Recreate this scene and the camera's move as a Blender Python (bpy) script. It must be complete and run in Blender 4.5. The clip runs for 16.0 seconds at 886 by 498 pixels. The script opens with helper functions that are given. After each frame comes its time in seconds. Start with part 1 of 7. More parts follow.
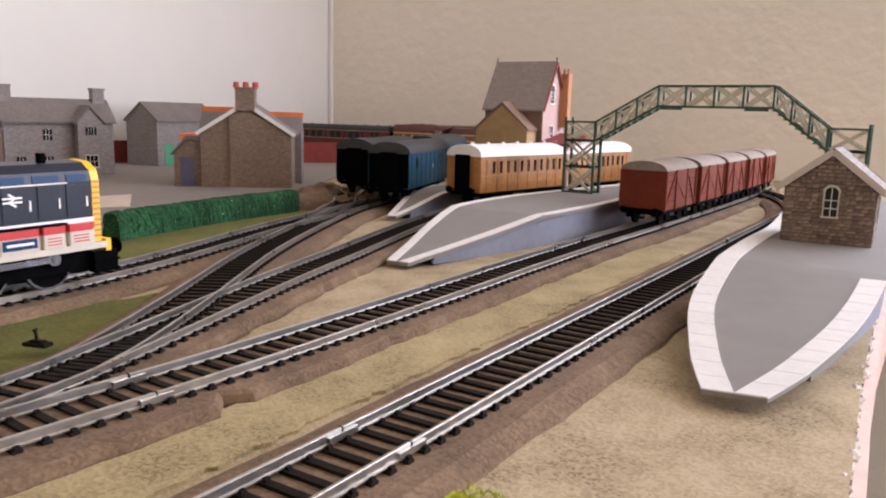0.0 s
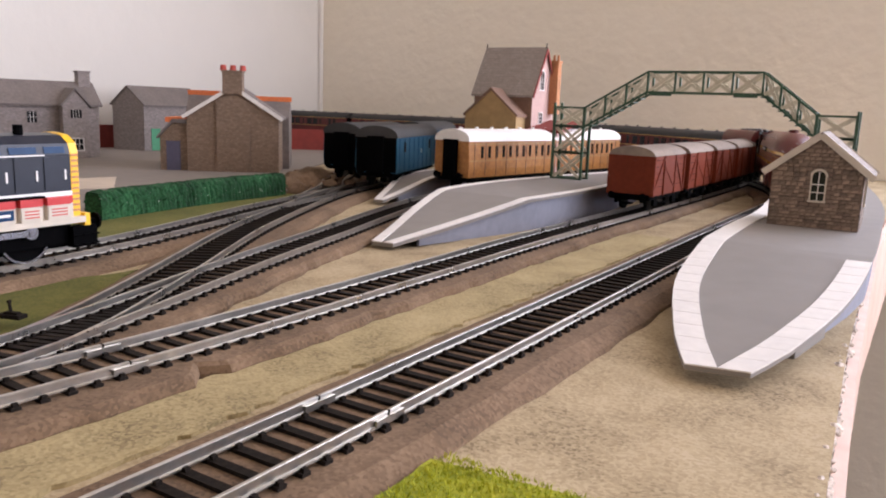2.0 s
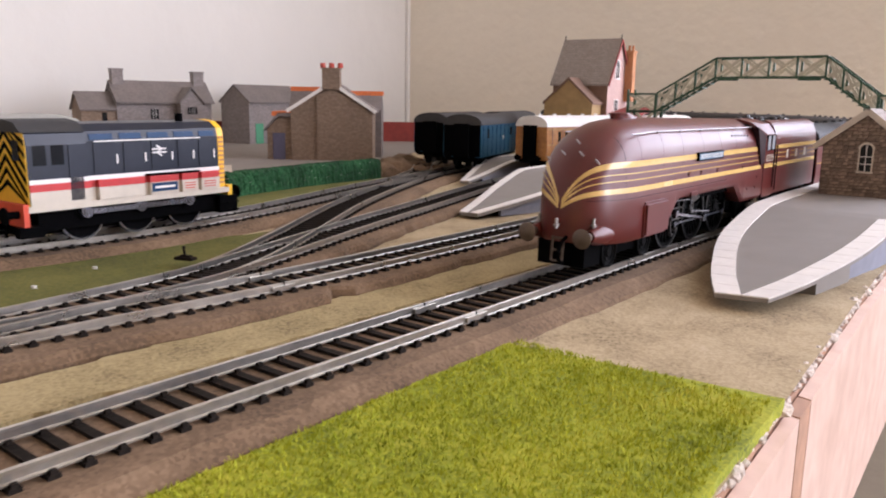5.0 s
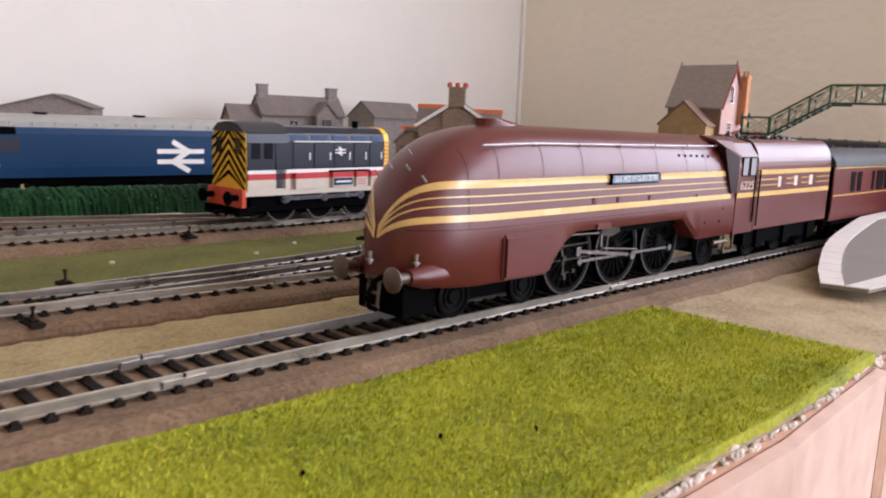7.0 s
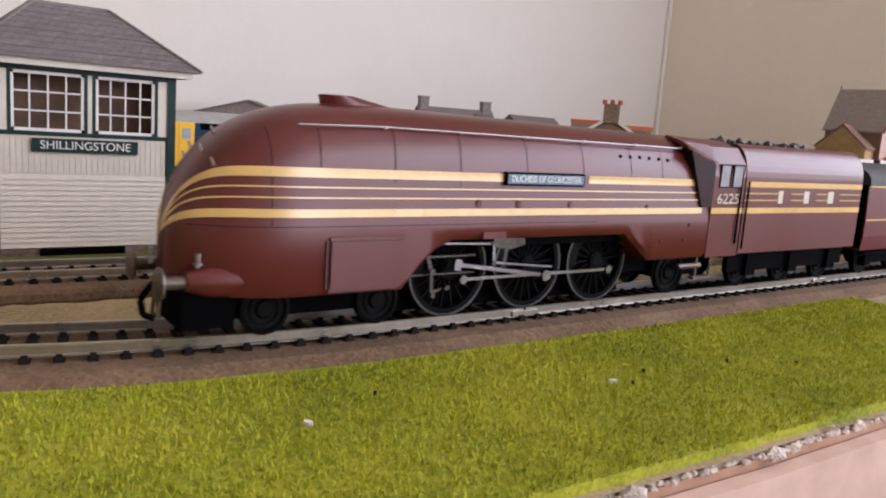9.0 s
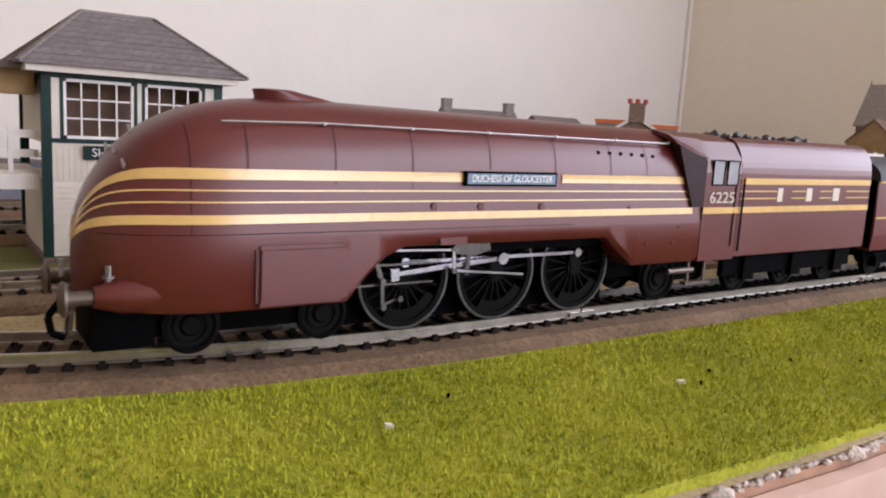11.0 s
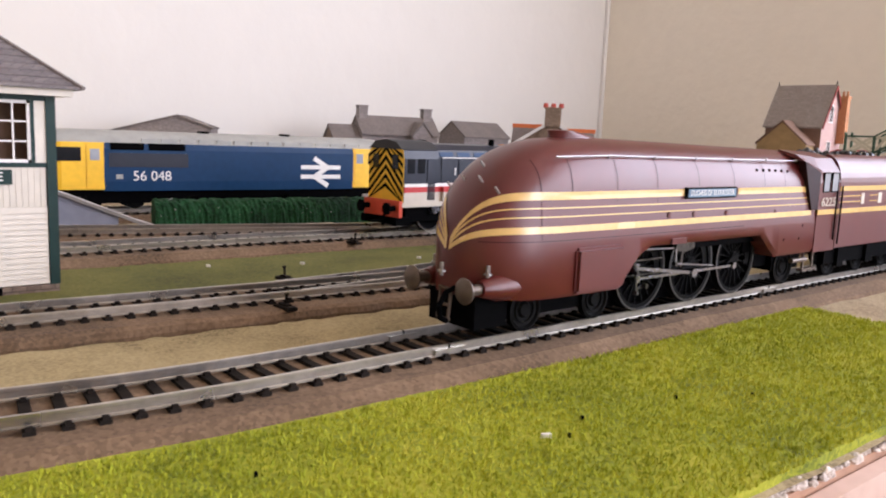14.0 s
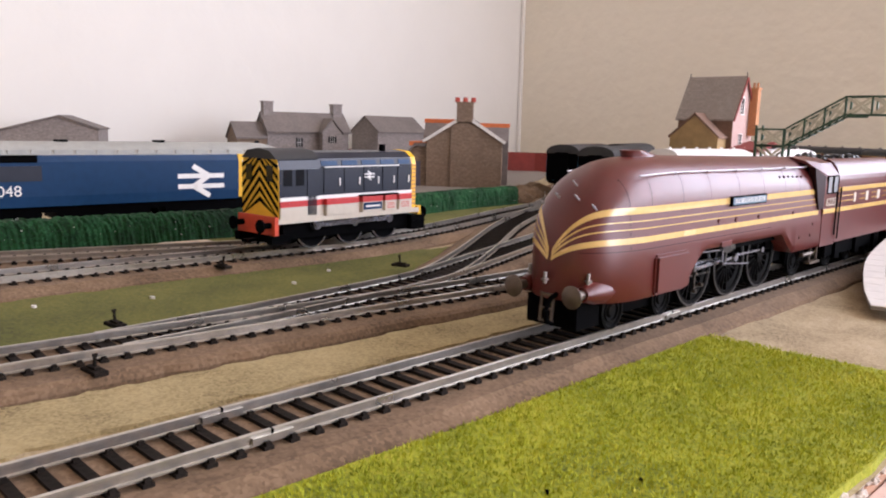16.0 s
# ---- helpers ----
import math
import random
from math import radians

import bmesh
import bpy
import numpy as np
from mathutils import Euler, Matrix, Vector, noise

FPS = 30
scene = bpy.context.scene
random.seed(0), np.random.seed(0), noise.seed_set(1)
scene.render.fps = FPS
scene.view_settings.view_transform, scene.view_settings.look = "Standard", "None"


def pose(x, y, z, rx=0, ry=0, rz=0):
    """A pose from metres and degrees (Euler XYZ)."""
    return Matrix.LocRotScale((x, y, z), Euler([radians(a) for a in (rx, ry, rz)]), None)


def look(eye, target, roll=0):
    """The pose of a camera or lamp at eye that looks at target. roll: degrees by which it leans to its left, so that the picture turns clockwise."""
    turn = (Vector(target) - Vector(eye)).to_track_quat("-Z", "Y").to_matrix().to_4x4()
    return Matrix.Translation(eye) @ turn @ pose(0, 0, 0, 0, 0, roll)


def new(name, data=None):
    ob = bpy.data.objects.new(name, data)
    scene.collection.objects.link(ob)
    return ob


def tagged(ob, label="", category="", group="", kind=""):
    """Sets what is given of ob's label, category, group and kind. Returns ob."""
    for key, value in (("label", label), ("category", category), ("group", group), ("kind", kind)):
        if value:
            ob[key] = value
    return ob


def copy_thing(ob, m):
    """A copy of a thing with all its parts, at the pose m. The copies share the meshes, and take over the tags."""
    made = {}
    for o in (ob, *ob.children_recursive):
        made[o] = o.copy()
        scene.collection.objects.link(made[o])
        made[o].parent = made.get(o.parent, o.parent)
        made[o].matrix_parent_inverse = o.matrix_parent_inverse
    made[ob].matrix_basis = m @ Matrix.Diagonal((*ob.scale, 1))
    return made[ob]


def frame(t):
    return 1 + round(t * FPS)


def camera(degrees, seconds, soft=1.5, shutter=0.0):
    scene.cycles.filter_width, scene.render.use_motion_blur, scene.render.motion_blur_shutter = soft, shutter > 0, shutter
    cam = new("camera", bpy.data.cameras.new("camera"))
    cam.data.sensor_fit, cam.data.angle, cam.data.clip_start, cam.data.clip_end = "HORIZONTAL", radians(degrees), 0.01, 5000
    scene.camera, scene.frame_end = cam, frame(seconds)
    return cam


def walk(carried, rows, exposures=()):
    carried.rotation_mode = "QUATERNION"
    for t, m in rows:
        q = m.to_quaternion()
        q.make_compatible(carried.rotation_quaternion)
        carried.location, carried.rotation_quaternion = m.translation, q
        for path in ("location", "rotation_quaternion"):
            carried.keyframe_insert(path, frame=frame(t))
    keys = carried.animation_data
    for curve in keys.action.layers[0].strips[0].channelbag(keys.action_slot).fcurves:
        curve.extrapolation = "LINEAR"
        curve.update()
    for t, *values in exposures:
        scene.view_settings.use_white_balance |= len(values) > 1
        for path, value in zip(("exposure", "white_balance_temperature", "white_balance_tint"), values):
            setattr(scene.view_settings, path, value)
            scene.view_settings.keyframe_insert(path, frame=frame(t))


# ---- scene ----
cam = camera(59.52, 16.0, soft=2.0, shutter=0.4)
# seconds; eye in millimetres; yaw, pitch and roll in degrees
ROWS = [
    (0.0, 93.4, -132.5, 71.6, 33.23, -9.87, -1.45),
    (0.5, 93.4, -128.4, 68.1, 32.35, -10.09, -1.81),
    (1.0, 96.0, -127.7, 68.1, 32.33, -10.14, -1.74),
    (1.5, 97.7, -129.6, 66.4, 32.47, -10.28, -1.81),
    (2.0, 94.3, -129.3, 65.3, 32.60, -10.40, -2.08),
    (2.5, 95.6, -132.1, 65.1, 33.01, -10.19, -2.08),
    (3.0, 99.5, -135.0, 64.3, 33.53, -10.30, -1.80),
    (3.5, 104.0, -142.4, 62.2, 34.14, -10.22, -1.78),
    (4.0, 111.5, -152.8, 61.4, 35.32, -10.97, -1.38),
    (6.5, 149.6, -224.6, 60.8, 44.20, -9.76, -1.63),
    (7.0, 153.1, -240.3, 56.6, 45.89, -9.60, -2.30),
    (7.5, 160.9, -260.5, 55.0, 48.12, -9.51, -2.70),
    (8.0, 162.0, -286.6, 53.6, 50.63, -9.23, -2.94),
    (8.5, 166.4, -306.2, 55.6, 52.69, -8.84, -3.08),
    (9.0, 166.9, -321.8, 51.6, 54.21, -9.05, -4.16),
    (11.5, 159.0, -331.5, 51.0, 55.46, -8.91, -3.19),
    (12.0, 158.2, -326.4, 51.4, 54.73, -8.35, -3.24),
    (12.5, 156.9, -319.4, 52.5, 53.70, -8.38, -2.94),
    (13.0, 153.2, -309.0, 52.9, 52.38, -8.70, -2.56),
    (13.5, 152.5, -303.4, 53.0, 51.48, -8.26, -2.65),
    (14.0, 150.5, -296.0, 54.2, 50.42, -8.35, -2.30),
    (14.5, 146.4, -286.3, 55.3, 48.99, -8.25, -2.43),
    (15.0, 138.1, -268.3, 58.9, 46.92, -8.65, -1.97),
    (15.5, 134.7, -256.2, 63.0, 45.76, -8.75, -1.50),
    (16.0, 134.2, -251.6, 63.2, 45.20, -8.94, -1.40),
]
walk(cam, [(t, pose(x / 1000, y / 1000, z / 1000, 90 + pitch, roll, yaw)) for t, x, y, z, yaw, pitch, roll in ROWS],
     exposures=[(0, -0.08), (4, -0.02), (6.5, -0.1), (8, -0.18), (9, -0.38), (11.5, -0.22), (12.5, -0.12), (14, 0.05), (16, 0.07)])

# ---- light ----
world = bpy.data.worlds.new("world")
scene.world = world
world.use_nodes = True
sky = world.node_tree.nodes.new("ShaderNodeTexSky")
sky.sky_type, sky.sun_disc = "NISHITA", False
sky.sun_elevation, sky.sun_rotation = radians(35), radians(60)
world.node_tree.links.new(sky.outputs[0], world.node_tree.nodes["Background"].inputs[0])
world.node_tree.nodes["Background"].inputs[1].default_value = 0.1


def window_light(name, eye, target, w, h, watts, colour):
    lamp = bpy.data.lights.new(name, "AREA")
    lamp.shape, lamp.size, lamp.size_y, lamp.energy, lamp.color = "RECTANGLE", w, h, watts, colour
    ob = new(name, lamp)
    ob.matrix_world = look(eye, target)
    return ob


# daylight in the two window openings of the room
window_light("window_daylight", (1.16, 1.06, 0.61), (1.16, 0.0, 0.55), 2.1, 1.06, 56, (0.862, 0.865, 1.05))
window_light("window_daylight", (2.44, 0.72, 0.38), (0.0, 0.60, 0.33), 0.48, 1.5, 30, (0.862, 0.865, 1.05))
scene.view_settings.exposure = 0.0


# ---- materials ----
def material(name, colour, rough=0.6, metal=0.0, var=0.15, scale=200.0, bump=0.0, bump_scale=0.0, second=None, coat=0.0, fine=None, spec=0.5):
    """Principled surface with two scales of noise: colour drifts by var or towards a second colour; bump in millimetres."""
    m = bpy.data.materials.new(name)
    m.use_nodes = True
    nt = m.node_tree
    b = nt.nodes["Principled BSDF"]
    b.inputs["Roughness"].default_value, b.inputs["Metallic"].default_value = rough, metal
    b.inputs["Coat Weight"].default_value = coat
    b.inputs["Specular IOR Level"].default_value = spec
    co = nt.nodes.new("ShaderNodeTexCoord")
    big = nt.nodes.new("ShaderNodeTexNoise")
    big.inputs["Scale"].default_value, big.inputs["Detail"].default_value = scale * 0.18, 4
    small = nt.nodes.new("ShaderNodeTexNoise")
    small.inputs["Scale"].default_value, small.inputs["Detail"].default_value = fine or scale * 1.5, 6
    mixf = nt.nodes.new("ShaderNodeMath")
    mixf.operation = "ADD"
    half = nt.nodes.new("ShaderNodeMath")
    half.operation, half.inputs[1].default_value = "MULTIPLY", 0.5
    ramp = nt.nodes.new("ShaderNodeValToRGB")
    lo = [c * (1 - var) for c in colour]
    hi = list(second) if second else [min(1, c * (1 + var)) for c in colour]
    ramp.color_ramp.elements[0].position, ramp.color_ramp.elements[1].position = 0.36, 0.64
    ramp.color_ramp.elements[0].color, ramp.color_ramp.elements[1].color = (*lo, 1), (*hi, 1)
    ln = nt.links.new
    for n in (big, small):
        ln(co.outputs["Object"], n.inputs["Vector"])
    ln(big.outputs["Fac"], mixf.inputs[0])
    ln(small.outputs["Fac"], mixf.inputs[1])
    ln(mixf.outputs[0], half.inputs[0])
    ln(half.outputs[0], ramp.inputs[0])
    ln(ramp.outputs[0], b.inputs["Base Color"])
    # roughness wanders a little with the coarse noise
    mr = nt.nodes.new("ShaderNodeMapRange")
    mr.inputs["To Min"].default_value, mr.inputs["To Max"].default_value = max(0.03, rough - 0.1), min(1, rough + 0.1)
    ln(big.outputs["Fac"], mr.inputs["Value"])
    ln(mr.outputs[0], b.inputs["Roughness"])
    if bump:
        bn = nt.nodes.new("ShaderNodeBump")
        bn.inputs["Distance"].default_value = bump / 1000
        bn.inputs["Strength"].default_value = 1.0
        tex = nt.nodes.new("ShaderNodeTexNoise")
        tex.inputs["Scale"].default_value, tex.inputs["Detail"].default_value = bump_scale or scale * 3, 5
        ln(co.outputs["Object"], tex.inputs["Vector"])
        ln(tex.outputs["Fac"], bn.inputs["Height"])
        ln(bn.outputs[0], b.inputs["Normal"])
    return m


def speckled(name, colours, scale, rough=0.95, bump=0.6):
    """Loose grains: random colour per cell, with a coarse drift and a bump."""
    m = bpy.data.materials.new(name)
    m.use_nodes = True
    nt = m.node_tree
    b = nt.nodes["Principled BSDF"]
    b.inputs["Roughness"].default_value = rough
    ln = nt.links.new
    co = nt.nodes.new("ShaderNodeTexCoord")
    vo = nt.nodes.new("ShaderNodeTexVoronoi")
    vo.inputs["Scale"].default_value = scale
    sep = nt.nodes.new("ShaderNodeSeparateColor")
    drift = nt.nodes.new("ShaderNodeTexNoise")
    drift.inputs["Scale"].default_value, drift.inputs["Detail"].default_value = scale * 0.03, 5
    ramp = nt.nodes.new("ShaderNodeValToRGB")
    els = ramp.color_ramp.elements
    while len(els) < len(colours):
        els.new(0.5)
    for n, c in enumerate(colours):
        els[n].position, els[n].color = n / (len(colours) - 1), (*c, 1)
    mixer = nt.nodes.new("ShaderNodeMath")
    mixer.operation, mixer.use_clamp = "MULTIPLY_ADD", True
    mixer.inputs[1].default_value = 0.45
    shift = nt.nodes.new("ShaderNodeMapRange")
    shift.inputs["From Min"].default_value, shift.inputs["From Max"].default_value = 0.3, 0.7
    shift.inputs["To Min"].default_value, shift.inputs["To Max"].default_value = 0.0, 0.55
    ln(co.outputs["Object"], vo.inputs["Vector"])
    ln(co.outputs["Object"], drift.inputs["Vector"])
    ln(vo.outputs["Color"], sep.inputs[0])
    ln(sep.outputs[0], mixer.inputs[0])
    ln(drift.outputs["Fac"], shift.inputs["Value"])
    ln(shift.outputs[0], mixer.inputs[2])
    ln(mixer.outputs[0], ramp.inputs[0])
    ln(ramp.outputs[0], b.inputs["Base Color"])
    bn = nt.nodes.new("ShaderNodeBump")
    bn.inputs["Distance"].default_value = bump / 1000
    ln(sep.outputs[1], bn.inputs["Height"])
    ln(bn.outputs[0], b.inputs["Normal"])
    return m


def courses(name, stone, stone2, mortar, w, h, rough=0.9, axis="XZ", bump=0.3, gap=0.08, blotch=0.5):
    """Coursed stone or brick paper at real size; w and h of a piece in millimetres."""
    m = bpy.data.materials.new(name)
    m.use_nodes = True
    nt = m.node_tree
    ln = nt.links.new
    b = nt.nodes["Principled BSDF"]
    b.inputs["Roughness"].default_value = rough
    co = nt.nodes.new("ShaderNodeTexCoord")
    sx = nt.nodes.new("ShaderNodeSeparateXYZ")
    cx = nt.nodes.new("ShaderNodeCombineXYZ")
    add = nt.nodes.new("ShaderNodeMath")
    add.operation = "ADD"
    ln(co.outputs["Object"], sx.inputs[0])
    ln(sx.outputs[0], add.inputs[0])
    ln(sx.outputs[1], add.inputs[1])
    ln(add.outputs[0], cx.inputs[0])
    ln(sx.outputs[2], cx.inputs[1])
    br = nt.nodes.new("ShaderNodeTexBrick")
    br.inputs["Scale"].default_value = 1000.0
    br.inputs["Brick Width"].default_value, br.inputs["Row Height"].default_value = w, h
    br.inputs["Mortar Size"].default_value = h * gap
    br.inputs["Mortar Smooth"].default_value = 0.3
    br.inputs["Bias"].default_value = -0.2
    br.inputs["Color1"].default_value, br.inputs["Color2"].default_value, br.inputs["Mortar"].default_value = (*stone, 1), (*stone2, 1), (*mortar, 1)
    wob = nt.nodes.new("ShaderNodeTexNoise")
    wob.inputs["Scale"].default_value = 1000 / w * 0.8
    vm = nt.nodes.new("ShaderNodeVectorMath")
    vm.operation = "MULTIPLY_ADD"
    vm.inputs[1].default_value = (0.0006, 0.0006, 0)
    ln(co.outputs["Object"], wob.inputs["Vector"])
    ln(wob.outputs["Color"], vm.inputs[0])
    ln(cx.outputs[0], vm.inputs[2])
    ln(vm.outputs[0], br.inputs["Vector"])
    no = nt.nodes.new("ShaderNodeTexNoise")
    no.inputs["Scale"].default_value, no.inputs["Detail"].default_value = 1000 / w * 1.5, 5
    ln(co.outputs["Object"], no.inputs["Vector"])
    hs = nt.nodes.new("ShaderNodeHueSaturation")
    mr = nt.nodes.new("ShaderNodeMapRange")
    mr.inputs["To Min"].default_value, mr.inputs["To Max"].default_value = 1 - blotch, 1 + blotch
    ln(no.outputs["Fac"], mr.inputs["Value"])
    ln(mr.outputs[0], hs.inputs["Value"])
    ln(br.outputs["Color"], hs.inputs["Color"])
    ln(hs.outputs[0], b.inputs["Base Color"])
    bn = nt.nodes.new("ShaderNodeBump")
    bn.inputs["Distance"].default_value = bump / 1000
    bn.invert = True
    ln(br.outputs["Fac"], bn.inputs["Height"])
    ln(bn.outputs[0], b.inputs["Normal"])
    return m


M_WALL_L = material("cream_paint_left", (0.76, 0.74, 0.69), 0.8, var=0.02, scale=8, bump=1.2, bump_scale=25)
M_WALL_B = material("cream_woodchip_paper", (0.86, 0.80, 0.68), 0.75, var=0.02, scale=30, bump=1.6, bump_scale=60)
# walls and ceiling out of view; warm tones chosen for the light they bounce
M_WALL_S = material("buff_wall", (0.78, 0.66, 0.53), 0.8, var=0.06, scale=8, bump=1.0, bump_scale=25)
M_CEIL = material("cream_ceiling", (0.80, 0.70, 0.58), 0.9, var=0.02, scale=5)
M_CARPET = material("grey_brown_carpet", (0.17, 0.15, 0.14), 0.95, var=0.2, scale=300, bump=2)
M_PLY = material("pale_pine_fascia", (0.62, 0.42, 0.32), 0.6, var=0.12, scale=60, second=(0.72, 0.52, 0.42))
M_PLY2 = material("brown_chipboard", (0.42, 0.24, 0.15), 0.7, var=0.2, scale=150)
M_PLASTER = material("torn_plaster_edge", (0.66, 0.57, 0.49), 0.9, var=0.35, scale=300, bump=1.5)
M_SAND = speckled("sand_scatter", [(0.14, 0.10, 0.05), (0.36, 0.275, 0.155), (0.47, 0.37, 0.22), (0.52, 0.42, 0.27)], 1300)
M_SANDG = speckled("greenish_sand_scatter", [(0.14, 0.10, 0.045), (0.32, 0.25, 0.12), (0.43, 0.34, 0.17), (0.47, 0.38, 0.21)], 1300)
M_FOAM = speckled("brown_foam_ballast", [(0.07, 0.044, 0.024), (0.14, 0.088, 0.048), (0.20, 0.128, 0.073), (0.27, 0.18, 0.11)], 1100, bump=0.5)
M_GRASS = speckled("bright_grass_mat", [(0.085, 0.115, 0.010), (0.24, 0.275, 0.014), (0.36, 0.375, 0.02), (0.48, 0.44, 0.05)], 1300, bump=0.9)
M_BLADE = speckled("grass_fibre", [(0.16, 0.20, 0.012), (0.34, 0.38, 0.02), (0.47, 0.48, 0.03), (0.60, 0.54, 0.08)], 700, bump=0.0)
M_GRASS2 = speckled("olive_grass_scatter", [(0.045, 0.05, 0.008), (0.095, 0.10, 0.014), (0.135, 0.13, 0.022), (0.18, 0.16, 0.035)], 1000, bump=0.5)
M_ROAD = material("grey_paper_road", (0.215, 0.185, 0.16), 0.9, var=0.1, scale=40)
M_ROADL = material("pale_paper_path", (0.55, 0.46, 0.36), 0.9, var=0.1, scale=60)
M_RAIL = material("nickel_rail", (0.50, 0.475, 0.43), 0.3, 0.95, var=0.15, scale=300)
M_SLEEPER = material("black_plastic_sleeper", (0.017, 0.0135, 0.011), 0.75, var=0.4, scale=600, spec=0.05)
M_BLACK = material("black_moulded_plastic", (0.0020, 0.0020, 0.0023), 0.6, var=0.3, scale=400, spec=0.015)
M_WHEEL = material("dark_wheel_metal", (0.004, 0.004, 0.004), 0.5, 0.0, var=0.2, scale=500, spec=0.05)
M_TYRE = material("dull_tyre_steel", (0.085, 0.082, 0.08), 0.4, 0.9, var=0.2, scale=400)
M_HANDRAIL = material("dull_steel_wire", (0.36, 0.34, 0.34), 0.4, 1.0, var=0.1, scale=400)
M_STEEL = material("bright_steel_rod", (0.34, 0.34, 0.38), 0.26, 1.0, var=0.1, scale=400)
M_GEAR = material("dark_gear_steel", (0.10, 0.095, 0.09), 0.28, 1.0, var=0.2, scale=400)
M_MAROON = material("crimson_lake_paint", (0.098, 0.0150, 0.0125), 0.34, var=0.08, scale=120, coat=0.0, spec=0.55)
# panel seams and cover edges, and the painted shade on the cab front
M_SEAM_SHADE = material("dark_crimson_seam_shade", (0.022, 0.006, 0.007), 0.6, var=0.2, scale=300, spec=0.2)
M_GOLD = material("gold_band", (0.66, 0.44, 0.15), 0.24, 0.0, var=0.08, scale=200, spec=0.9)
M_COACH = material("maroon_coach_paint", (0.10, 0.011, 0.009), 0.42, var=0.1, scale=150, spec=0.35)
M_VAN = material("bauxite_van_paint", (0.155, 0.030, 0.013), 0.6, var=0.15, scale=200, spec=0.15)
M_VANROOF = material("dusty_grey_roof", (0.26, 0.21, 0.17), 0.85, var=0.15, scale=150)
M_GREYROOF = material("dark_grey_roof", (0.032, 0.032, 0.033), 0.7, var=0.15, scale=150)
M_TEAK = material("varnished_teak", (0.33, 0.13, 0.03), 0.4, var=0.25, scale=250, second=(0.45, 0.2, 0.05))
M_WHITE = material("white_paint", (0.80, 0.78, 0.75), 0.6, var=0.05, scale=150)
M_BLUE = material("rail_blue_paint", (0.006, 0.036, 0.098), 0.45, var=0.1, scale=150, spec=0.2)
M_BLUE2 = material("coach_blue_paint", (0.010, 0.062, 0.105), 0.5, var=0.1, scale=150, spec=0.25)
M_NAVY = material("executive_dark_grey", (0.015, 0.019, 0.031), 0.38, var=0.12, scale=200, spec=0.35)
M_RED = material("red_stripe_paint", (0.50, 0.03, 0.03), 0.45, var=0.08, scale=200)
M_BUFFRED = material("orange_red_buffer_beam", (0.62, 0.07, 0.03), 0.5, var=0.1, scale=200)
M_BEIGE = material("pale_beige_paint", (0.58, 0.52, 0.43), 0.5, var=0.06, scale=200)
M_YELLOW = material("warning_yellow_paint", (0.84, 0.49, 0.02), 0.45, var=0.08, scale=200)
M_GREYPAINT = material("light_grey_roof_paint", (0.34, 0.34, 0.31), 0.6, var=0.1, scale=150)
M_GREEN = material("footbridge_green_paint", (0.028, 0.080, 0.042), 0.5, var=0.2, scale=200)
M_CREAM = material("footbridge_cream_paint", (0.56, 0.52, 0.40), 0.6, var=0.15, scale=200)
M_PLAT = material("grey_platform_card", (0.235, 0.215, 0.195), 0.85, var=0.06, scale=60)
M_PLATW = material("white_edging_slab", (0.74, 0.71, 0.67), 0.7, var=0.06, scale=200)
M_PLATS = material("blue_grey_platform_wall", (0.22, 0.23, 0.28), 0.8, var=0.1, scale=120)
M_HEDGE = speckled("dark_hedge_flock", [(0.001, 0.010, 0.003), (0.002, 0.028, 0.006), (0.006, 0.06, 0.014), (0.03, 0.14, 0.05)], 900, bump=1.0)
M_STONE = courses("brown_stone_paper", (0.17, 0.12, 0.09), (0.25, 0.19, 0.145), (0.075, 0.055, 0.043), 4.6, 2.2)
M_HUTSTONE = material("rough_brown_stone", (0.20, 0.145, 0.105), 0.9, var=0.35, scale=420, second=(0.33, 0.25, 0.19), bump=0.25)
info = M_HUTSTONE.node_tree.nodes.new("ShaderNodeObjectInfo")
tone = M_HUTSTONE.node_tree.nodes.new("ShaderNodeHueSaturation")
spread = M_HUTSTONE.node_tree.nodes.new("ShaderNodeMapRange")
spread.inputs["To Min"].default_value, spread.inputs["To Max"].default_value = 0.6, 1.35
for a, b in ((info.outputs["Random"], spread.inputs["Value"]), (spread.outputs[0], tone.inputs["Value"]), (M_HUTSTONE.node_tree.nodes["Color Ramp"].outputs[0], tone.inputs["Color"]), (tone.outputs[0], M_HUTSTONE.node_tree.nodes["Principled BSDF"].inputs["Base Color"])):
    M_HUTSTONE.node_tree.links.new(a, b)
M_STONEB = courses("buff_brown_stone_paper", (0.235, 0.165, 0.115), (0.31, 0.23, 0.165), (0.18, 0.135, 0.105), 3.6, 1.8, blotch=0.35)
M_STONEG = courses("grey_stone_paper", (0.25, 0.22, 0.21), (0.34, 0.30, 0.285), (0.28, 0.25, 0.24), 3.4, 1.8, blotch=0.3)
M_SLATE = courses("grey_slate_paper", (0.29, 0.25, 0.225), (0.34, 0.30, 0.27), (0.21, 0.185, 0.17), 3.4, 2.4, blotch=0.2, gap=0.06)
M_SBSLATE = courses("purple_grey_slate_paper", (0.165, 0.145, 0.145), (0.215, 0.19, 0.185), (0.10, 0.09, 0.088), 3.4, 2.4, blotch=0.25, gap=0.06)
M_SLATED = material("dark_slate_card", (0.185, 0.16, 0.148), 0.8, var=0.2, scale=250, bump=0.3)
M_ORANGE = material("orange_ridge_tile", (0.72, 0.19, 0.06), 0.7, var=0.15, scale=250)
M_PINK = material("pink_brick_card", (0.50, 0.34, 0.30), 0.8, var=0.1, scale=250)
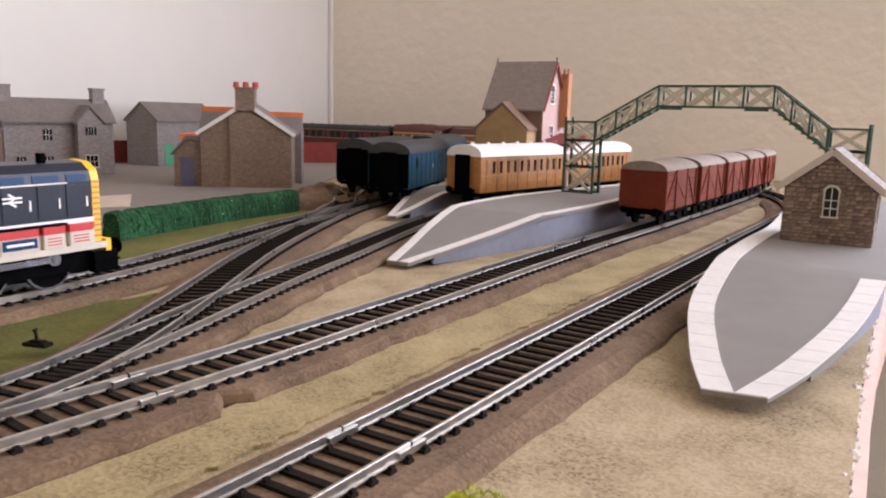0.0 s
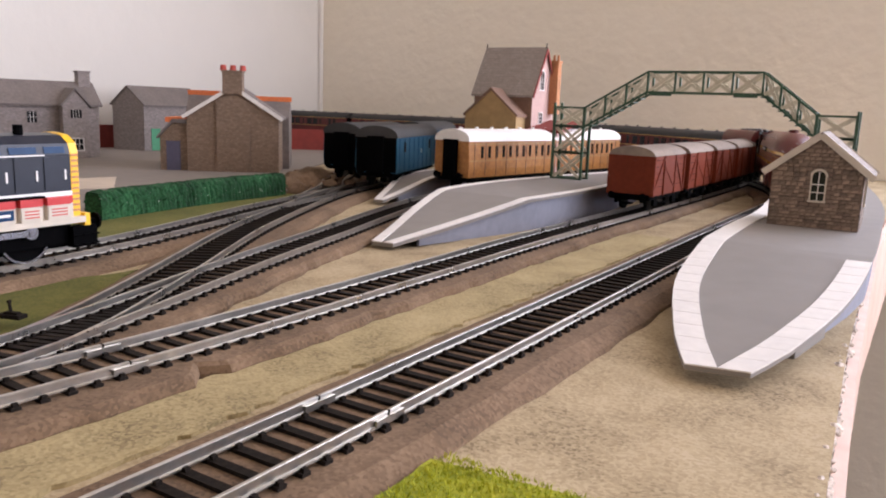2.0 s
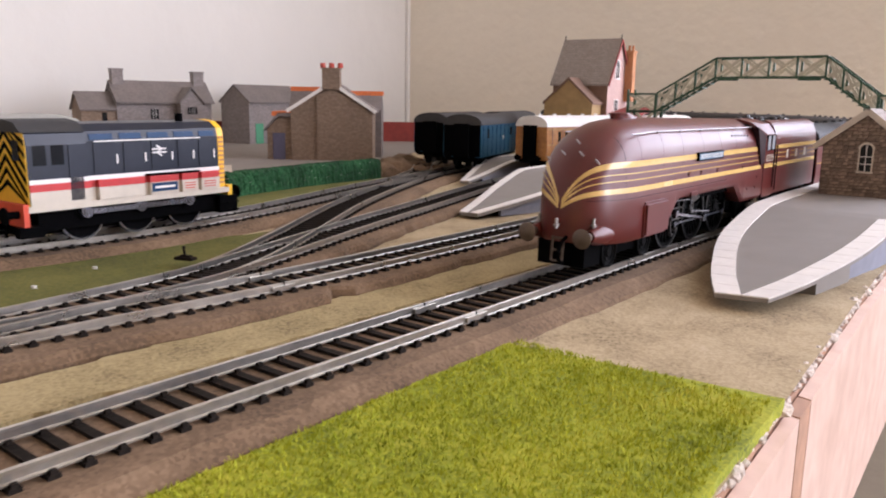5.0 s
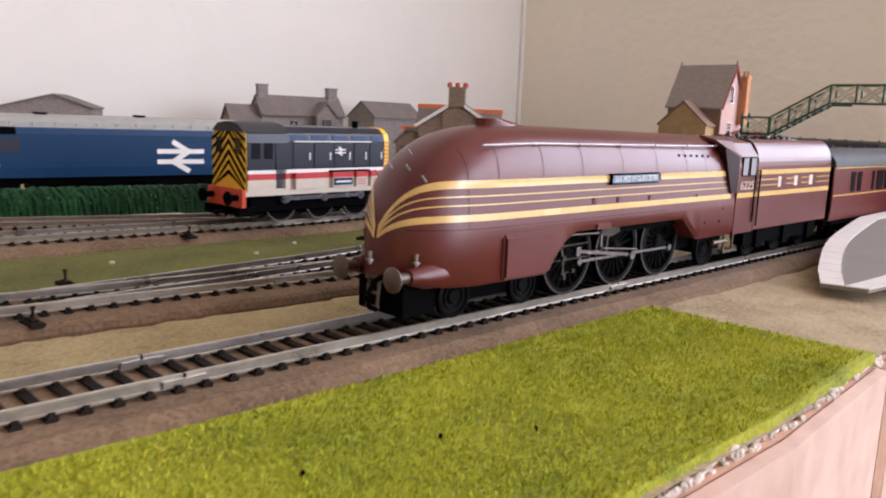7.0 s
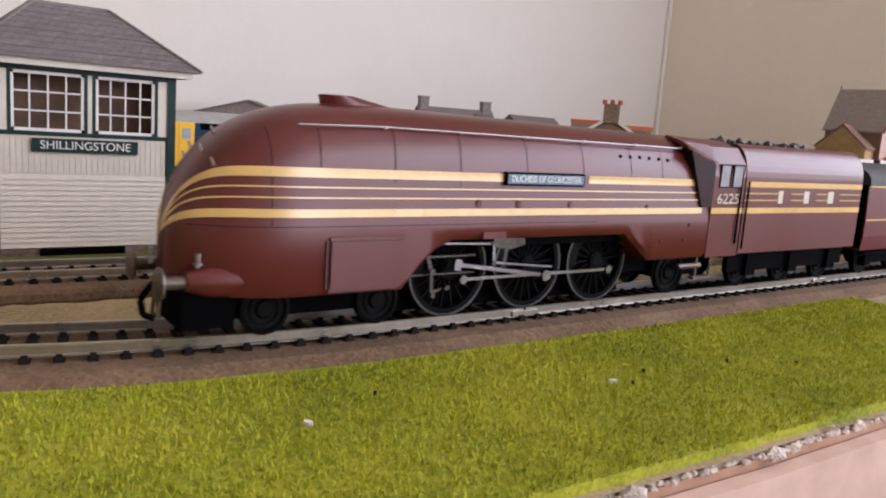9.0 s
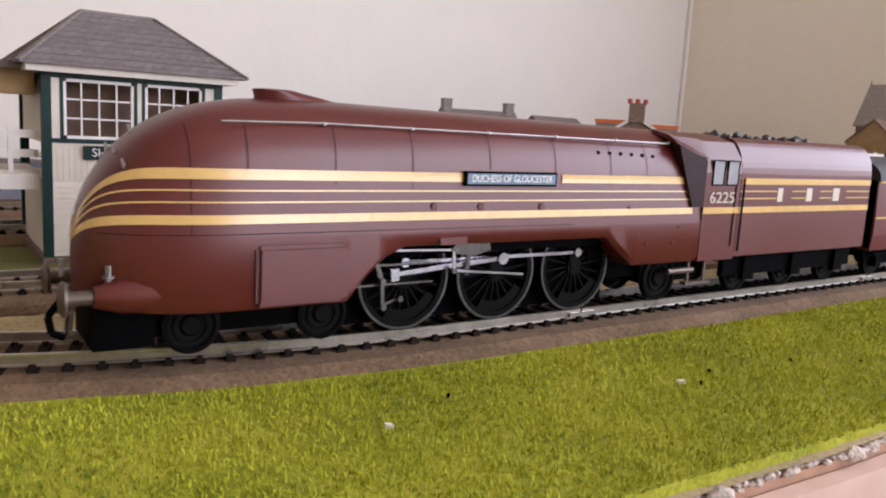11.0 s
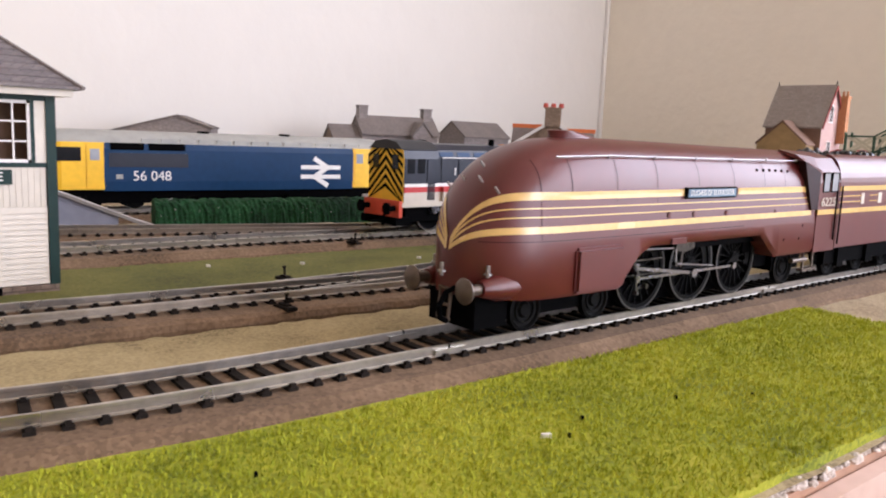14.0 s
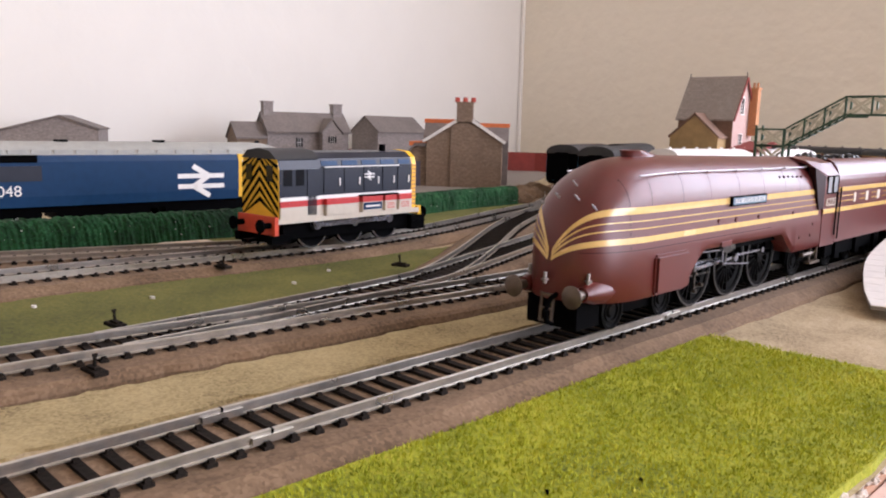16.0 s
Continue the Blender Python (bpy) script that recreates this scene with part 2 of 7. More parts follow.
M_OCHRE = material("ochre_card", (0.36, 0.24, 0.11), 0.85, var=0.15, scale=120)
M_BROWN = material("brown_brick_card", (0.20, 0.12, 0.085), 0.85, var=0.15, scale=250)
M_CHIM = material("orange_brick_chimney", (0.48, 0.22, 0.10), 0.8, var=0.15, scale=250)
M_REDPOT = material("red_chimney_pot", (0.45, 0.07, 0.05), 0.7, var=0.15, scale=250)
M_GDOOR = material("green_door_paint", (0.08, 0.30, 0.17), 0.6, var=0.1, scale=200)
M_BDOOR = material("slate_blue_door_paint", (0.10, 0.10, 0.16), 0.6, var=0.1, scale=200)
M_FENCE = material("dark_red_wall_card", (0.20, 0.03, 0.022), 0.8, var=0.15, scale=100)
M_GLASS = material("dark_window_glazing", (0.012, 0.013, 0.015), 0.15, var=0.2, scale=100, spec=0.3)
M_CABGLASS = material("pale_cab_glazing", (0.35, 0.37, 0.4), 0.12, var=0.2, scale=100)
M_SBCREAM = material("cream_weatherboard", (0.68, 0.63, 0.54), 0.6, var=0.06, scale=150)
M_SBGREEN = material("dark_green_corner_post", (0.009, 0.032, 0.028), 0.5, var=0.1, scale=150, spec=0.25)
M_SBINNER = material("brown_interior", (0.18, 0.11, 0.075), 0.8, var=0.3, scale=60)
M_BRONZE = material("brownish_brass", (0.13, 0.10, 0.08), 0.45, 0.5, var=0.2, scale=300)
M_PLATE = material("pale_blue_nameplate", (0.12, 0.2, 0.28), 0.4, var=0.05, scale=300)
M_COAL = speckled("coal", [(0.005, 0.005, 0.005), (0.015, 0.015, 0.015), (0.03, 0.03, 0.03)], 500, rough=0.4, bump=1.5)
M_DARKGREY = material("cabside_dark_grille", (0.016, 0.018, 0.022), 0.6, var=0.2, scale=300)


# ---- mesh helpers, in millimetres ----
def box(bm, x0, x1, y0, y1, z0, z1):
    v = [bm.verts.new((x, y, z)) for z in (z0, z1) for x, y in ((x0, y0), (x1, y0), (x1, y1), (x0, y1))]
    for q in ((3, 2, 1, 0), (4, 5, 6, 7), (0, 1, 5, 4), (1, 2, 6, 5), (2, 3, 7, 6), (3, 0, 4, 7)):
        bm.faces.new([v[i] for i in q])
    return v


def beam(bm, a, b, w, h):
    """A square bar from a to b."""
    a, b = Vector(a), Vector(b)
    d = (b - a).normalized()
    side = d.cross(Vector((0, 0, 1)))
    side = Vector((1, 0, 0)) if side.length < 1e-4 else side.normalized()
    up = side.cross(d).normalized()
    v = [bm.verts.new(p + side * sx * w / 2 + up * sz * h / 2) for p in (a, b) for sx, sz in ((-1, -1), (1, -1), (1, 1), (-1, 1))]
    for q in ((3, 2, 1, 0), (4, 5, 6, 7), (0, 1, 5, 4), (1, 2, 6, 5), (2, 3, 7, 6), (3, 0, 4, 7)):
        bm.faces.new([v[i] for i in q])


def tube(bm, a, b, r, seg=16, r2=None):
    a, b = Vector(a), Vector(b)
    d = (b - a).normalized()
    s = d.orthogonal().normalized()
    u = d.cross(s)
    r2 = r if r2 is None else r2
    rings = [[bm.verts.new(p + (s * math.cos(k * math.tau / seg) + u * math.sin(k * math.tau / seg)) * rr) for k in range(seg)] for p, rr in ((a, r), (b, r2))]
    for k in range(seg):
        bm.faces.new((rings[0][k], rings[0][(k + 1) % seg], rings[1][(k + 1) % seg], rings[1][k]))
    bm.faces.new(rings[0][::-1])
    bm.faces.new(rings[1])


def loft(bm, rings, cap=True, closed=True):
    """Skins a row of rings of equal length."""
    vs = [[bm.verts.new(p) for p in r] for r in rings]
    n = len(vs[0])
    for a, b in zip(vs, vs[1:]):
        for k in range(n if closed else n - 1):
            bm.faces.new((a[k], a[(k + 1) % n], b[(k + 1) % n], b[k]))
    if cap:
        bm.faces.new(vs[0][::-1])
        bm.faces.new(vs[-1])
    return vs


def prism(bm, outline, z0, z1, place=lambda u, v, w: (u, v, w)):
    """A flat outline pulled from z0 to z1."""
    a = [bm.verts.new(place(u, v, z0)) for u, v in outline]
    b = [bm.verts.new(place(u, v, z1)) for u, v in outline]
    n = len(a)
    for k in range(n):
        bm.faces.new((a[k], a[(k + 1) % n], b[(k + 1) % n], b[k]))
    bm.faces.new(a[::-1])
    bm.faces.new(b)


def finish(bm, name, mat, smooth=False, bevel=0.0):
    if bevel:
        bmesh.ops.bevel(bm, geom=[e for e in bm.edges], offset=bevel, segments=2, affect="EDGES", clamp_overlap=True)
    bmesh.ops.recalc_face_normals(bm, faces=bm.faces)
    bmesh.ops.scale(bm, vec=(0.001, 0.001, 0.001), verts=bm.verts)
    me = bpy.data.meshes.new(name)
    bm.to_mesh(me)
    bm.free()
    for mm in mat if isinstance(mat, (list, tuple)) else [mat]:
        me.materials.append(mm)
    if smooth:
        for p in me.polygons:
            p.use_smooth = True
        me.set_sharp_from_angle(angle=radians(40))
    return me


def part(name, bm, mat, parent, label="", smooth=False, bevel=0.0):
    ob = new(name, finish(bm, name, mat, smooth, bevel))
    ob.parent = parent
    if label:
        tagged(ob, label)
    return ob


def thing(name, x, y, z, rz, label, category, group="", kind=""):
    ob = new(name)
    ob.empty_display_size = 0.01
    ob.matrix_basis = pose(x / 1000, y / 1000, z / 1000, 0, 0, rz)
    return tagged(ob, label, category, group, kind)


def solid(name, bm, mat, label, category="", kind="", group="", smooth=False, bevel=0.0):
    return tagged(new(name, finish(bm, name, mat, smooth, bevel)), label, category, group, kind)


def setting(name, bm, mat, label, smooth=False):
    return tagged(new(name, finish(bm, name, mat, smooth)), label, kind="structure")


def writing(name, text, size, depth, mat, parent, m, align="CENTER", squeeze=1.0, label=""):
    """Raised letters of the built-in font as one mesh; m places them in millimetres."""
    cu = bpy.data.curves.new(name, "FONT")
    cu.body, cu.size, cu.extrude, cu.align_x, cu.align_y = text, size, depth, align, "CENTER"
    tmp = bpy.data.objects.new(name, cu)
    me = bpy.data.meshes.new_from_object(tmp)
    bpy.data.objects.remove(tmp)
    me.transform(Matrix.Diagonal((squeeze, 1, 1, 1)))
    me.transform(m)
    me.transform(Matrix.Scale(0.001, 4))
    me.materials.append(mat)
    ob = new(name, me)
    ob.parent = parent
    if label:
        tagged(ob, label)
    return ob


def side_pose(x, y, z, right=True):
    """Letters upright on a vehicle's side, read from outside."""
    return pose(x, y, z, 90, 0, 90 if right else -90)

# ---- room ----
GZ = -8.0  # ground of the layout, under the rail tops at 0


def room():
    bm = bmesh.new()
    box(bm, -1024, -924, -2200, 1123, -900, 1500)
    setting("wall_west", bm, M_WALL_L, "plain off-white painted room wall")
    bm = bmesh.new()
    for b in ((-924, 70, 1023, 1123, -900, 1500), (2250, 2400, 1023, 1123, -900, 1500), (70, 2250, 1023, 1123, -900, 60), (70, 2250, 1023, 1123, 1160, 1500)):
        box(bm, *b)
    setting("wall_north", bm, M_WALL_B, "cream room wall with woodchip paper texture")
    bm = bmesh.new()
    for b in ((2400, 2500, -2200, 470, -900, 1500), (2400, 2500, 970, 1123, -900, 1500), (2400, 2500, 470, 970, -900, -380), (2400, 2500, 470, 970, 1150, 1500)):
        if b[3] > b[2]:
            box(bm, *b)
    setting("wall_east", bm, M_WALL_S, "unseen buff wall with a tall window opening, toned to bounce warm light")
    bm = bmesh.new()
    box(bm, -1024, 2500, -2300, -2200, -900, 1500)
    setting("wall_south", bm, M_WALL_S, "unseen buff wall, toned to bounce warm light")
    bm = bmesh.new()
    box(bm, -1024, 2500, -2300, 1123, -950, -900)
    setting("floor", bm, M_CARPET, "grey-brown carpeted floor")
    bm = bmesh.new()
    box(bm, -1024, 2500, -2300, 1123, 1500, 1550)
    setting("ceiling", bm, M_CEIL, "unseen cream ceiling, toned to bounce warm light")
    bm = bmesh.new()
    tube(bm, (-921, 1020, -8), (-921, 1020, 1499), 5, 8)
    setting("trim", bm, M_WALL_L, "pale pipe-like bead in the wall corner")


room()

EDGE = [(62, 1019), (66, 420), (78, 130), (86, 0), (90, -70), (88, -180), (84, -260), (78, -420), (60, -620)]


def edge_x(y):
    for (xa, ya), (xb, yb) in zip(EDGE, EDGE[1:]):
        if ya >= y >= yb:
            return xa + (xb - xa) * (ya - y) / (ya - yb)
    return EDGE[-1][0]


def baseboard_table():
    # the scenic ground, gently uneven
    bm = bmesh.new()
    ys = [1020 - 12 * k for k in range(138)]
    grid = []
    for y in ys:
        ex = edge_x(y)
        xs = [-922 + (ex + 922) * u ** 0.5 for u in [k / 70 for k in range(71)]]
        grid.append([bm.verts.new((x, y, GZ + (0.9 * noise.noise(Vector((x / 30, y / 30, 0))) + 0.4 * noise.noise(Vector((x / 8, y / 8, 3))) if x > -300 else -0.2))) for x in xs])
    for a, b in zip(grid, grid[1:]):
        for k in range(70):
            bm.faces.new((a[k], a[k + 1], b[k + 1], b[k]))
    setting("ground", bm, M_SAND, "sand-coloured scatter covering the model railway board", smooth=True)
    # fascia of pale planed timber, in two boards with a brown end
    for k, (ya, yb, mat, nm) in enumerate(((1019, 24, M_PLY, "pale pine fascia board"), (23, 10, M_PLY2, "brown chipboard joint strip"), (9, -330, M_PLY, "pale pine fascia board"), (-331, -630, M_PLY, "pale pine fascia board"))):
        bm = bmesh.new()
        yy = sorted({ya, yb, *(q for _, q in EDGE if yb < q < ya)}, reverse=True)
        rings = [[(edge_x(y) + 0.3, y, -11.5), (edge_x(y) + 3.5, y, -11.9), (edge_x(y) + 3.5, y, -96), (edge_x(y) + 0.3, y, -96)] for y in yy]
        loft(bm, rings)
        solid("fascia_board", bm, mat, nm + " along the layout edge", "fascia", group="fascia boards", bevel=0.0)
    bm = bmesh.new()
    rings = [[(edge_x(y) - 30, y, -9.6), (edge_x(y) - 0.2, y, -9.6), (edge_x(y) - 0.2, y, -40), (edge_x(y) - 30, y, -40)] for y in (1019, 420, 130, 0, -70, -180, -260, -420, -620)]
    loft(bm, rings)
    setting("ground_frame", bm, M_PLY2, "brown board under the scenery edge")
    # ragged crust where the scenery ends
    rnd = random.Random(4)
    bm = bmesh.new()
    y = 420.0
    while y > -600:
        x = edge_x(y)
        s = rnd.uniform(0.8, 1.7) if rnd.random() > 0.1 else rnd.uniform(2.0, 3.0)
        c = Vector((x - 0.5 + rnd.uniform(-1.5, 1.0), y, GZ - 1.2))
        vs = bmesh.ops.create_icosphere(bm, subdivisions=1, radius=s)["verts"]
        for v in vs:
            v.co = Vector((v.co.x * rnd.uniform(0.6, 1.0), v.co.y * 1.3, v.co.z * rnd.uniform(0.35, 0.7))) + c
        y -= s * 1.2
    tagged(new("plaster_crust", finish(bm, "plaster_crust", M_PLASTER)), "ragged torn plaster crust along the layout edge", "plaster", kind="stuff")


baseboard_table()


def patch(name, outline, z, thick, mat, label, rough_edge=0.8):
    """A thin sheet laid on the ground, with a slightly frayed outline."""
    rnd = random.Random(len(label))
    pts = []
    n = len(outline)
    for k in range(n):
        a, b = Vector(outline[k]), Vector(outline[(k + 1) % n])
        m = max(1, int((b - a).length / 4))
        for j in range(m):
            p = a.lerp(b, j / m)
            pts.append((p.x + rnd.uniform(-1, 1) * rough_edge, p.y + rnd.uniform(-1, 1) * rough_edge))
    bm = bmesh.new()
    prism(bm, pts, z - thick, z)
    return setting(name, bm, mat, label)


patch("grass_mat_1", [(14.5, -4), (86.5, 4), (89, -68), (86, -180), (82, -260), (76, -420), (60, -610), (-260, -610), (-130, -520), (-62, -440), (-25, -370), (-4, -318), (7, -270), (13, -215), (16, -120)],
      GZ + 2.2, 3.4, M_GRASS, "bright yellow-green grass mat glued along the layout edge", 0.35)


def grass_blades():
    """Static-grass fibres on the bright mat, where the camera passes nearest."""
    rnd = random.Random(11)
    verts, faces = [], []
    for _ in range(60000):
        y = rnd.uniform(-345, 0)
        x0 = 15.5 if y > -200 else 15.5 - (y + 200) ** 2 * 0.0011
        x1 = edge_x(y) - 1.5
        x = rnd.uniform(x0, x1)
        a, h, w = rnd.uniform(0, math.tau), rnd.uniform(0.5, 1.5), 0.22
        lean = rnd.uniform(0.1, 0.9)
        b = rnd.uniform(0, math.tau)
        n = len(verts)
        z = GZ + 2.1
        verts += [(x / 1000 - math.cos(a) * w / 1000, y / 1000 - math.sin(a) * w / 1000, z / 1000), (x / 1000 + math.cos(a) * w / 1000, y / 1000 + math.sin(a) * w / 1000, z / 1000),
                  ((x + math.cos(b) * lean) / 1000, (y + math.sin(b) * lean) / 1000, (z + h) / 1000)]
        faces.append((n, n + 1, n + 2))
    me = bpy.data.meshes.new("grass_fibres")
    me.from_pydata(verts, [], faces)
    me.materials.append(M_BLADE)
    tagged(new("grass_fibres", me), "short yellow-green static grass fibres on the mat", "grass", kind="stuff")


grass_blades()
patch("ground_olive_1", [(-118, -560), (-110, -230), (-118, -150), (-116, -60), (-138, 0), (-160, 40), (-186, 74), (-190, 20), (-186, -60), (-190, -200), (-196, -560)], GZ + 1.0, 1.6, M_GRASS2, "strip of olive grass scatter between tracks", 1.5)
patch("ground_olive_2", [(-232, 80), (-246, 130), (-272, 200), (-306, 296), (-330, 330), (-344, 318), (-340, 240), (-322, 140), (-300, 60), (-300, -150), (-290, -160), (-250, -40)], GZ + 0.9, 1.5, M_GRASS2, "olive grass verge in front of the hedge", 1.5)
patch("road_1", [(-345, 70), (-338, 150), (-352, 260), (-362, 330), (-450, 430), (-560, 640), (-640, 760), (-921, 1019), (-921, 60)], GZ + 0.7, 1.2, M_ROAD, "grey paper yard and road surface", 0.3)
patch("road_path_1", [(-470, 205), (-530, 265), (-525, 300), (-450, 245)], GZ + 1.1, 0.6, M_ROADL, "pale worn paper strip on the road", 0.5)
def earth_bank():
    rnd = random.Random(21)
    bm = bmesh.new()
    for x, y, r, h in ((-352, 338, 16, 11), (-362, 362, 18, 14), (-346, 372, 15, 9), (-340, 398, 13, 7), (-378, 390, 22, 15), (-396, 420, 24, 13), (-366, 414, 14, 8)):
        vs = bmesh.ops.create_icosphere(bm, subdivisions=3, radius=1)["verts"]
        for v in vs:
            k = 1 + 0.3 * noise.noise(v.co * 2.2 + Vector((x, y, 0))) + 0.22 * noise.noise(v.co * 6.5 + Vector((y, x, 0)))
            v.co = Vector((v.co.x * r * k, v.co.y * r * k, max(-0.15, v.co.z) * h * k)) + Vector((x, y, GZ))
    setting("ground_bank", bm, M_FOAM, "rough brown earth bank at the hedge end", smooth=True)


earth_bank()
patch("ground_sand_1", [(-40, -560), (-34, 330), (-62, 330), (-60, -90), (-74, -300), (-76, -560)], GZ + 1.1, 2.2, M_SANDG, "greenish sand scatter between two tracks", 1.2)


# ---- tracks ----
def t1_at(s):
    """Centre of the main line s millimetres past the first rail joint, and its heading."""
    if s < -520 - 430 * math.pi / 2:
        d = -520 - 430 * math.pi / 2 - s
        return (-438.7 - d, 950.0), (1.0, 0.0)
    if s < -520:
        a = (-520 - s) / 430
        return (-438.7 + 430 * math.cos(a), 520 + 430 * math.sin(a)), (math.sin(a), -math.cos(a))
    if s <= 215:
        return (-8.7, -s), (0.0, -1.0)
    a = (s - 215) / 340
    return (-8.7 - 340 * (1 - math.cos(a)), -215 - 340 * math.sin(a)), (-math.sin(a), -math.cos(a))


STEP = 6.4


def smooth(points, step=STEP):
    """Even steps along a smooth line through the points."""
    out = []
    P = [Vector(points[0]) * 2 - Vector(points[1]), *map(Vector, points), Vector(points[-1]) * 2 - Vector(points[-2])]
    dense = []
    for a, b, c, d in zip(P, P[1:], P[2:], P[3:]):
        for k in range(60):
            u = k / 60
            dense.append(0.5 * (2 * b + (c - a) * u + (2 * a - 5 * b + 4 * c - d) * u * u + (3 * b - a - 3 * c + d) * u ** 3))
    dense.append(P[-2])
    left = 0.0
    for a, b in zip(dense, dense[1:]):
        L = (b - a).length
        while left <= L and L > 0:
            p = a.lerp(b, left / L)
            d = (b - a).normalized()
            out.append(((p.x, p.y), (d.x, d.y)))
            left += step
        left -= L
    return out


RAIL_SECTION = [(-0.85, -2.7), (0.85, -2.7), (0.85, -2.4), (0.28, -2.15), (0.28, -0.95), (0.48, -0.8), (0.48, -0.1), (0.36, 0), (-0.36, 0), (-0.48, -0.1), (-0.48, -0.8), (-0.28, -0.95), (-0.28, -2.15), (-0.85, -2.4)]


def sleeper_mesh():
    bm = bmesh.new()
    box(bm, -10.9, 10.9, -1.15, 1.15, -4.2, -2.9)
    for x in (-8.7, 8.7):
        for sx in (-1.5, 1.5):
            box(bm, x + sx - 0.55, x + sx + 0.45, -0.65, 0.65, -2.9, -2.05)
    return finish(bm, "sleeper", M_SLEEPER)


SLEEPER = sleeper_mesh()


def rail_run(bm, line, off, dz=0.0):
    rings = []
    for (x, y), (dx, dy) in line:
        rings.append([(x - dy * (off + u), y + dx * (off + u), v + dz) for u, v in RAIL_SECTION])
    loft(bm, rings)


def track(label, line, lift=0.0, foam=True, joints=(), sleepers=300, wide=(17.5, 24.0), torn=False):
    tr = thing("railway_track", 0, 0, 0, 0, label, "railway track", "model railway tracks")
    for off in (-8.7, 8.7):
        bm = bmesh.new()
        rail_run(bm, line, off, lift)
        part("rail", bm, M_RAIL, tr, "worn nickel-silver rail", smooth=False)
    for n, ((x, y), (dx, dy)) in enumerate(line):
        if n >= sleepers:
            break
        ob = new("sleeper", SLEEPER)
        ob.parent = tr
        ob.matrix_basis = pose(x / 1000, y / 1000, lift / 1000, 0, 0, math.degrees(math.atan2(-dx, dy)))
    for s, off in joints:
        (x, y), (dx, dy) = line[min(range(len(line)), key=lambda k: abs(line[k][0][1] + s))]
        y = -s
        bm = bmesh.new()
        for sx in (-0.8, 0.8):
            box(bm, x + off + sx - 0.3, x + off + sx + 0.3, y - 5, y + 5, -2.3, -0.9)
        part("fishplate", bm, M_RAIL, tr, "bright metal rail joiner")
        bm = bmesh.new()
        box(bm, x + off - 0.66, x + off + 0.66, y - 0.25, y + 0.25, -2.0, 0.03)
        part("rail_gap", bm, M_BLACK, tr, "dark gap at the rail joint")
    if foam:
        bm = bmesh.new()
        rings = []
        for (x, y), (dx, dy) in line:
            wob = [1.4 * noise.noise(Vector((x / 22, y / 22, q))) for q in (1, 5, 9, 13)]
            if torn:
                wob = [w + 1.6 * noise.noise(Vector((x / 7, y / 7, q))) for w, q in zip(wob, (2, 2, 10, 10))]
                # a notch where one piece of foam ends and the next begins
                near = 4.5 if -3 < y < 5 else (0.0 if y > 0 else -2.0)
                a, b = wide[1] - 5.0 - (wob[0] * 1.1 if dy > 0 else wob[0]) - near, wide[1] - 5.0 + wob[3] * 1.1 - near
                prof = [(-a, GZ - 1.5), (-a - 0.6, GZ + 1.5), (-a + 0.2, -4.6), (-a + 2.0, -3.7), (b - 2.0, -3.7), (b - 0.2, -4.6), (b + 0.6, GZ + 1.5), (b, GZ - 1.5)]
            else:
                prof = [(-wide[1] + wob[0], GZ - 1.5), (-wide[1] + wob[0] + 1.2, GZ + 1.6), (-wide[0] + wob[1], -3.75), (wide[0] + wob[2], -3.75), (wide[1] + wob[3] - 1.2, GZ + 1.6), (wide[1] + wob[3], GZ - 1.5)]
            rings.append([(x - dy * u, y + dx * u, v + lift) for u, v in prof])
        loft(bm, rings)
        ob = part("ballast_strip", bm, M_FOAM, tr, "brown foam ballast strip with sloping sides", smooth=False)
    return tr


T1 = [t1_at(-1700 + STEP * k) for k in range(343)]
T1_BACK, T1_FRONT = T1[:150], T1[149:]
T2 = smooth([(-104, -560), (-97, -300), (-91, -200), (-84, -100), (-78, 0), (-79, 120), (-81, 220), (-81, 320), (-79, 430), (-78, 560), (-79, 700), (-86, 820)])
T3 = smooth([(-90, -165), (-94, -110), (-103, -33), (-114, 6), (-138, 77), (-152, 120), (-170, 180), (-193, 253), (-212, 320), (-224, 390), (-222, 470), (-205, 560), (-185, 660)])
T3B = smooth([(-107, -15), (-119, 10), (-150, 62), (-205, 150), (-252, 240), (-284, 310), (-302, 360), (-318, 430), (-335, 520), (-360, 640)])
T4 = smooth([(-224, -560), (-218, -300), (-214, -150), (-209, -60), (-207, 0), (-213, 50), (-224, 100), (-240, 150), (-262, 215), (-283, 290), (-299, 350)])
T5 = smooth([(-330, -420), (-296, -260), (-268, -160), (-238, -60), (-216, 20)])
T6 = smooth([(-385, -480), (-372, -200), (-362, -60), (-356, 60), (-352, 150)])
T7 = smooth([(-290, 300), (-318, 350), (-356, 400), (-400, 470), (-480, 600), (-560, 760)])
track("main line of model track with worn silver rails", T1_FRONT, joints=((3, -8.7), (0, 8.7), (169, -8.7), (167, 8.7)))
track("curved model track along the far wall", T1_BACK, lift=0.0)
track("second model track beside the platform ramp", T2, lift=-0.05, joints=((14, 8.7), (10, -8.7)), torn=True)
track("model track with a turnout leading to the platforms", T3, lift=-0.12, torn=True)
track("turnout branch of model track with dark rails", T3B, lift=-0.19)
track("siding track on which the shunter stands", T4, lift=-0.26)
track("model track joining the shunter siding", T5, lift=-0.33)
track("track behind the hedge under the blue diesel", T6, lift=-0.40)
track("curved dirty track behind the hedge end", T7, lift=-0.47)


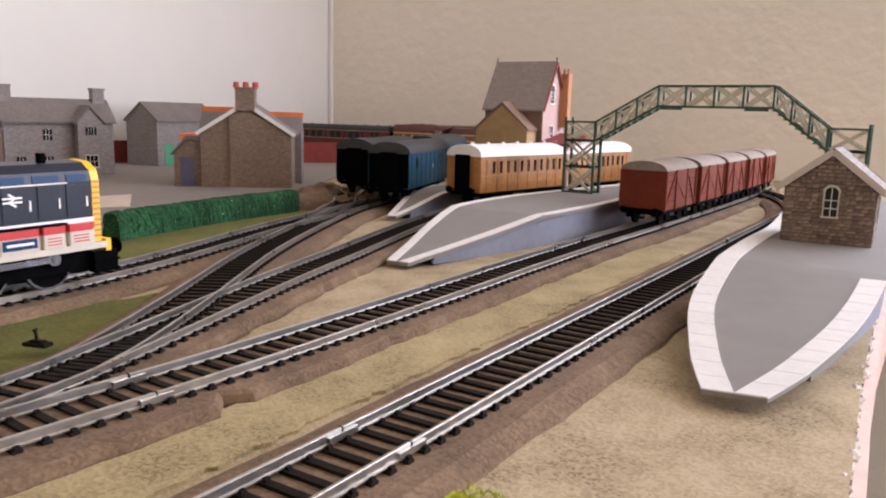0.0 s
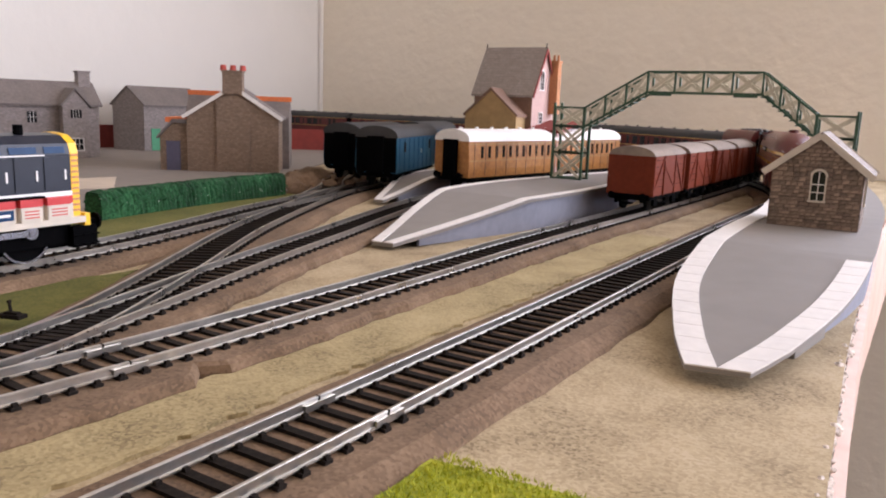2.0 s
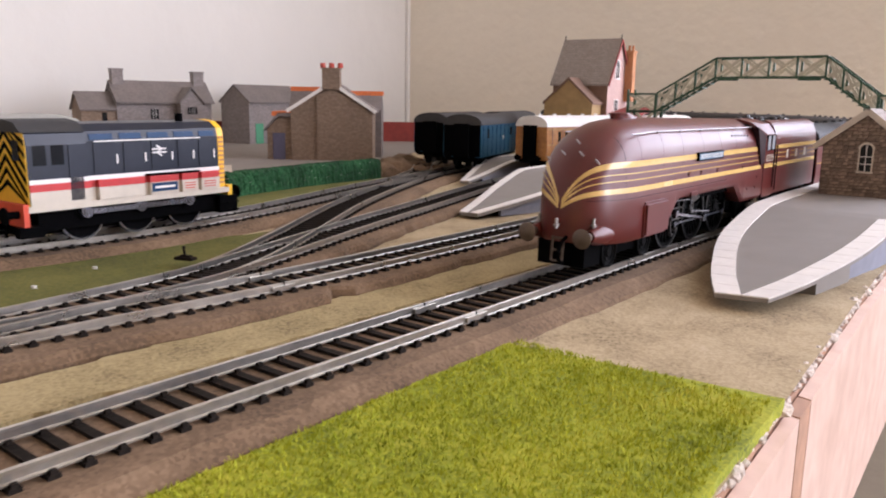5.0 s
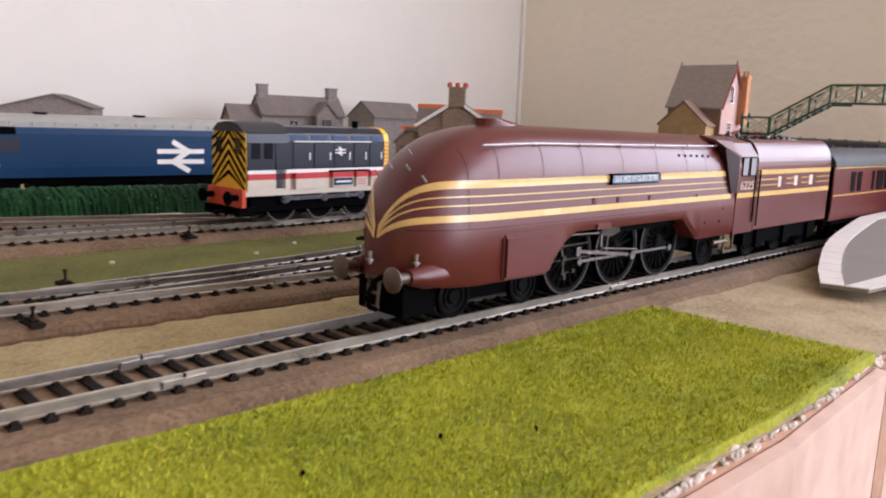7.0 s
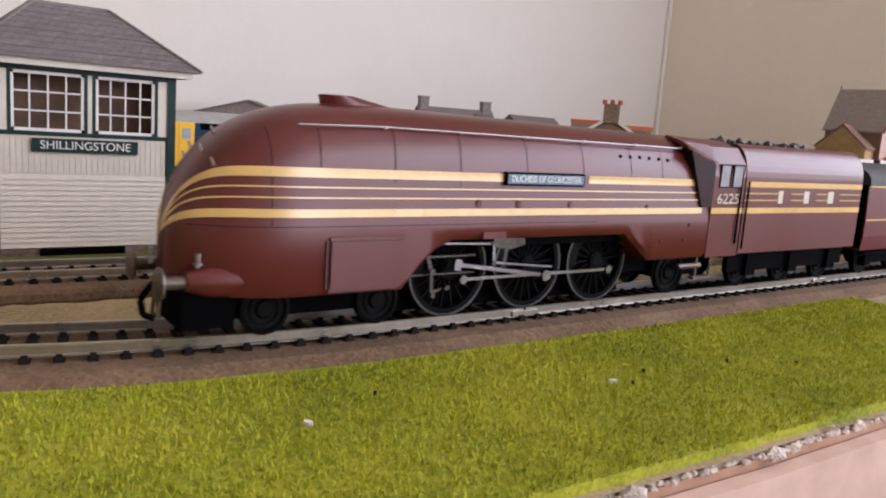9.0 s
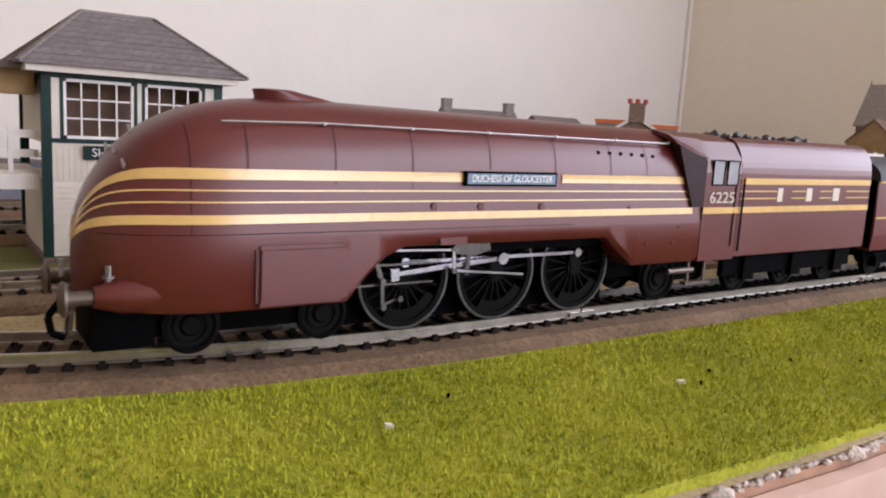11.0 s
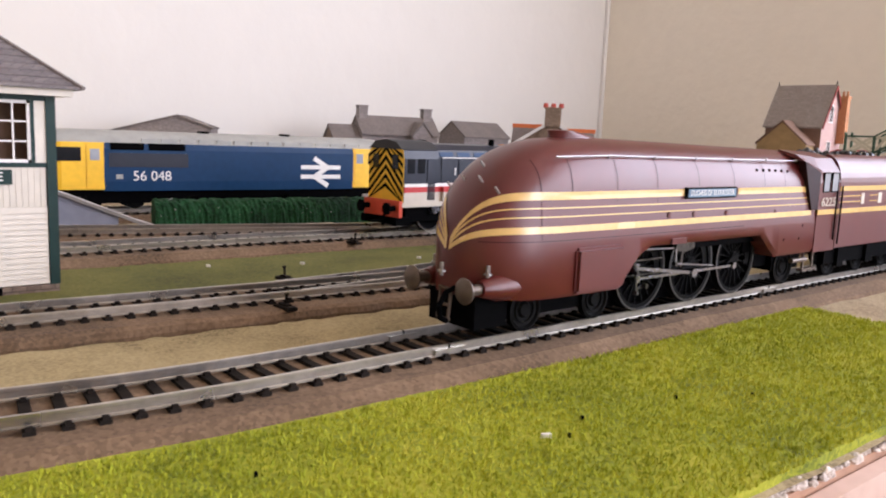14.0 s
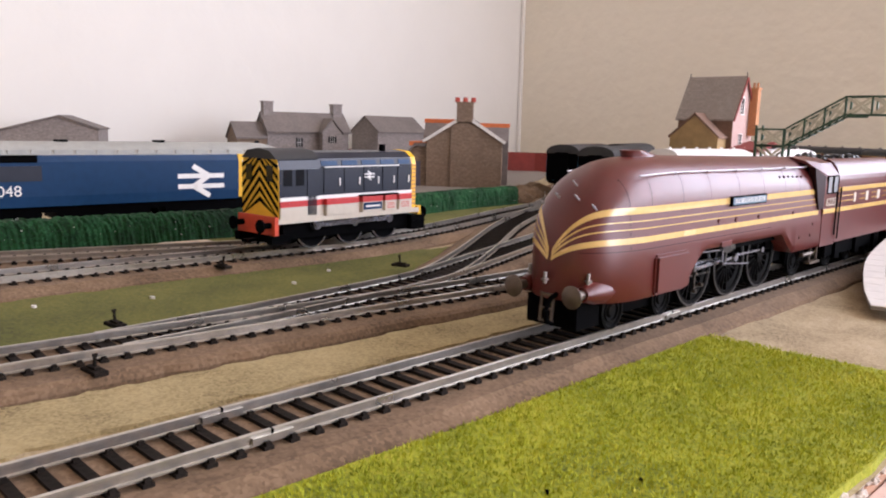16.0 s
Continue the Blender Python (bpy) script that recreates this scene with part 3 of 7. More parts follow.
def point_lever(x, y, rz):
    th = thing("point_lever", x, y, -2.6, rz, "black plastic point lever beside the track", "point lever", "point levers")
    bm = bmesh.new()
    box(bm, -6, 2.5, -2.0, 2.0, -1.6, -0.3)
    box(bm, -4, 1, -1.1, 1.1, -0.3, 0.4)
    part("base", bm, M_SLEEPER, th, bevel=0.2)
    bm = bmesh.new()
    beam(bm, (-2, 0, 0.5), (-2.4, 0, 3.6), 0.7, 0.7)
    tube(bm, (-2.4, -0.6, 3.6), (-2.4, 0.6, 3.6), 0.5, 8)
    part("handle", bm, M_SLEEPER, th)
    return th


point_lever(-115, -152, 5)
point_lever(-141, -3, 20)
point_lever(-191, -73, -170)
point_lever(-74, -176, -175)


# ---- platforms ----
def ribbon(line_l, line_r, steps=40):
    a, b = smooth(line_l, 1.0), smooth(line_r, 1.0)
    pick = lambda L, u: Vector(L[min(len(L) - 1, int(u * (len(L) - 1)))][0])
    return [(pick(a, k / steps), pick(b, k / steps)) for k in range(steps + 1)]


def platform(name, left, right, rise, label, edge=(7.0, 7.0), steps=46, right_until=None, thick=2.0, tuck=2):
    """A card platform: ramped deck with side walls and rows of white edging slabs. rise(y) gives the deck height."""
    th = thing(name, 0, 0, 0, 0, label, "platform", "station platforms")
    rows = ribbon(left, right, steps)
    bm = bmesh.new()
    rings = []
    for a, b in rows:
        za, zb = rise(a), rise(b)
        rings.append([(a.x, a.y, za - thick), (b.x, b.y, zb - thick), (b.x, b.y, zb), (a.x, a.y, za)])
    loft(bm, rings)
    part("deck", bm, M_PLAT, th, "grey card deck")
    # added block, set back under the overhanging tip to fill its shadow
    (a, b), (a2, b2) = rows[4], rows[7]
    bm = bmesh.new()
    c0, c1 = a.lerp(b, 0.12), a.lerp(b, 0.88)
    e0, e1 = a2.lerp(b2, 0.1), a2.lerp(b2, 0.9)
    vs = [[bm.verts.new((p.x, p.y, z)) for p, z in ((c0, GZ + dz), (c1, GZ + dz), (e1, GZ + dz), (e0, GZ + dz))] for dz in (0.0, 0.0)]
    for v, p in zip(vs[1], (c0, c1, e1, e0)):
        v.co.z = rise(p) - thick + 0.05
    bm.faces.new(vs[1])
    bm.faces.new(vs[0][::-1])
    for m in range(4):
        bm.faces.new((vs[0][m], vs[0][(m + 1) % 4], vs[1][(m + 1) % 4], vs[1][m]))
    part("end_wall", bm, M_PLAT, th, "grey block added in the shadow under the ramp tip")
    for side in (0, 1):
        bm = bmesh.new()
        rings = []
        for n, q in enumerate(rows[5 if tuck > 2 else 2:]):
            p = q[side]
            o = q[1 - side]
            d = (o - p).normalized() if (o - p).length > 1e-3 else Vector((1, 0))
            z = rise(p) - thick
            w = min(1.5, (o - p).length * 0.3 + 0.05)
            inset = 2.0 + 7.0 * max(0.0, 1 - n / tuck) * (tuck > 2)
            i0, i1 = p + d * inset, p + d * (inset + w)
            rings.append([(i0.x, i0.y, GZ), (i1.x, i1.y, GZ), (i1.x, i1.y, max(GZ + 0.3, z)), (i0.x, i0.y, max(GZ + 0.3, z))])
        loft(bm, rings)
        part("side_wall", bm, M_PLATS, th, "blue-grey card side wall")
        w = edge[side]
        if not w:
            continue
        line = [q[side] for q in rows]
        other = [q[1 - side] for q in rows]
        for k in range(len(rows) - 1):
            if right_until and side == 1 and line[k].y > right_until:
                break
            quad = []
            for j in (k, k + 1):
                p, o = line[j], other[j]
                L = (o - p).length
                d = (o - p) / L if L > 1e-3 else Vector((0, 1))
                i = p + d * min(w, L * 0.5)
                quad.append((p, i))
            (p0, i0), (p1, i1) = quad
            g = 0.012
            p0, p1, i0, i1 = p0.lerp(p1, g), p1.lerp(p0, g), i0.lerp(i1, g), i1.lerp(i0, g)
            bm = bmesh.new()
            vs = []
            for lift in (-0.2, 0.45):
                vs.append([bm.verts.new((q.x, q.y, rise(q) + lift)) for q in (p0, p1, i1, i0)])
            a, b = vs
            bm.faces.new(b)
            bm.faces.new(a[::-1])
            for m in range(4):
                bm.faces.new((a[m], a[(m + 1) % 4], b[(m + 1) % 4], b[m]))
            part("edging_slab", bm, M_PLATW, th)
    return th


def ramp(y0, y1, z0, z1):
    return lambda p: z0 + (z1 - z0) * min(1, max(0, (p.y - y0) / (y1 - y0)))


PLAT1 = platform("platform", [(41.7, 82.7), (34, 100), (27.5, 119), (20, 144), (15, 171), (10.8, 222), (8.6, 285), (8.5, 345), (2, 420), (-8, 520), (-20, 620)],
                 [(58.8, 85.6), (63.5, 100), (67.5, 116), (74, 153), (77, 195), (77, 245), (74, 330), (70, 420), (60, 520), (46, 620)],
                 ramp(83, 218, -3.0, 12), "grey card platform with a ramped pointed end and white edging", (9.0, 9.0), 50, right_until=204, thick=1.4, tuck=9)
PLAT2 = platform("platform", [(-149, 187), (-157, 215), (-168, 250), (-178, 290), (-184, 330), (-184, 390), (-174, 470), (-160, 560), (-150, 640)],
                 [(-136, 188), (-129, 215), (-121, 250), (-112.5, 296), (-110.5, 330), (-108.5, 390), (-112, 470), (-125, 560), (-142, 630)],
                 ramp(186, 296, -5.0, 12), "grey card island platform with a pointed ramp and white edges", (5.5, 5.5), 44)
PLAT3 = platform("platform", [(-254, 325), (-268, 360), (-284, 400), (-292, 450), (-296, 520), (-290, 620)],
                 [(-246, 326), (-246, 350), (-249, 390), (-250, 450), (-246, 520), (-236, 620)],
                 ramp(325, 400, -4.0, 9), "small grey card platform ramp between the coaches", (5, 5), 26)
PLAT4 = platform("platform", [(-326, -136), (-330, -160), (-338, -190), (-345, -240), (-352, -300), (-362, -420)],
                 [(-302, -136), (-303, -160), (-306, -190), (-311, -240), (-318, -300), (-328, -420)],
                 lambda p: -5 + 26 * min(1, max(0, (-138 - p.y) / 62)), "grey card platform ramp beside the blue diesel", (3.5, 3.5), 26)


# ---- hedges ----
def hedge(pts, height, width, label):
    rnd = random.Random(int(-pts[0][0]))
    th = thing("hedge", 0, 0, 0, 0, label, "hedge", "hedges")
    line = smooth(pts, 1.6)
    bm = bmesh.new()
    rings = []
    for n, ((x, y), (dx, dy)) in enumerate(line):
        prof = []
        for k in range(11):
            a = math.pi * k / 10
            u = math.copysign(abs(math.cos(a)) ** 0.55, math.cos(a)) * width / 2
            v = math.sin(a) ** 0.5 * height if 0 < k < 10 else 0
            j = rnd.uniform(-0.7, 0.7)
            prof.append((x - dy * (u + j), y + dx * (u + j), GZ + 0.6 + v + (rnd.uniform(-0.8, 0.8) if v else 0)))
        rings.append(prof)
    loft(bm, rings)
    part("foam_block", bm, M_HEDGE, th, "dense dark green foam block")
    bm = bmesh.new()
    for (x, y), (dx, dy) in line[::1]:
        for _ in range(9):
            a = rnd.uniform(0.1, math.pi - 0.1)
            u, v = math.copysign(abs(math.cos(a)) ** 0.55, math.cos(a)) * width / 2, math.sin(a) ** 0.5 * height
            c = Vector((x - dy * u, y + dx * u, GZ + v * rnd.uniform(0.75, 1.0)))
            r = rnd.uniform(0.6, 1.5)
            q = [bm.verts.new(c + Vector((rnd.uniform(-r, r), rnd.uniform(-r, r), rnd.uniform(-r, r)))) for _ in range(4)]
            for f in ((0, 1, 2), (0, 3, 1), (1, 3, 2), (2, 3, 0)):
                bm.faces.new([q[i] for i in f])
    tagged(part("leaf_flock", bm, M_HEDGE, th, "loose green flock tufts"), kind="stuff")
    bm = bmesh.new()
    for _ in range(int(len(line) * 1.6)):
        (x, y), (dx, dy) = rnd.choice(line)
        a = rnd.uniform(0.1, math.pi - 0.1)
        u, v = math.copysign(abs(math.cos(a)) ** 0.55, math.cos(a)) * (width / 2 + 0.6), math.sin(a) ** 0.5 * (height + 0.6)
        c = Vector((x - dy * u, y + dx * u, GZ + 0.6 + v * rnd.uniform(0.5, 1.0)))
        r = rnd.uniform(0.25, 0.5)
        q = [bm.verts.new(c + Vector((rnd.uniform(-r, r), rnd.uniform(-r, r), rnd.uniform(-r, r)))) for _ in range(4)]
        for f in ((0, 1, 2), (0, 3, 1), (1, 3, 2), (2, 3, 0)):
            bm.faces.new([q[i] for i in f])
    tagged(part("pale_fleck", bm, M_WHITE, th, "tiny white flecks in the flock"), kind="stuff")
    return th


hedge([(-318, 140), (-330, 200), (-337, 255), (-340, 316)], 17, 13, "dark green flocked foam hedge beside the yard")
hedge([(-314, -134), (-306, -80), (-300, -30), (-298, 20), (-302, 70)], 17, 13, "dark green flocked foam hedge in front of the blue diesel")


# ---- streamlined express engine; its own space: +y ahead, rail tops at 0, origin under the middle driving axle ----
def eng_w(y):
    return 17.2 * max(0.0, 1 - max(0.0, (y - 70) / 33.2) ** 2.6) ** 0.46


def eng_top(y):
    if y < 46:
        return 55.3 - 1.6 * (46 - y) / 116
    return 20.5 + 34.8 * max(0.0, 1 - ((y - 46) / 57.2) ** 3.5) ** 0.5


def eng_zc(y):
    return min(39.5, 9 + 0.66 * (eng_top(y) - 9))


def eng_lean(zc):
    """The sides lean in a little above the long step at 26."""
    return 0.066 * min(1.0, max(0.0, (zc - 26) / 9))


def eng_half(y, z):
    w, zc, zt = eng_w(y), eng_zc(y), eng_top(y)
    lean = eng_lean(zc)
    if z <= zc:
        return w * (1 - lean * max(0.0, z - 26) / max(1e-3, zc - 26)) if zc > 26 else w
    w *= 1 - lean
    q = min(1.0, (z - zc) / max(1e-3, zt - zc))
    return w * max(0.0, 1 - q ** 2.3) ** (1 / 2.3)


def eng_ring(y, zb):
    w, zc, zt = eng_w(y), eng_zc(y), eng_top(y)
    zb = min(zb, zc - 1)
    zm = min(26.0, max(zb + 1.8, zc - 0.6))
    low = [(w * 0.93, zb), (w, zb + 1.6), (w, zm - 0.15), (eng_half(y, zm + 0.25), zm + 0.25), (eng_half(y, (zm + zc) / 2), (zm + zc) / 2), (eng_half(y, zc), zc)]
    pts = [(-q, y, z) for q, z in low]
    w = low[-1][0]
    for k in range(1, 16):
        a = math.pi * (1 - k / 16)
        c, s = math.cos(a), math.sin(a)
        pts.append((w * math.copysign(abs(c) ** (2 / 2.3), c), y, zc + (zt - zc) * s ** (2 / 2.3)))
    pts += [(q, y, z) for q, z in low[::-1]]
    return pts


def skin_y(x, z):
    """How far ahead the casing's skin stands at this offset and height."""
    a, b = 60.0, 103.19
    for _ in range(40):
        m = (a + b) / 2
        if eng_top(m) > z and eng_half(m, z) >= x:
            a = m
        else:
            b = m
    return a


def band(bm, z0, z1, target, y_start=-70.0, skip=None, lift=0.25):
    """A painted stripe along both sides of the casing that sweeps down to a point on the nose."""
    for side in (-1, 1):
        prev = None
        rows = []
        for k in range(33):
            y = y_start + (76 - y_start) * k / 32
            rows.append((y, [(eng_half(y, z) + lift, y, z) for z in (z0, (z0 + z1) / 2, z1)]))
        for k in range(1, 45):
            c = math.cos(math.pi / 2 * k / 45)
            row = []
            for z, end in ((z0, target - 0.6), ((z0 + z1) / 2, target), (z1, target + 0.6)):
                zz = end + (z - end) * (1 - (1 - c) ** 2.4)
                x = eng_half(76, z) * c
                row.append((x + lift * c, skin_y(x, zz) + lift * 1.2 * (1 - c), zz))
            rows.append((90.0, row))
        for y, row in rows:
            pair = [bm.verts.new((side * x, yy, z)) for x, yy, z in row]
            if prev and not (skip and skip[0] < y <= skip[1]):
                bm.faces.new((prev[0], pair[0], pair[1], prev[1]))
                bm.faces.new((prev[1], pair[1], pair[2], prev[2]))
            prev = pair


def spoked_wheel(parent, x, y, r, spokes, crank=0.0, name="driving_wheel", face=1):
    bm = bmesh.new()
    tube(bm, (-1.0, 0, 0), (1.0, 0, 0), r * 0.2, 16)
    if crank:
        box(bm, face * 0.4, face * 1.3, -1.6, 1.6, -crank - 1.4, 1.6)
        # balance weight opposite the crank
        prism(bm, [(math.cos(a) * rr * r, math.sin(a) * rr * r) for rr, rng in ((0.84, range(0, 9)), (0.62, range(8, -1, -1))) for a in [math.pi * (0.25 + 0.5 * q / 8) for q in rng]], -0.5, 0.7, lambda u, v, w: (w, u, v))
    rings = []
    for k in range(41):
        a = math.tau * k / 40
        rings.append([(px, math.cos(a) * rr, math.sin(a) * rr) for px, rr in ((-1.1, r * 0.84), (1.1, r * 0.84), (1.1, r * 0.97), (-face * 0.0 + 1.1, r), (-1.1, r))])
    wh = part(name, bm, M_WHEEL, parent, "black spoked wheel")
    bm = bmesh.new()
    loft(bm, rings, cap=False)
    part("rim", bm, M_WHEEL, wh, smooth=True)
    bm = bmesh.new()
    beam(bm, (0, 0, r * 0.17), (0, 0, r * 0.86), 0.6, 0.45)
    me = finish(bm, "spoke", M_WHEEL)
    for k in range(spokes):
        sp = new("spoke", me)
        sp.parent = wh
        sp.matrix_basis = pose(0, 0, 0, 360 * k / spokes)
    wh.matrix_basis = pose(x / 1000, y / 1000, r / 1000)
    bm = bmesh.new()
    rings = []
    for k in range(41):
        a = math.tau * k / 40
        rings.append([(px, math.cos(a) * rr, math.sin(a) * rr) for px, rr in ((face * 1.12, r * 0.94), (face * 1.3, r * 0.94), (face * 1.3, r * 0.985), (face * 1.12, r * 0.985))])
    loft(bm, rings, cap=False)
    part("tyre", bm, M_TYRE, wh, "dull steel tyre edge", smooth=True)
    return wh


def disc_wheel(parent, x, y, r, face=1, holes=True):
    bm = bmesh.new()
    rings = []
    for k in range(25):
        a = math.tau * k / 24
        rings.append([(q * face, math.cos(a) * rr, math.sin(a) * rr) for q, rr in ((-1, r), (1.0, r), (1.2, r * 0.86), (0.5, r * 0.78), (0.3, r * 0.4), (1.0, r * 0.3), (1.0, 0.01))])
    loft(bm, rings, cap=False, closed=False)
    wh = part("wheel", bm, M_WHEEL, parent, "small dark metal wheel", smooth=True)
    wh.matrix_basis = pose(x / 1000, y / 1000, r / 1000)
    bm = bmesh.new()
    rings = []
    for k in range(25):
        a = math.tau * k / 24
        rings.append([(q * face, math.cos(a) * rr, math.sin(a) * rr) for q, rr in ((0.4, r * 0.55), (0.9, r * 0.55), (0.9, r * 0.62), (0.4, r * 0.62))])
    loft(bm, rings, cap=False)
    part("wheel_ring", bm, M_WHEEL, wh, "thin raised ring", smooth=True)
    return wh


CRANK = 4.6


def nose_y(x, z):
    """How far ahead the casing reaches at this offset and height."""
    return max(70 + 0.2 * k for k in range(166) if eng_top(70 + 0.2 * k) > z and eng_half(70 + 0.2 * k, z) >= abs(x))


def engine():
    e = thing("steam_engine", 0, 0, 0, 180, "crimson streamlined steam engine with gold stripes, running on the main line", "steam engine")
    bm = bmesh.new()
    rings = []
    ys = [-74.4, -58, -46.2, -45.8, -40, -34, 0, 20, 33, 38, 41, 44, 47.8, 48.2, 56, 62, 68]
    ys += [68 + 35.0 * math.sin(math.pi / 2 * k / 36) for k in range(1, 37)]

    def zb(y):
        if y < -46:
            return 13.6
        if y < -34:
            return 13.6 + 8.4 * (1 - math.cos((y + 46) / 12 * math.pi)) / 2
        if y < 33:
            return 22.4
        if y < 48:
            return 22.4 - 12 * ((y - 33) / 15) ** 1.6
        if y < 78:
            return 10.2
        return 10.2 + 1.5 * ((y - 78) / 26) ** 2
    for y in ys:
        rings.append(eng_ring(y, zb(y)))
    loft(bm, rings)
    part("casing", bm, M_MAROON, e, "crimson streamlined casing with a bulbous nose", smooth=True)
    # cab with a slanted front edge; the shade on its spectacle plate is painted as a dark panel
    bm = bmesh.new()
    rings = []
    for y in (-92.5, -74.5):
        rings.append([(-17.4, y, 13.6), (-17.4, y, 41.5), (-16.8, y, 46.0), (-13, y, 51.2), (-6, y, 53.2), (0, y, 53.7), (6, y, 53.2), (13, y, 51.2), (16.8, y, 46.0), (17.4, y, 41.5), (17.4, y, 13.6)])
    loft(bm, rings)
    cab = part("cab", bm, M_MAROON, e, "crimson cab")
    for side in (-1, 1):
        bm = bmesh.new()
        prism(bm, [(-60.5, 49.8), (-74.6, 45.4), (-74.6, 30.9), (-69.2, 30.9)], side * 14.6, side * 17.5, lambda u, v, w: (w, u, v))
        part("cab_front_panel", bm, M_SEAM_SHADE, e, "slanted cab spectacle panel with its shade painted dark")
        bm = bmesh.new()
        loft(bm, [[(side * 17.6, -74.7, 45.6), (side * 17.6, -74.7, 46.4), (side * 13, -74.7, 51.8), (side * 6, -74.7, 53.6), (side * 6, -74.7, 52.7)],
                  [(side * 16.6, -60.6, 49.7), (side * 16.6, -60.6, 50.2), (side * 13, -60.6, 52.4), (side * 6, -60.6, 54.0), (side * 6, -60.6, 53.2)]])
        part("cab_roof_wing", bm, M_MAROON, e, "crimson roof edge sloping to the cab front")
        for y0 in (-80.6, -87.9):
            bm = bmesh.new()
            box(bm, side * 17.3 - 0.2, side * 17.3 + 0.2, y0 - 2.6, y0 + 2.6, 38.0, 45.2)
            w = part("cab_window", bm, M_CABGLASS, cab, "pale glazed cab window")
            bm = bmesh.new()
            for a in ((y0 - 3.0, y0 - 2.6, 37.6, 45.6), (y0 + 2.6, y0 + 3.0, 37.6, 45.6), (y0 - 2.6, y0 + 2.6, 37.6, 38.0), (y0 - 2.6, y0 + 2.6, 45.2, 45.6)):
                box(bm, side * 17.4 - 0.3, side * 17.4 + 0.4, *a)
            part("window_frame", bm, M_BLACK, cab)
        writing("cab_number", "6225", 5.0, 0.12, M_BEIGE, cab, side_pose(side * 17.55, -83.5, 33.6, side > 0), squeeze=1.3, label="cream cab numerals")
        bm = bmesh.new()
        box(bm, side * 17.42 - 0.25, side * 17.42 + 0.25, -92.5, -74.5, 28.7, 30.7)
        part("cab_band", bm, M_GOLD, cab, "gold stripe")
        # side access box, handrail with knobs, nameplate
        bm = bmesh.new()
        prism(bm, [(48.2, 12.5), (49.6, 11.0), (70.5, 11.0), (70.5, 24.2), (49.6, 24.2), (48.2, 23)], side * 15.5, side * 18.7, lambda u, v, w: (w, u, v))
        part("side_box", bm, M_MAROON, e, "raised crimson access box", bevel=1.4)
        bm = bmesh.new()
        tube(bm, (side * (eng_half(60, 50.0) + 1.0), 77, 49.6), (side * (eng_half(0, 50.0) + 1.0), 54, 50.2), 0.27, 8)
        tube(bm, (side * (eng_half(0, 50.0) + 1.0), 54, 50.2), (side * (eng_half(0, 50.0) + 1.0), -60, 49.8), 0.27, 8)
        part("handrail", bm, M_HANDRAIL, e, "thin steel handrail")
        for k in range(6):
            y = 54 - 22.8 * k
            bm = bmesh.new()
            hx = eng_half(0, 50.0) + 1.0
            tube(bm, (side * (hx - 2.5), y, 49.7), (side * (hx + 0.3), y, 50.0), 0.35, 6)
            bmesh.ops.create_icosphere(bm, subdivisions=1, radius=0.65, matrix=Matrix.Translation((side * hx, y, 50.0)))
            part("handrail_knob", bm, M_HANDRAIL, e)
        bm = bmesh.new()
        box(bm, side * 16.7 - 0.7, side * 16.7 + 0.7, -12.5, 17.5, 37.0, 40.6)
        pl = part("nameplate", bm, M_BLACK, e, "small dark nameplate", bevel=0.12)
        bm = bmesh.new()
        box(bm, side * 17.42 - 0.06, side * 17.42 + 0.06, -11.9, 16.9, 37.5, 40.1)
        part("plate_face", bm, M_PLATE, pl, "pale blue plate face")
        writing("plate_letters", "DUCHESS OF GLOUCESTER", 2.5, 0.06, M_WHITE, pl, side_pose(side * 17.52, 2.5, 38.8, side > 0), squeeze=0.86, label="white raised letters")
        for y, z in ((-34, 46.2), (-38.5, 46.2), (-43, 46.1), (-47.5, 46.0), (-52, 45.8), (-29.5, 46.3)):
            bm = bmesh.new()
            tube(bm, (side * (eng_half(y, z) - 0.3), y, z), (side * (eng_half(y, z) + 0.25), y, z - 0.02), 0.55, 8)
            part("washout_plug", bm, M_BLACK, e)
        for y, z, r in ((26, 32, 1.0), (12, 31.8, 1.0), (-8, 31.6, 1.0), (-42, 31, 0.7), (-50, 20, 0.6), (-62, 20, 0.6), (-64, 25, 0.5)):
            bm = bmesh.new()
            hw = eng_half(y, z)
            tube(bm, (side * (hw - 0.4), y, z), (side * (hw + 0.32), y, z), r * 0.8, 12)
            cover = part("rivet_cover", bm, M_MAROON, e)
            bm = bmesh.new()
            tube(bm, (side * (hw - 0.4), y, z), (side * (hw + 0.16), y, z), r, 12)
            part("cover_edge", bm, M_SEAM_SHADE, cover, "dark edge round the cover")
        for y, za, zb2 in ((83.5, 27.0, 48.5), (72, 38.5, 49), (52, 37, 49.5), (32, 36, 49.5), (9, 41, 49.5), (-13, 36.5, 49.5), (-34, 37, 49.5), (-49, 37, 49.5)):
            bm = bmesh.new()
            n = int(zb2 - za)
            zs = [za + (zb2 - za) * q / n for q in range(n + 1)]
            for z0, z1 in zip(zs, zs[1:]):
                bm.faces.new([bm.verts.new((side * (eng_half(yy, zz) + 0.06), yy, zz)) for yy, zz in ((y - 0.11, z0), (y + 0.11, z0), (y + 0.11, z1), (y - 0.11, z1))])
            part("panel_seam", bm, M_SEAM_SHADE, e)
        bm = bmesh.new()
        ys2 = [-20 + 3 * q for q in range(36)] + [88 + 1.2 * q for q in range(11)]
        for ya, yb in zip(ys2, ys2[1:]):
            bm.faces.new([bm.verts.new((side * (eng_half(yy, zz) + 0.08), yy, zz)) for yy, zz in ((ya, 26.55), (yb, 26.55), (yb, 26.75), (ya, 26.75))])
        part("panel_seam", bm, M_SEAM_SHADE, e)
        bm = bmesh.new()
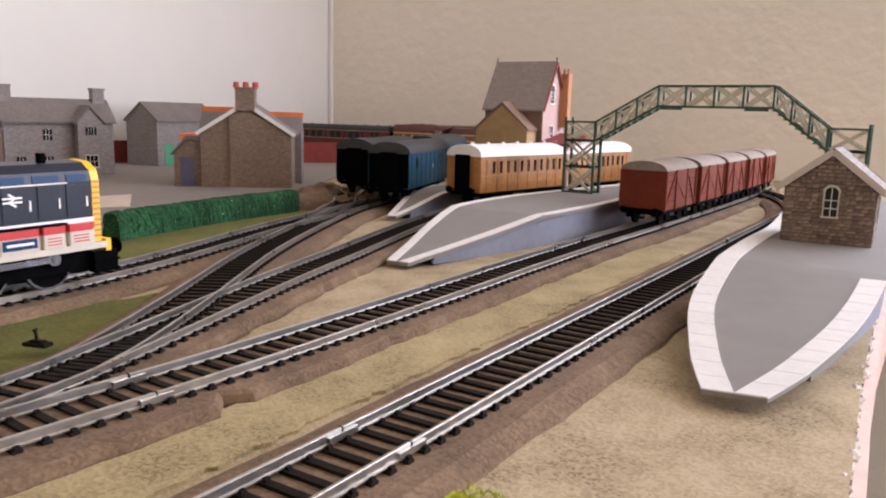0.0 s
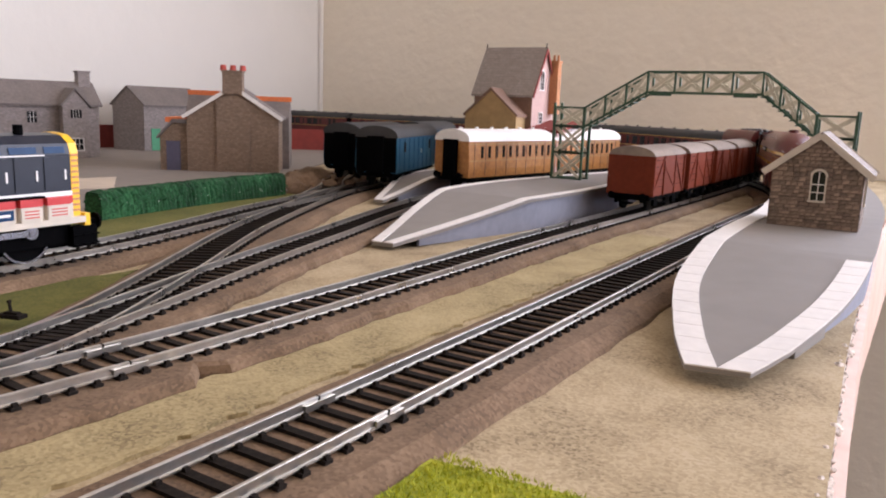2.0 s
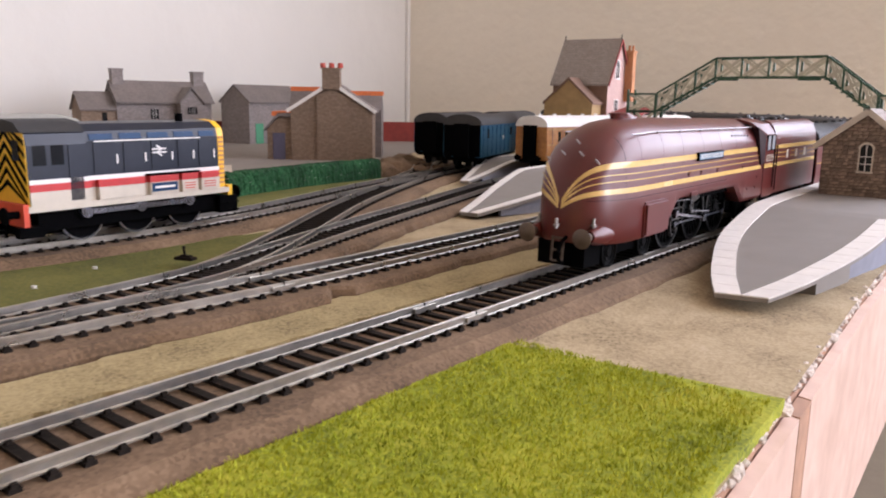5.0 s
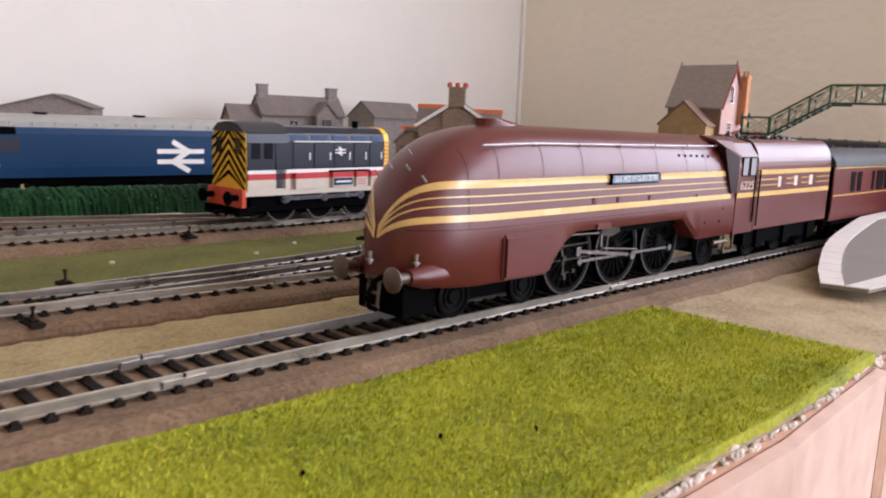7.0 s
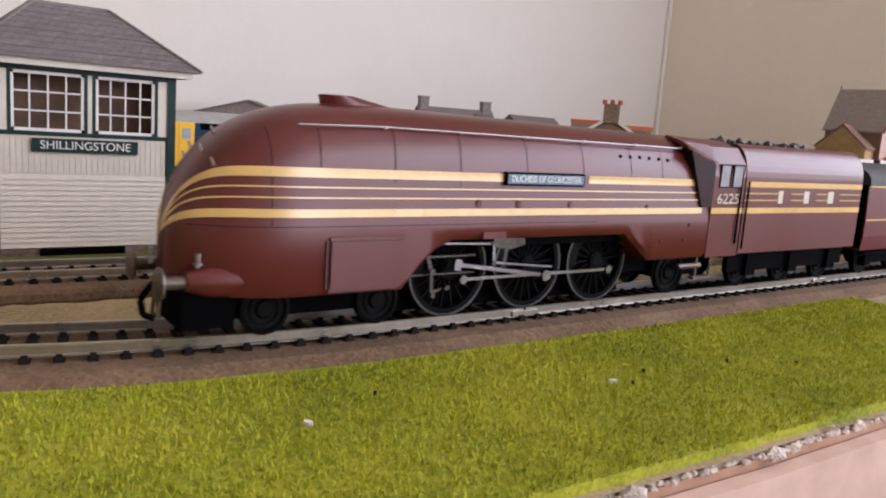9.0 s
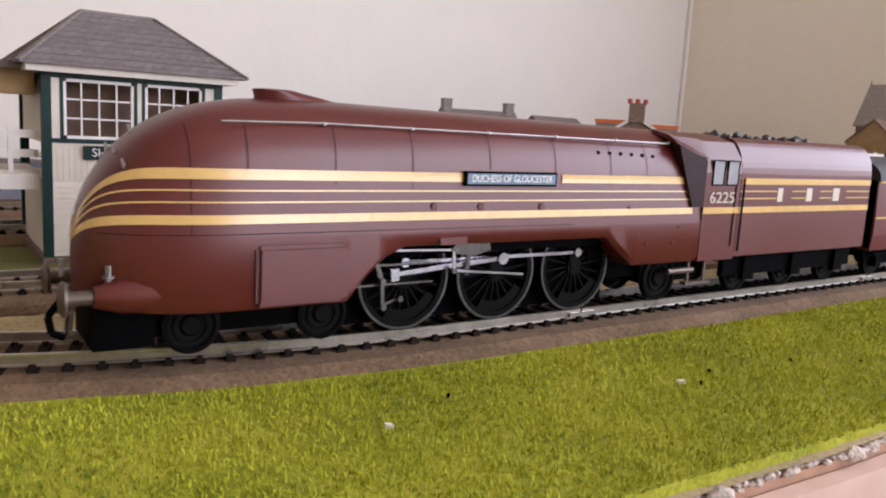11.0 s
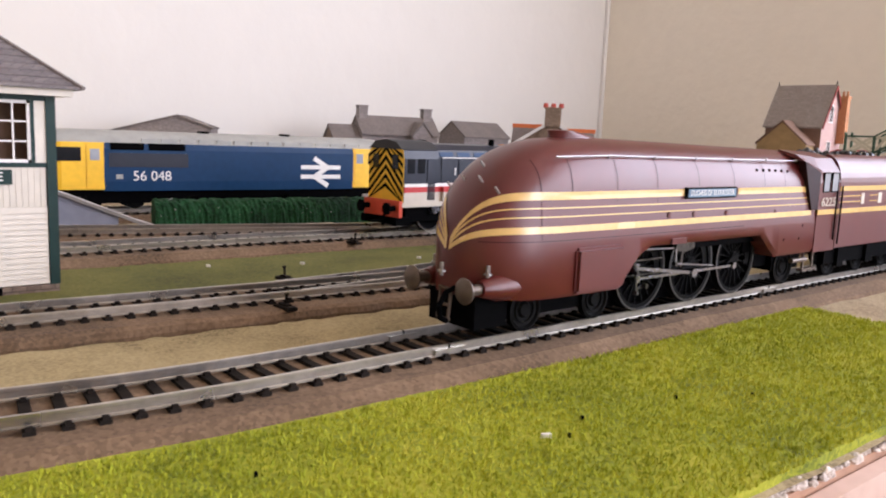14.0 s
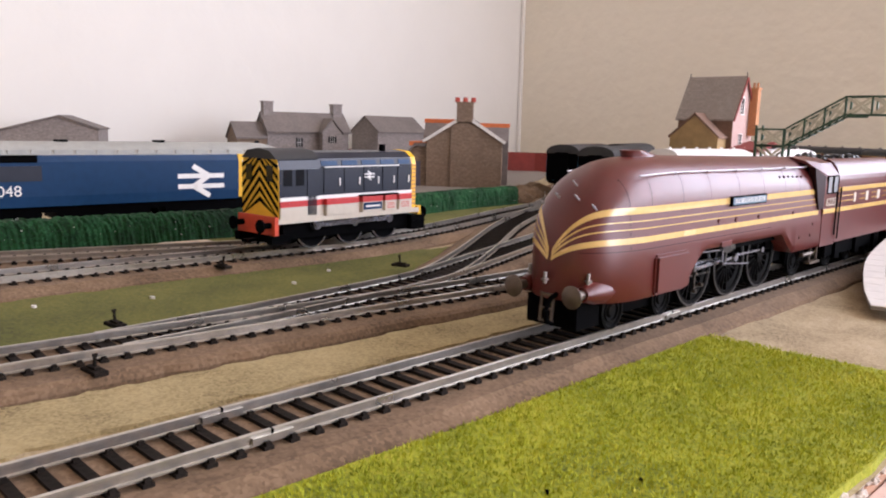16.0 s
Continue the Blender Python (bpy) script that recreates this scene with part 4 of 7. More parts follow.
        box(bm, side * 17.3 - 0.3, side * 17.3 + 0.3, 16, 24, 22.6, 24.4)
        part("step_plate", bm, M_MAROON, e)
    for z0, z1, tg, nm in ((37.9, 40.1, 25.4, "upper"), (28.8, 30.7, 23.6, "lower"), (35.5, 35.85, 25.0, "fine"), (33.1, 33.45, 24.4, "fine")):
        bm = bmesh.new()
        band(bm, z0, z1, tg, skip=(-14.5, 19.5) if z0 == 37.9 else None)
        part("gold_band", bm, M_GOLD, e, nm + " gold speed stripe")
    # chimney, coupling gear and lamps on the nose
    bm = bmesh.new()
    rings = []
    for z, a, ya, yb in ((53.0, 4.4, 65.5, 36), (55.4, 4.0, 65.0, 46), (57.0, 3.6, 65.4, 55), (57.2, 2.7, 64.4, 56), (55.6, 2.5, 64.2, 56.4)):
        rings.append([(math.cos(q) * a, (ya + yb) / 2 + math.sin(q) * (ya - yb) / 2, z) for q in [math.tau * k / 24 for k in range(24)]])
    loft(bm, rings)
    part("chimney", bm, M_MAROON, e, "low double chimney with a fairing behind", smooth=True)
    for x in (-11.2, 11.2):
        bm = bmesh.new()
        rings = []
        for y, r in ((82, 4.3), (96, 3.7), (101.0, 2.2)):
            rings.append([(x + math.cos(q) * r, y, 14.2 + math.sin(q) * r) for q in [math.tau * k / 14 for k in range(14)]])
        loft(bm, rings)
        part("buffer_housing", bm, M_MAROON, e, smooth=True)
        bm = bmesh.new()
        tube(bm, (x, 100.5, 14.2), (x, 106.0, 14.2), 1.5, 12)
        rings = [[(x + math.cos(q) * r, y, 14.2 + math.sin(q) * r) for q in [math.tau * k / 20 for k in range(20)]] for y, r in ((105.9, 3.4), (106.5, 3.6), (107.1, 2.6), (107.3, 0.1))]
        loft(bm, rings)
        part("buffer", bm, M_BRONZE, e, "dull round buffer", smooth=True)
    bm = bmesh.new()
    pts = [(-3, 101, 14), (-3, 105.5, 12.5), (-3, 108, 9.0), (-3, 107.4, 5.6), (-3, 105, 4.4)]
    for a, b in zip(pts, pts[1:]):
        tube(bm, a, b, 0.75, 8)
    part("brake_hose", bm, M_BLACK, e, "black drooping brake pipe")
    bm = bmesh.new()
    for x in (-2.2, 2.2):
        beam(bm, (x, 103, 13.5), (x, 104, 4.5), 0.7, 0.7)
    for z in (4.5, 8.5, 13):
        beam(bm, (-2.5, 103.6, z), (2.5, 103.6, z), 0.7, 0.7)
    part("coupling_hook", bm, M_BRONZE, e, "front coupling bars")
    for x, y, z in ((0, 105.0, 18.8), (-11.2, 98.2, 19.0), (11.2, 98.2, 19.0), *((q, nose_y(q, h), h) for q, h in ((0, 46.5), (-3.5, 42.5), (3.5, 42.5), (-9.5, 40), (9.5, 40)))):
        bm = bmesh.new()
        if z < 25:
            tube(bm, (x, y, z - 2.2), (x, y, z + 1.4), 0.6, 8)
            tube(bm, (x, y, z - 1.2), (x, y, z - 0.7), 1.2, 10)
        else:
            d = Vector((x * 0.09, 1, 0.7)).normalized()
            p = Vector((x, y, z))
            tube(bm, p - d, p + d * 0.7, 0.3, 6)
            beam(bm, p + d * 0.7 + Vector((-0.9, 0, -0.8)), p + d * 0.7 + Vector((0.9, 0, 0.8)), 0.45, 0.45)
        part("lamp_iron", bm, M_HANDRAIL, e, "small pale lamp iron")
    # black frames and firebox below the casing
    bm = bmesh.new()
    box(bm, -6.8, 6.8, -86, 90, 8, 21)
    box(bm, -6.2, 6.2, -44, 44, 1.8, 8.0)
    box(bm, -9.5, 9.5, -60, -34, 15, 23)
    box(bm, -12, 12, -86, 88, 19.5, 23)
    part("frame", bm, M_BLACK, e, "black underframe")
    bm = bmesh.new()
    box(bm, -8.5, 8.5, 47, 90, 4.2, 10)
    box(bm, -9.6, 9.6, 89, 101.0, 2.6, 11.6)
    part("bogie_frame", bm, M_BLACK, e)
    bm = bmesh.new()
    box(bm, -9, 9, -80, -58, 6, 14)
    part("trailing_truck", bm, M_BLACK, e)
    for side in (-1, 1):
        bm = bmesh.new()
        tube(bm, (side * 11.4, 46, 14.8), (side * 11.4, 66, 14.8), 5.2, 16)
        part("cylinder", bm, M_BLACK, e)
        bm = bmesh.new()
        for z in (12.9, 17.6):
            beam(bm, (side * 13.3, 23, z), (side * 13.3, 47, z), 0.7, 0.45)
        part("slide_bar", bm, M_GEAR, e, "steel slide bars and bracket")
        bm = bmesh.new()
        beam(bm, (side * 15.2, 42, 21.6), (side * 15.2, 17, 20.8), 0.4, 0.5)
        beam(bm, (side * 15.4, 18.5, 21.5), (side * 15.4, 18.0, 15.4), 0.5, 0.8)
        beam(bm, (side * 15.4, 18.0, 15.6), (side * 15.4, -4.5, 13.4), 0.45, 0.55)
        part("valve_gear", bm, M_STEEL, e, "bright valve gear links")
        bm = bmesh.new()
        beam(bm, (side * 15.0, 41.5, 22), (side * 15.0, 38.5, 14), 0.7, 1.1)
        beam(bm, (side * 15.0, 38.5, 14.4), (side * 15.0, 38.0, 7.6), 0.6, 0.9)
        beam(bm, (side * 14.4, 38.0, 8.0), (side * 14.4, 33.5, 9.6), 0.5, 0.6)
        for yy, zz in ((41.5, 21.8), (38.5, 14.2), (38.0, 7.8), (33.5, 9.6), (18.3, 21.2), (18, 15.5)):
            tube(bm, (side * 14.4, yy, zz), (side * 15.9, yy, zz), 0.75, 8)
        prism(bm, [(17.5, 22.2), (6.5, 22.0), (6.0, 20.2), (11, 19.0), (17.0, 19.6)], side * 13.6, side * 14.6, lambda u, v, w: (w, u, v))
        beam(bm, (side * 14.2, 12.5, 22), (side * 14.2, 13.4, 14.0), 0.6, 1.2)
        part("lever_link", bm, M_GEAR, e, "dark combination lever and expansion link")
        bm = bmesh.new()
        beam(bm, (side * 13, -76, 13), (side * 13, -76, 6), 0.8, 0.8)
        beam(bm, (side * 13, -84, 13), (side * 13, -84, 6), 0.8, 0.8)
        box(bm, side * 13 - 1.2, side * 13 + 1.2, -86, -74, 5.2, 6.2)
        tube(bm, (side * 13, -78, 10), (side * 13, -66, 10), 1.0, 8)
        part("injector_pipe", bm, M_BRONZE, e, "brassy injector pipes below the cab")
        disc_wheel(e, side * 8.7, 81.5, 6.2, side)
        disc_wheel(e, side * 8.7, 51.0, 6.2, side)
        disc_wheel(e, side * 8.7, -66.5, 7.4, side)
    moving = {}
    for side in (-1, 1):
        for k, y in enumerate((29.0, 0.0, -29.0)):
            moving[("wheel", side, k)] = spoked_wheel(e, side * 8.7, y, 13.2, 18, CRANK, face=side)
        bm = bmesh.new()
        beam(bm, (0, -30.0, 0), (0, 30.0, 0), 0.6, 0.9)
        for y in (-29, 0, 29):
            tube(bm, (-0.8, y, 0), (0.8, y, 0), 1.25, 12)
        moving[("coupling", side)] = part("coupling_rod", bm, M_STEEL, e, "bright steel coupling rod")
        bm = bmesh.new()
        beam(bm, (0, -1, 0), (0, 33, 0), 0.7, 1.1)
        tube(bm, (-0.9, 0, 0), (0.9, 0, 0), 1.6, 12)
        box(bm, -0.9, 0.4, 32.0, 34.2, -1.5, 1.5)
        moving[("main", side)] = part("connecting_rod", bm, M_STEEL, e, "bright steel connecting rod with crosshead")
    return e, moving


ENGINE, ENGINE_PARTS = engine()


def tender():
    t = thing("tender", 0, 0, 0, 180, "crimson coal tender with gold stripes behind the engine", "tender")
    L0, L1 = -41, 42
    bm = bmesh.new()
    prof = [(-17.2, 14.2), *((-(10 + 7.2 * math.cos(q)), 41.5 + 11.4 * math.sin(q)) for q in [math.pi / 2 * k / 9 for k in range(10)]), (-10, 48.5), (10, 48.5), *((10 + 7.2 * math.cos(q), 41.5 + 11.4 * math.sin(q)) for q in [math.pi / 2 * k / 9 for k in range(9, -1, -1)]), (17.2, 14.2)]
    rings = [[(x, y, z) for x, z in prof] for y in (L0, L1)]
    loft(bm, rings)
    body = part("body", bm, M_MAROON, t, "crimson tender body")
    bm = bmesh.new()
    rnd = random.Random(3)
    for _ in range(150):
        vs = bmesh.ops.create_icosphere(bm, subdivisions=1, radius=rnd.uniform(0.8, 1.9))["verts"]
        c = Vector((rnd.uniform(-9, 9), rnd.uniform(-16, 36), 49.0 + rnd.uniform(0, 4.6)))
        for v in vs:
            v.co = v.co * rnd.uniform(0.75, 1.2) + c
    tagged(part("coal_load", bm, M_COAL, t, "heap of black coal lumps"), kind="stuff")
    for side in (-1, 1):
        bm = bmesh.new()
        for z0, z1 in ((38, 40), (28.6, 30.6)):
            box(bm, side * 17.2 - 0.25, side * 17.2 + 0.25, L0 + 0.2, L1 - 0.2, z0, z1)
        part("gold_band", bm, M_GOLD, body, "gold stripes")
        for z in (35.75, 33.35):
            for a, b in ((L0 + 0.2, -24), (-14.5, -6), (3.5, 12), (21, L1 - 0.2)):
                bm = bmesh.new()
                box(bm, side * 17.2 - 0.22, side * 17.2 + 0.22, a, b, z - 0.2, z + 0.2)
                part("fine_band", bm, M_GOLD, body, "fine gold line")
        for k, ch in enumerate("LMS"):
            y = (-19.2 + 18 * k) * (1 if side > 0 else -1)
            bm = bmesh.new()
            box(bm, side * 17.3 - 0.1, side * 17.3 + 0.2, y - 1.5 - 0.3 * k, y + 1.5 + 0.3 * k, 32.2, 36.8)
            part("tender_initial", bm, M_BEIGE, body, "cream block in place of an initial")
        bm = bmesh.new()
        tube(bm, (side * 17.9, L1 - 1, 16), (side * 17.9, L1 - 1, 40), 0.35, 6)
        tube(bm, (side * 17.9, L1 + 3.5, 18), (side * 17.9, L1 + 3.5, 38), 0.35, 6)
        part("handrail", bm, M_BLACK, t, "dark upright handrails")
        bm = bmesh.new()
        box(bm, side * 12.2 - 1, side * 12.2 + 1, L0 + 1, L1 - 1, 6.5, 14.2)
        for y in (28, -1, -30):
            box(bm, side * 13.6 - 1, side * 13.6 + 1, y - 3, y + 3, 5, 13)
        part("side_frame", bm, M_BLACK, t, "black axlebox frame")
        for y in (28, -1, -30):
            disc_wheel(t, side * 8.7, y, 7.0, side)
    bm = bmesh.new()
    box(bm, -13, 13, L0, L1 + 3, 12, 15)
    box(bm, -12, 12, L1, L1 + 5, 14, 44)
    part("front_bulkhead", bm, M_BLACK, t, "black tender front and drag beam")
    bm = bmesh.new()
    beam(bm, (0, L1 + 1, 9), (0, L1 + 7, 9), 3, 2)
    beam(bm, (0, L0 - 4, 9), (0, L0, 9), 3, 2)
    part("drawbar", bm, M_BLACK, t)
    return t


TENDER = tender()


# ---- coaches ----
def coach(name, label, category, L, body, roof, windows, door_mat=None, stripe=None, group="", end=None, roof_ribs=0, lower=None, panel=None):
    """A bogie coach. windows: rows of (y, half width, z0, z1)."""
    c = thing(name, 0, 0, 0, 0, label, category, group)
    h = L / 2
    bm = bmesh.new()
    prof = [(-16.6, 12), (-17.2, 18), (-17.2, 26), (-16.8, 40), (16.8, 40), (17.2, 26), (17.2, 18), (16.6, 12)]
    loft(bm, [[(x, y, z) for x, z in prof] for y in (-h, h)])
    b = part("body", bm, body, c)
    bm = bmesh.new()
    arc = [(17.6 * math.cos(math.pi * k / 12), 39.8 + 9.2 * math.sin(math.pi * k / 12) ** 0.8) for k in range(13)]
    loft(bm, [[(x, y, z) for x, z in arc] for y in (-h - 0.4, h + 0.4)])
    r = part("roof", bm, roof, c, smooth=True)
    for k in range(roof_ribs):
        y = -h + (k + 0.5) * L / roof_ribs
        bm = bmesh.new()
        tube(bm, (0, y, 48.8), (0, y, 50.4), 1.5, 8)
        part("roof_vent", bm, roof, r)
    for side in (-1, 1):
        for y, w, z0, z1 in windows:
            bm = bmesh.new()
            box(bm, side * 17.0 - 0.35, side * 17.0 + 0.3, y - w, y + w, z0, z1)
            part("window", bm, M_GLASS, b, "dark window pane")
        if stripe:
            bm = bmesh.new()
            for z in stripe[1]:
                box(bm, side * 17.2 - 0.2, side * 17.2 + 0.25, -h + 0.5, h - 0.5, z, z + 0.6)
            part("lining", bm, stripe[0], b)
        if lower:
            bm = bmesh.new()
            for k in range(int(L / 14)):
                y = -h + 7 + k * 14
                box(bm, side * 17.3 - 0.2, side * 17.3 + 0.15, y - 0.25, y + 0.25, 13, 39)
            part("door_seam", bm, lower, b)
        bm = bmesh.new()
        beam(bm, (side * 14, -h * 0.45, 9), (side * 14, h * 0.45, 9), 1.2, 2)
        beam(bm, (side * 15.6, -h + 4, 10.5), (side * 15.6, h - 4, 10.5), 2.4, 0.8)
        part("footboard", bm, M_BLACK, c)
    bm = bmesh.new()
    box(bm, -14, 14, -h + 1, h - 1, 9, 12)
    box(bm, -9, 9, -14, 14, 4, 9)
    part("underframe", bm, M_BLACK, c, "black underframe")
    for s in (-1, 1):
        bm = bmesh.new()
        box(bm, -6.5, 6.5, s * (h - 0.2), s * (h + 3.4), 12, 41)
        part("gangway", bm, end or M_BLACK, c, "black corridor connection")
        bm = bmesh.new()
        box(bm, -16.4, 16.4, s * (h - 0.1), s * (h + 0.35), 13, 40.5)
        part("end_panel", bm, panel or end or M_BLACK, c)
        for x in (-11.2, 11.2):
            bm = bmesh.new()
            tube(bm, (x, s * h, 13.5), (x, s * (h + 4.5), 13.5), 1.1, 8)
            tube(bm, (x, s * (h + 4.5), 13.5), (x, s * (h + 5.2), 13.5), 2.8, 12)
            part("buffer", bm, M_BLACK, c)
        yb = s * (h - 32)
        bm = bmesh.new()
        for x in (-11, 11):
            box(bm, x - 1, x + 1, yb - 18, yb + 18, 5, 9)
            for yy in (yb - 15, yb + 15):
                box(bm, x - 1.8, x + 1.8, yy - 2.4, yy + 2.4, 4, 10)
        box(bm, -10, 10, yb - 3, yb + 3, 6, 10)
        bg = part("bogie", bm, M_BLACK, c, "black bogie frame")
        for x in (-8.7, 8.7):
            for yy in (yb - 15, yb + 15):
                bm = bmesh.new()
                tube(bm, (x - 1.2, yy, 6.4), (x + 1.2, yy, 6.4), 6.4, 20)
                part("wheel", bm, M_WHEEL, bg)
    return c


def run_windows(L, pitch, w, z0, z1, gap=10):
    n = int((L - 2 * gap) / pitch)
    return [((k - (n - 1) / 2) * pitch, w, z0, z1) for k in range(n)]


COACH = coach("passenger_coach", "maroon passenger coach with a grey roof behind the tender", "coach", 232, M_COACH, M_GREYROOF,
              [(y, w, 26.5, 37) for y, w in ((88, 3), (78, 3), (56, 1.6), (44, 5.5), (30, 5.5), (16, 1.6), (2, 5.5), (-12, 5.5), (-28, 1.6), (-42, 5.5), (-58, 5.5), (-74, 3), (-92, 3))],
              stripe=(M_GOLD, (24.8, 39.0)), group="maroon coaches", roof_ribs=9)
TRAIN = [(ENGINE, 0, 36, -36), (TENDER, -135.5, 30, -30), (COACH, -300, 84, -84)]
for n in range(3):
    TRAIN.append((copy_thing(COACH, pose(0, 0, 0)), -300 - 243 * (n + 1), 84, -84))

TEAK = coach("teak_coach", "varnished teak passenger coach with a white roof standing at the platform", "coach", 240, M_TEAK, M_WHITE,
             run_windows(240, 9.4, 1.5, 27, 36), stripe=(M_OCHRE, (24.6, 37.6)), roof_ribs=12, lower=M_BROWN, panel=M_TEAK)
BLUE = coach("blue_coach", "dusty blue luggage coach with a grey roof in the siding", "coach", 128, M_BLUE2, M_GREYROOF,
             [(-42, 2.5, 28, 36), (36, 2.5, 28, 36)], roof_ribs=0, group="blue coaches", lower=M_BLUE)
writing("coach_mark", "III", 5, 0.1, M_BEIGE, BLUE.children[0], side_pose(17.4, 8, 27, True), label="small pale bars")


def place(ob, x, y, rz, z=0.0):
    ob.matrix_basis = pose(x / 1000, y / 1000, z / 1000, 0, 0, rz)


def stand(ob, line, front, L, gap=0.0):
    """Stands a vehicle with its near end at index front of a track line, running away along it."""
    i, j = front + int(L * 0.14 / STEP), front + int(L * 0.86 / STEP)
    a, b = Vector(line[min(i, len(line) - 2)][0]), Vector(line[min(j, len(line) - 1)][0])
    d = (b - a).normalized()
    m = (a + b) / 2
    place(ob, m.x, m.y, math.degrees(math.atan2(-d.x, d.y)))


def index_at(line, y):
    return min(range(len(line)), key=lambda k: abs(line[k][0][1] - y))


place(TEAK, -209, 505, -8)
place(BLUE, -300, 420, 19)
blue2 = copy_thing(BLUE, pose(-0.360, 0.452, 0, 0, 0, 18))
tagged(blue2, "dark blue coach with a dusty roof on the next siding")
blue3 = copy_thing(BLUE, pose(-0.392, 0.600, 0, 0, 0, 18))
tagged(blue3, "dark blue coach with a brown roof further along the siding")


# ---- goods vans ----
def goods_van():
    v = thing("goods_van", 0, 0, 0, 0, "weathered red-brown goods van with a curved dusty roof", "goods wagon", "row of goods vans")
    bm = bmesh.new()
    box(bm, -15.5, 15.5, -34, 34, 11, 38)
    b = part("body", bm, M_VAN, v)
    bm = bmesh.new()
    arc = [(16.2 * math.cos(math.pi * k / 12), 37.8 + 6.4 * math.sin(math.pi * k / 12)) for k in range(13)]
    loft(bm, [[(x, y, z) for x, z in arc] for y in (-34.6, 34.6)])
    part("roof", bm, M_VANROOF, v, smooth=True)
    for side in (-1, 1):
        for y0, y1 in ((-33, -13), (13, 33)):
            bm = bmesh.new()
            a, bb = (y0, y1) if y0 < 0 else (y1, y0)
            beam(bm, (side * 15.8, a, 12), (side * 15.8, bb, 36.5), 1.0, 1.6)
            part("brace", bm, M_VAN, b)
        for y in (-33, -12, 12, 33):
            bm = bmesh.new()
            beam(bm, (side * 15.9, y, 11), (side * 15.9, y, 38), 1.2, 1.6)
            part("stanchion", bm, M_VAN, b)
        bm = bmesh.new()
        box(bm, side * 15.6 - 0.4, side * 15.6 + 0.4, -10.5, 10.5, 12, 37)
        d = part("door", bm, M_VAN, b, "plank door")
        bm = bmesh.new()
        beam(bm, (side * 16.1, -10, 30), (side * 16.1, 10, 16), 0.6, 1.2)
        part("door_bar", bm, M_VAN, d)
        for z in (17, 21.5, 26, 30.5, 35):
            bm = bmesh.new()
            box(bm, side * 15.5 - 0.1, side * 15.5 + 0.12, -33, 33, z, z + 0.25)
            part("plank_groove", bm, M_BLACK, b)
        bm = bmesh.new()
        box(bm, side * 13.5 - 1, side * 13.5 + 1, -33, 33, 8.5, 11)
        for y in (-20, 20):
            box(bm, side * 13.2 - 1, side * 13.2 + 1, y - 4, y + 4, 4, 9)
        beam(bm, (side * 14, -16, 6), (side * 14, 10, 5), 0.8, 0.8)
        part("sole_bar", bm, M_BLACK, v, "black running gear")
        for y in (-20, 20):
            bm = bmesh.new()
            tube(bm, (side * 8.7 - 1.2, y, 6.2), (side * 8.7 + 1.2, y, 6.2), 6.2, 20)
            part("wheel", bm, M_WHEEL, v)
    for s in (-1, 1):
        bm = bmesh.new()
        box(bm, -8, 8, s * 34 - 0.1, s * 34.4 + 0.1, 29.5, 34.5)
        part("end_vent", bm, M_VAN, b, "slatted end ventilator")
        bm = bmesh.new()
        box(bm, -14, 14, s * 33.8 - 1, s * 33.8 + 1, 8, 12)
        beam(bm, (0, s * 34, 6), (0, s * 39, 6), 6, 1.2)
        part("headstock", bm, M_BLACK, v)
        for x in (-11, 11):
            bm = bmesh.new()
            tube(bm, (x, s * 34, 11), (x, s * 38.5, 11), 1.0, 8)
            tube(bm, (x, s * 38.5, 11), (x, s * 39.2, 11), 2.4, 12)
            part("buffer", bm, M_BLACK, v)
    return v


VAN = goods_van()
y = 378.0
k0 = index_at(T2, y)
vans = [VAN] + [copy_thing(VAN, pose(0, 0, 0)) for _ in range(4)]
for n, v in enumerate(vans):
    a, b = Vector(T2[min(len(T2) - 1, k0 + int((n * 80 + 16) / STEP))][0]), Vector(T2[min(len(T2) - 1, k0 + int((n * 80 + 58) / STEP))][0])
    d, m = (b - a).normalized(), (a + b) / 2
    place(v, m.x, m.y, math.degrees(math.atan2(-d.x, d.y)))


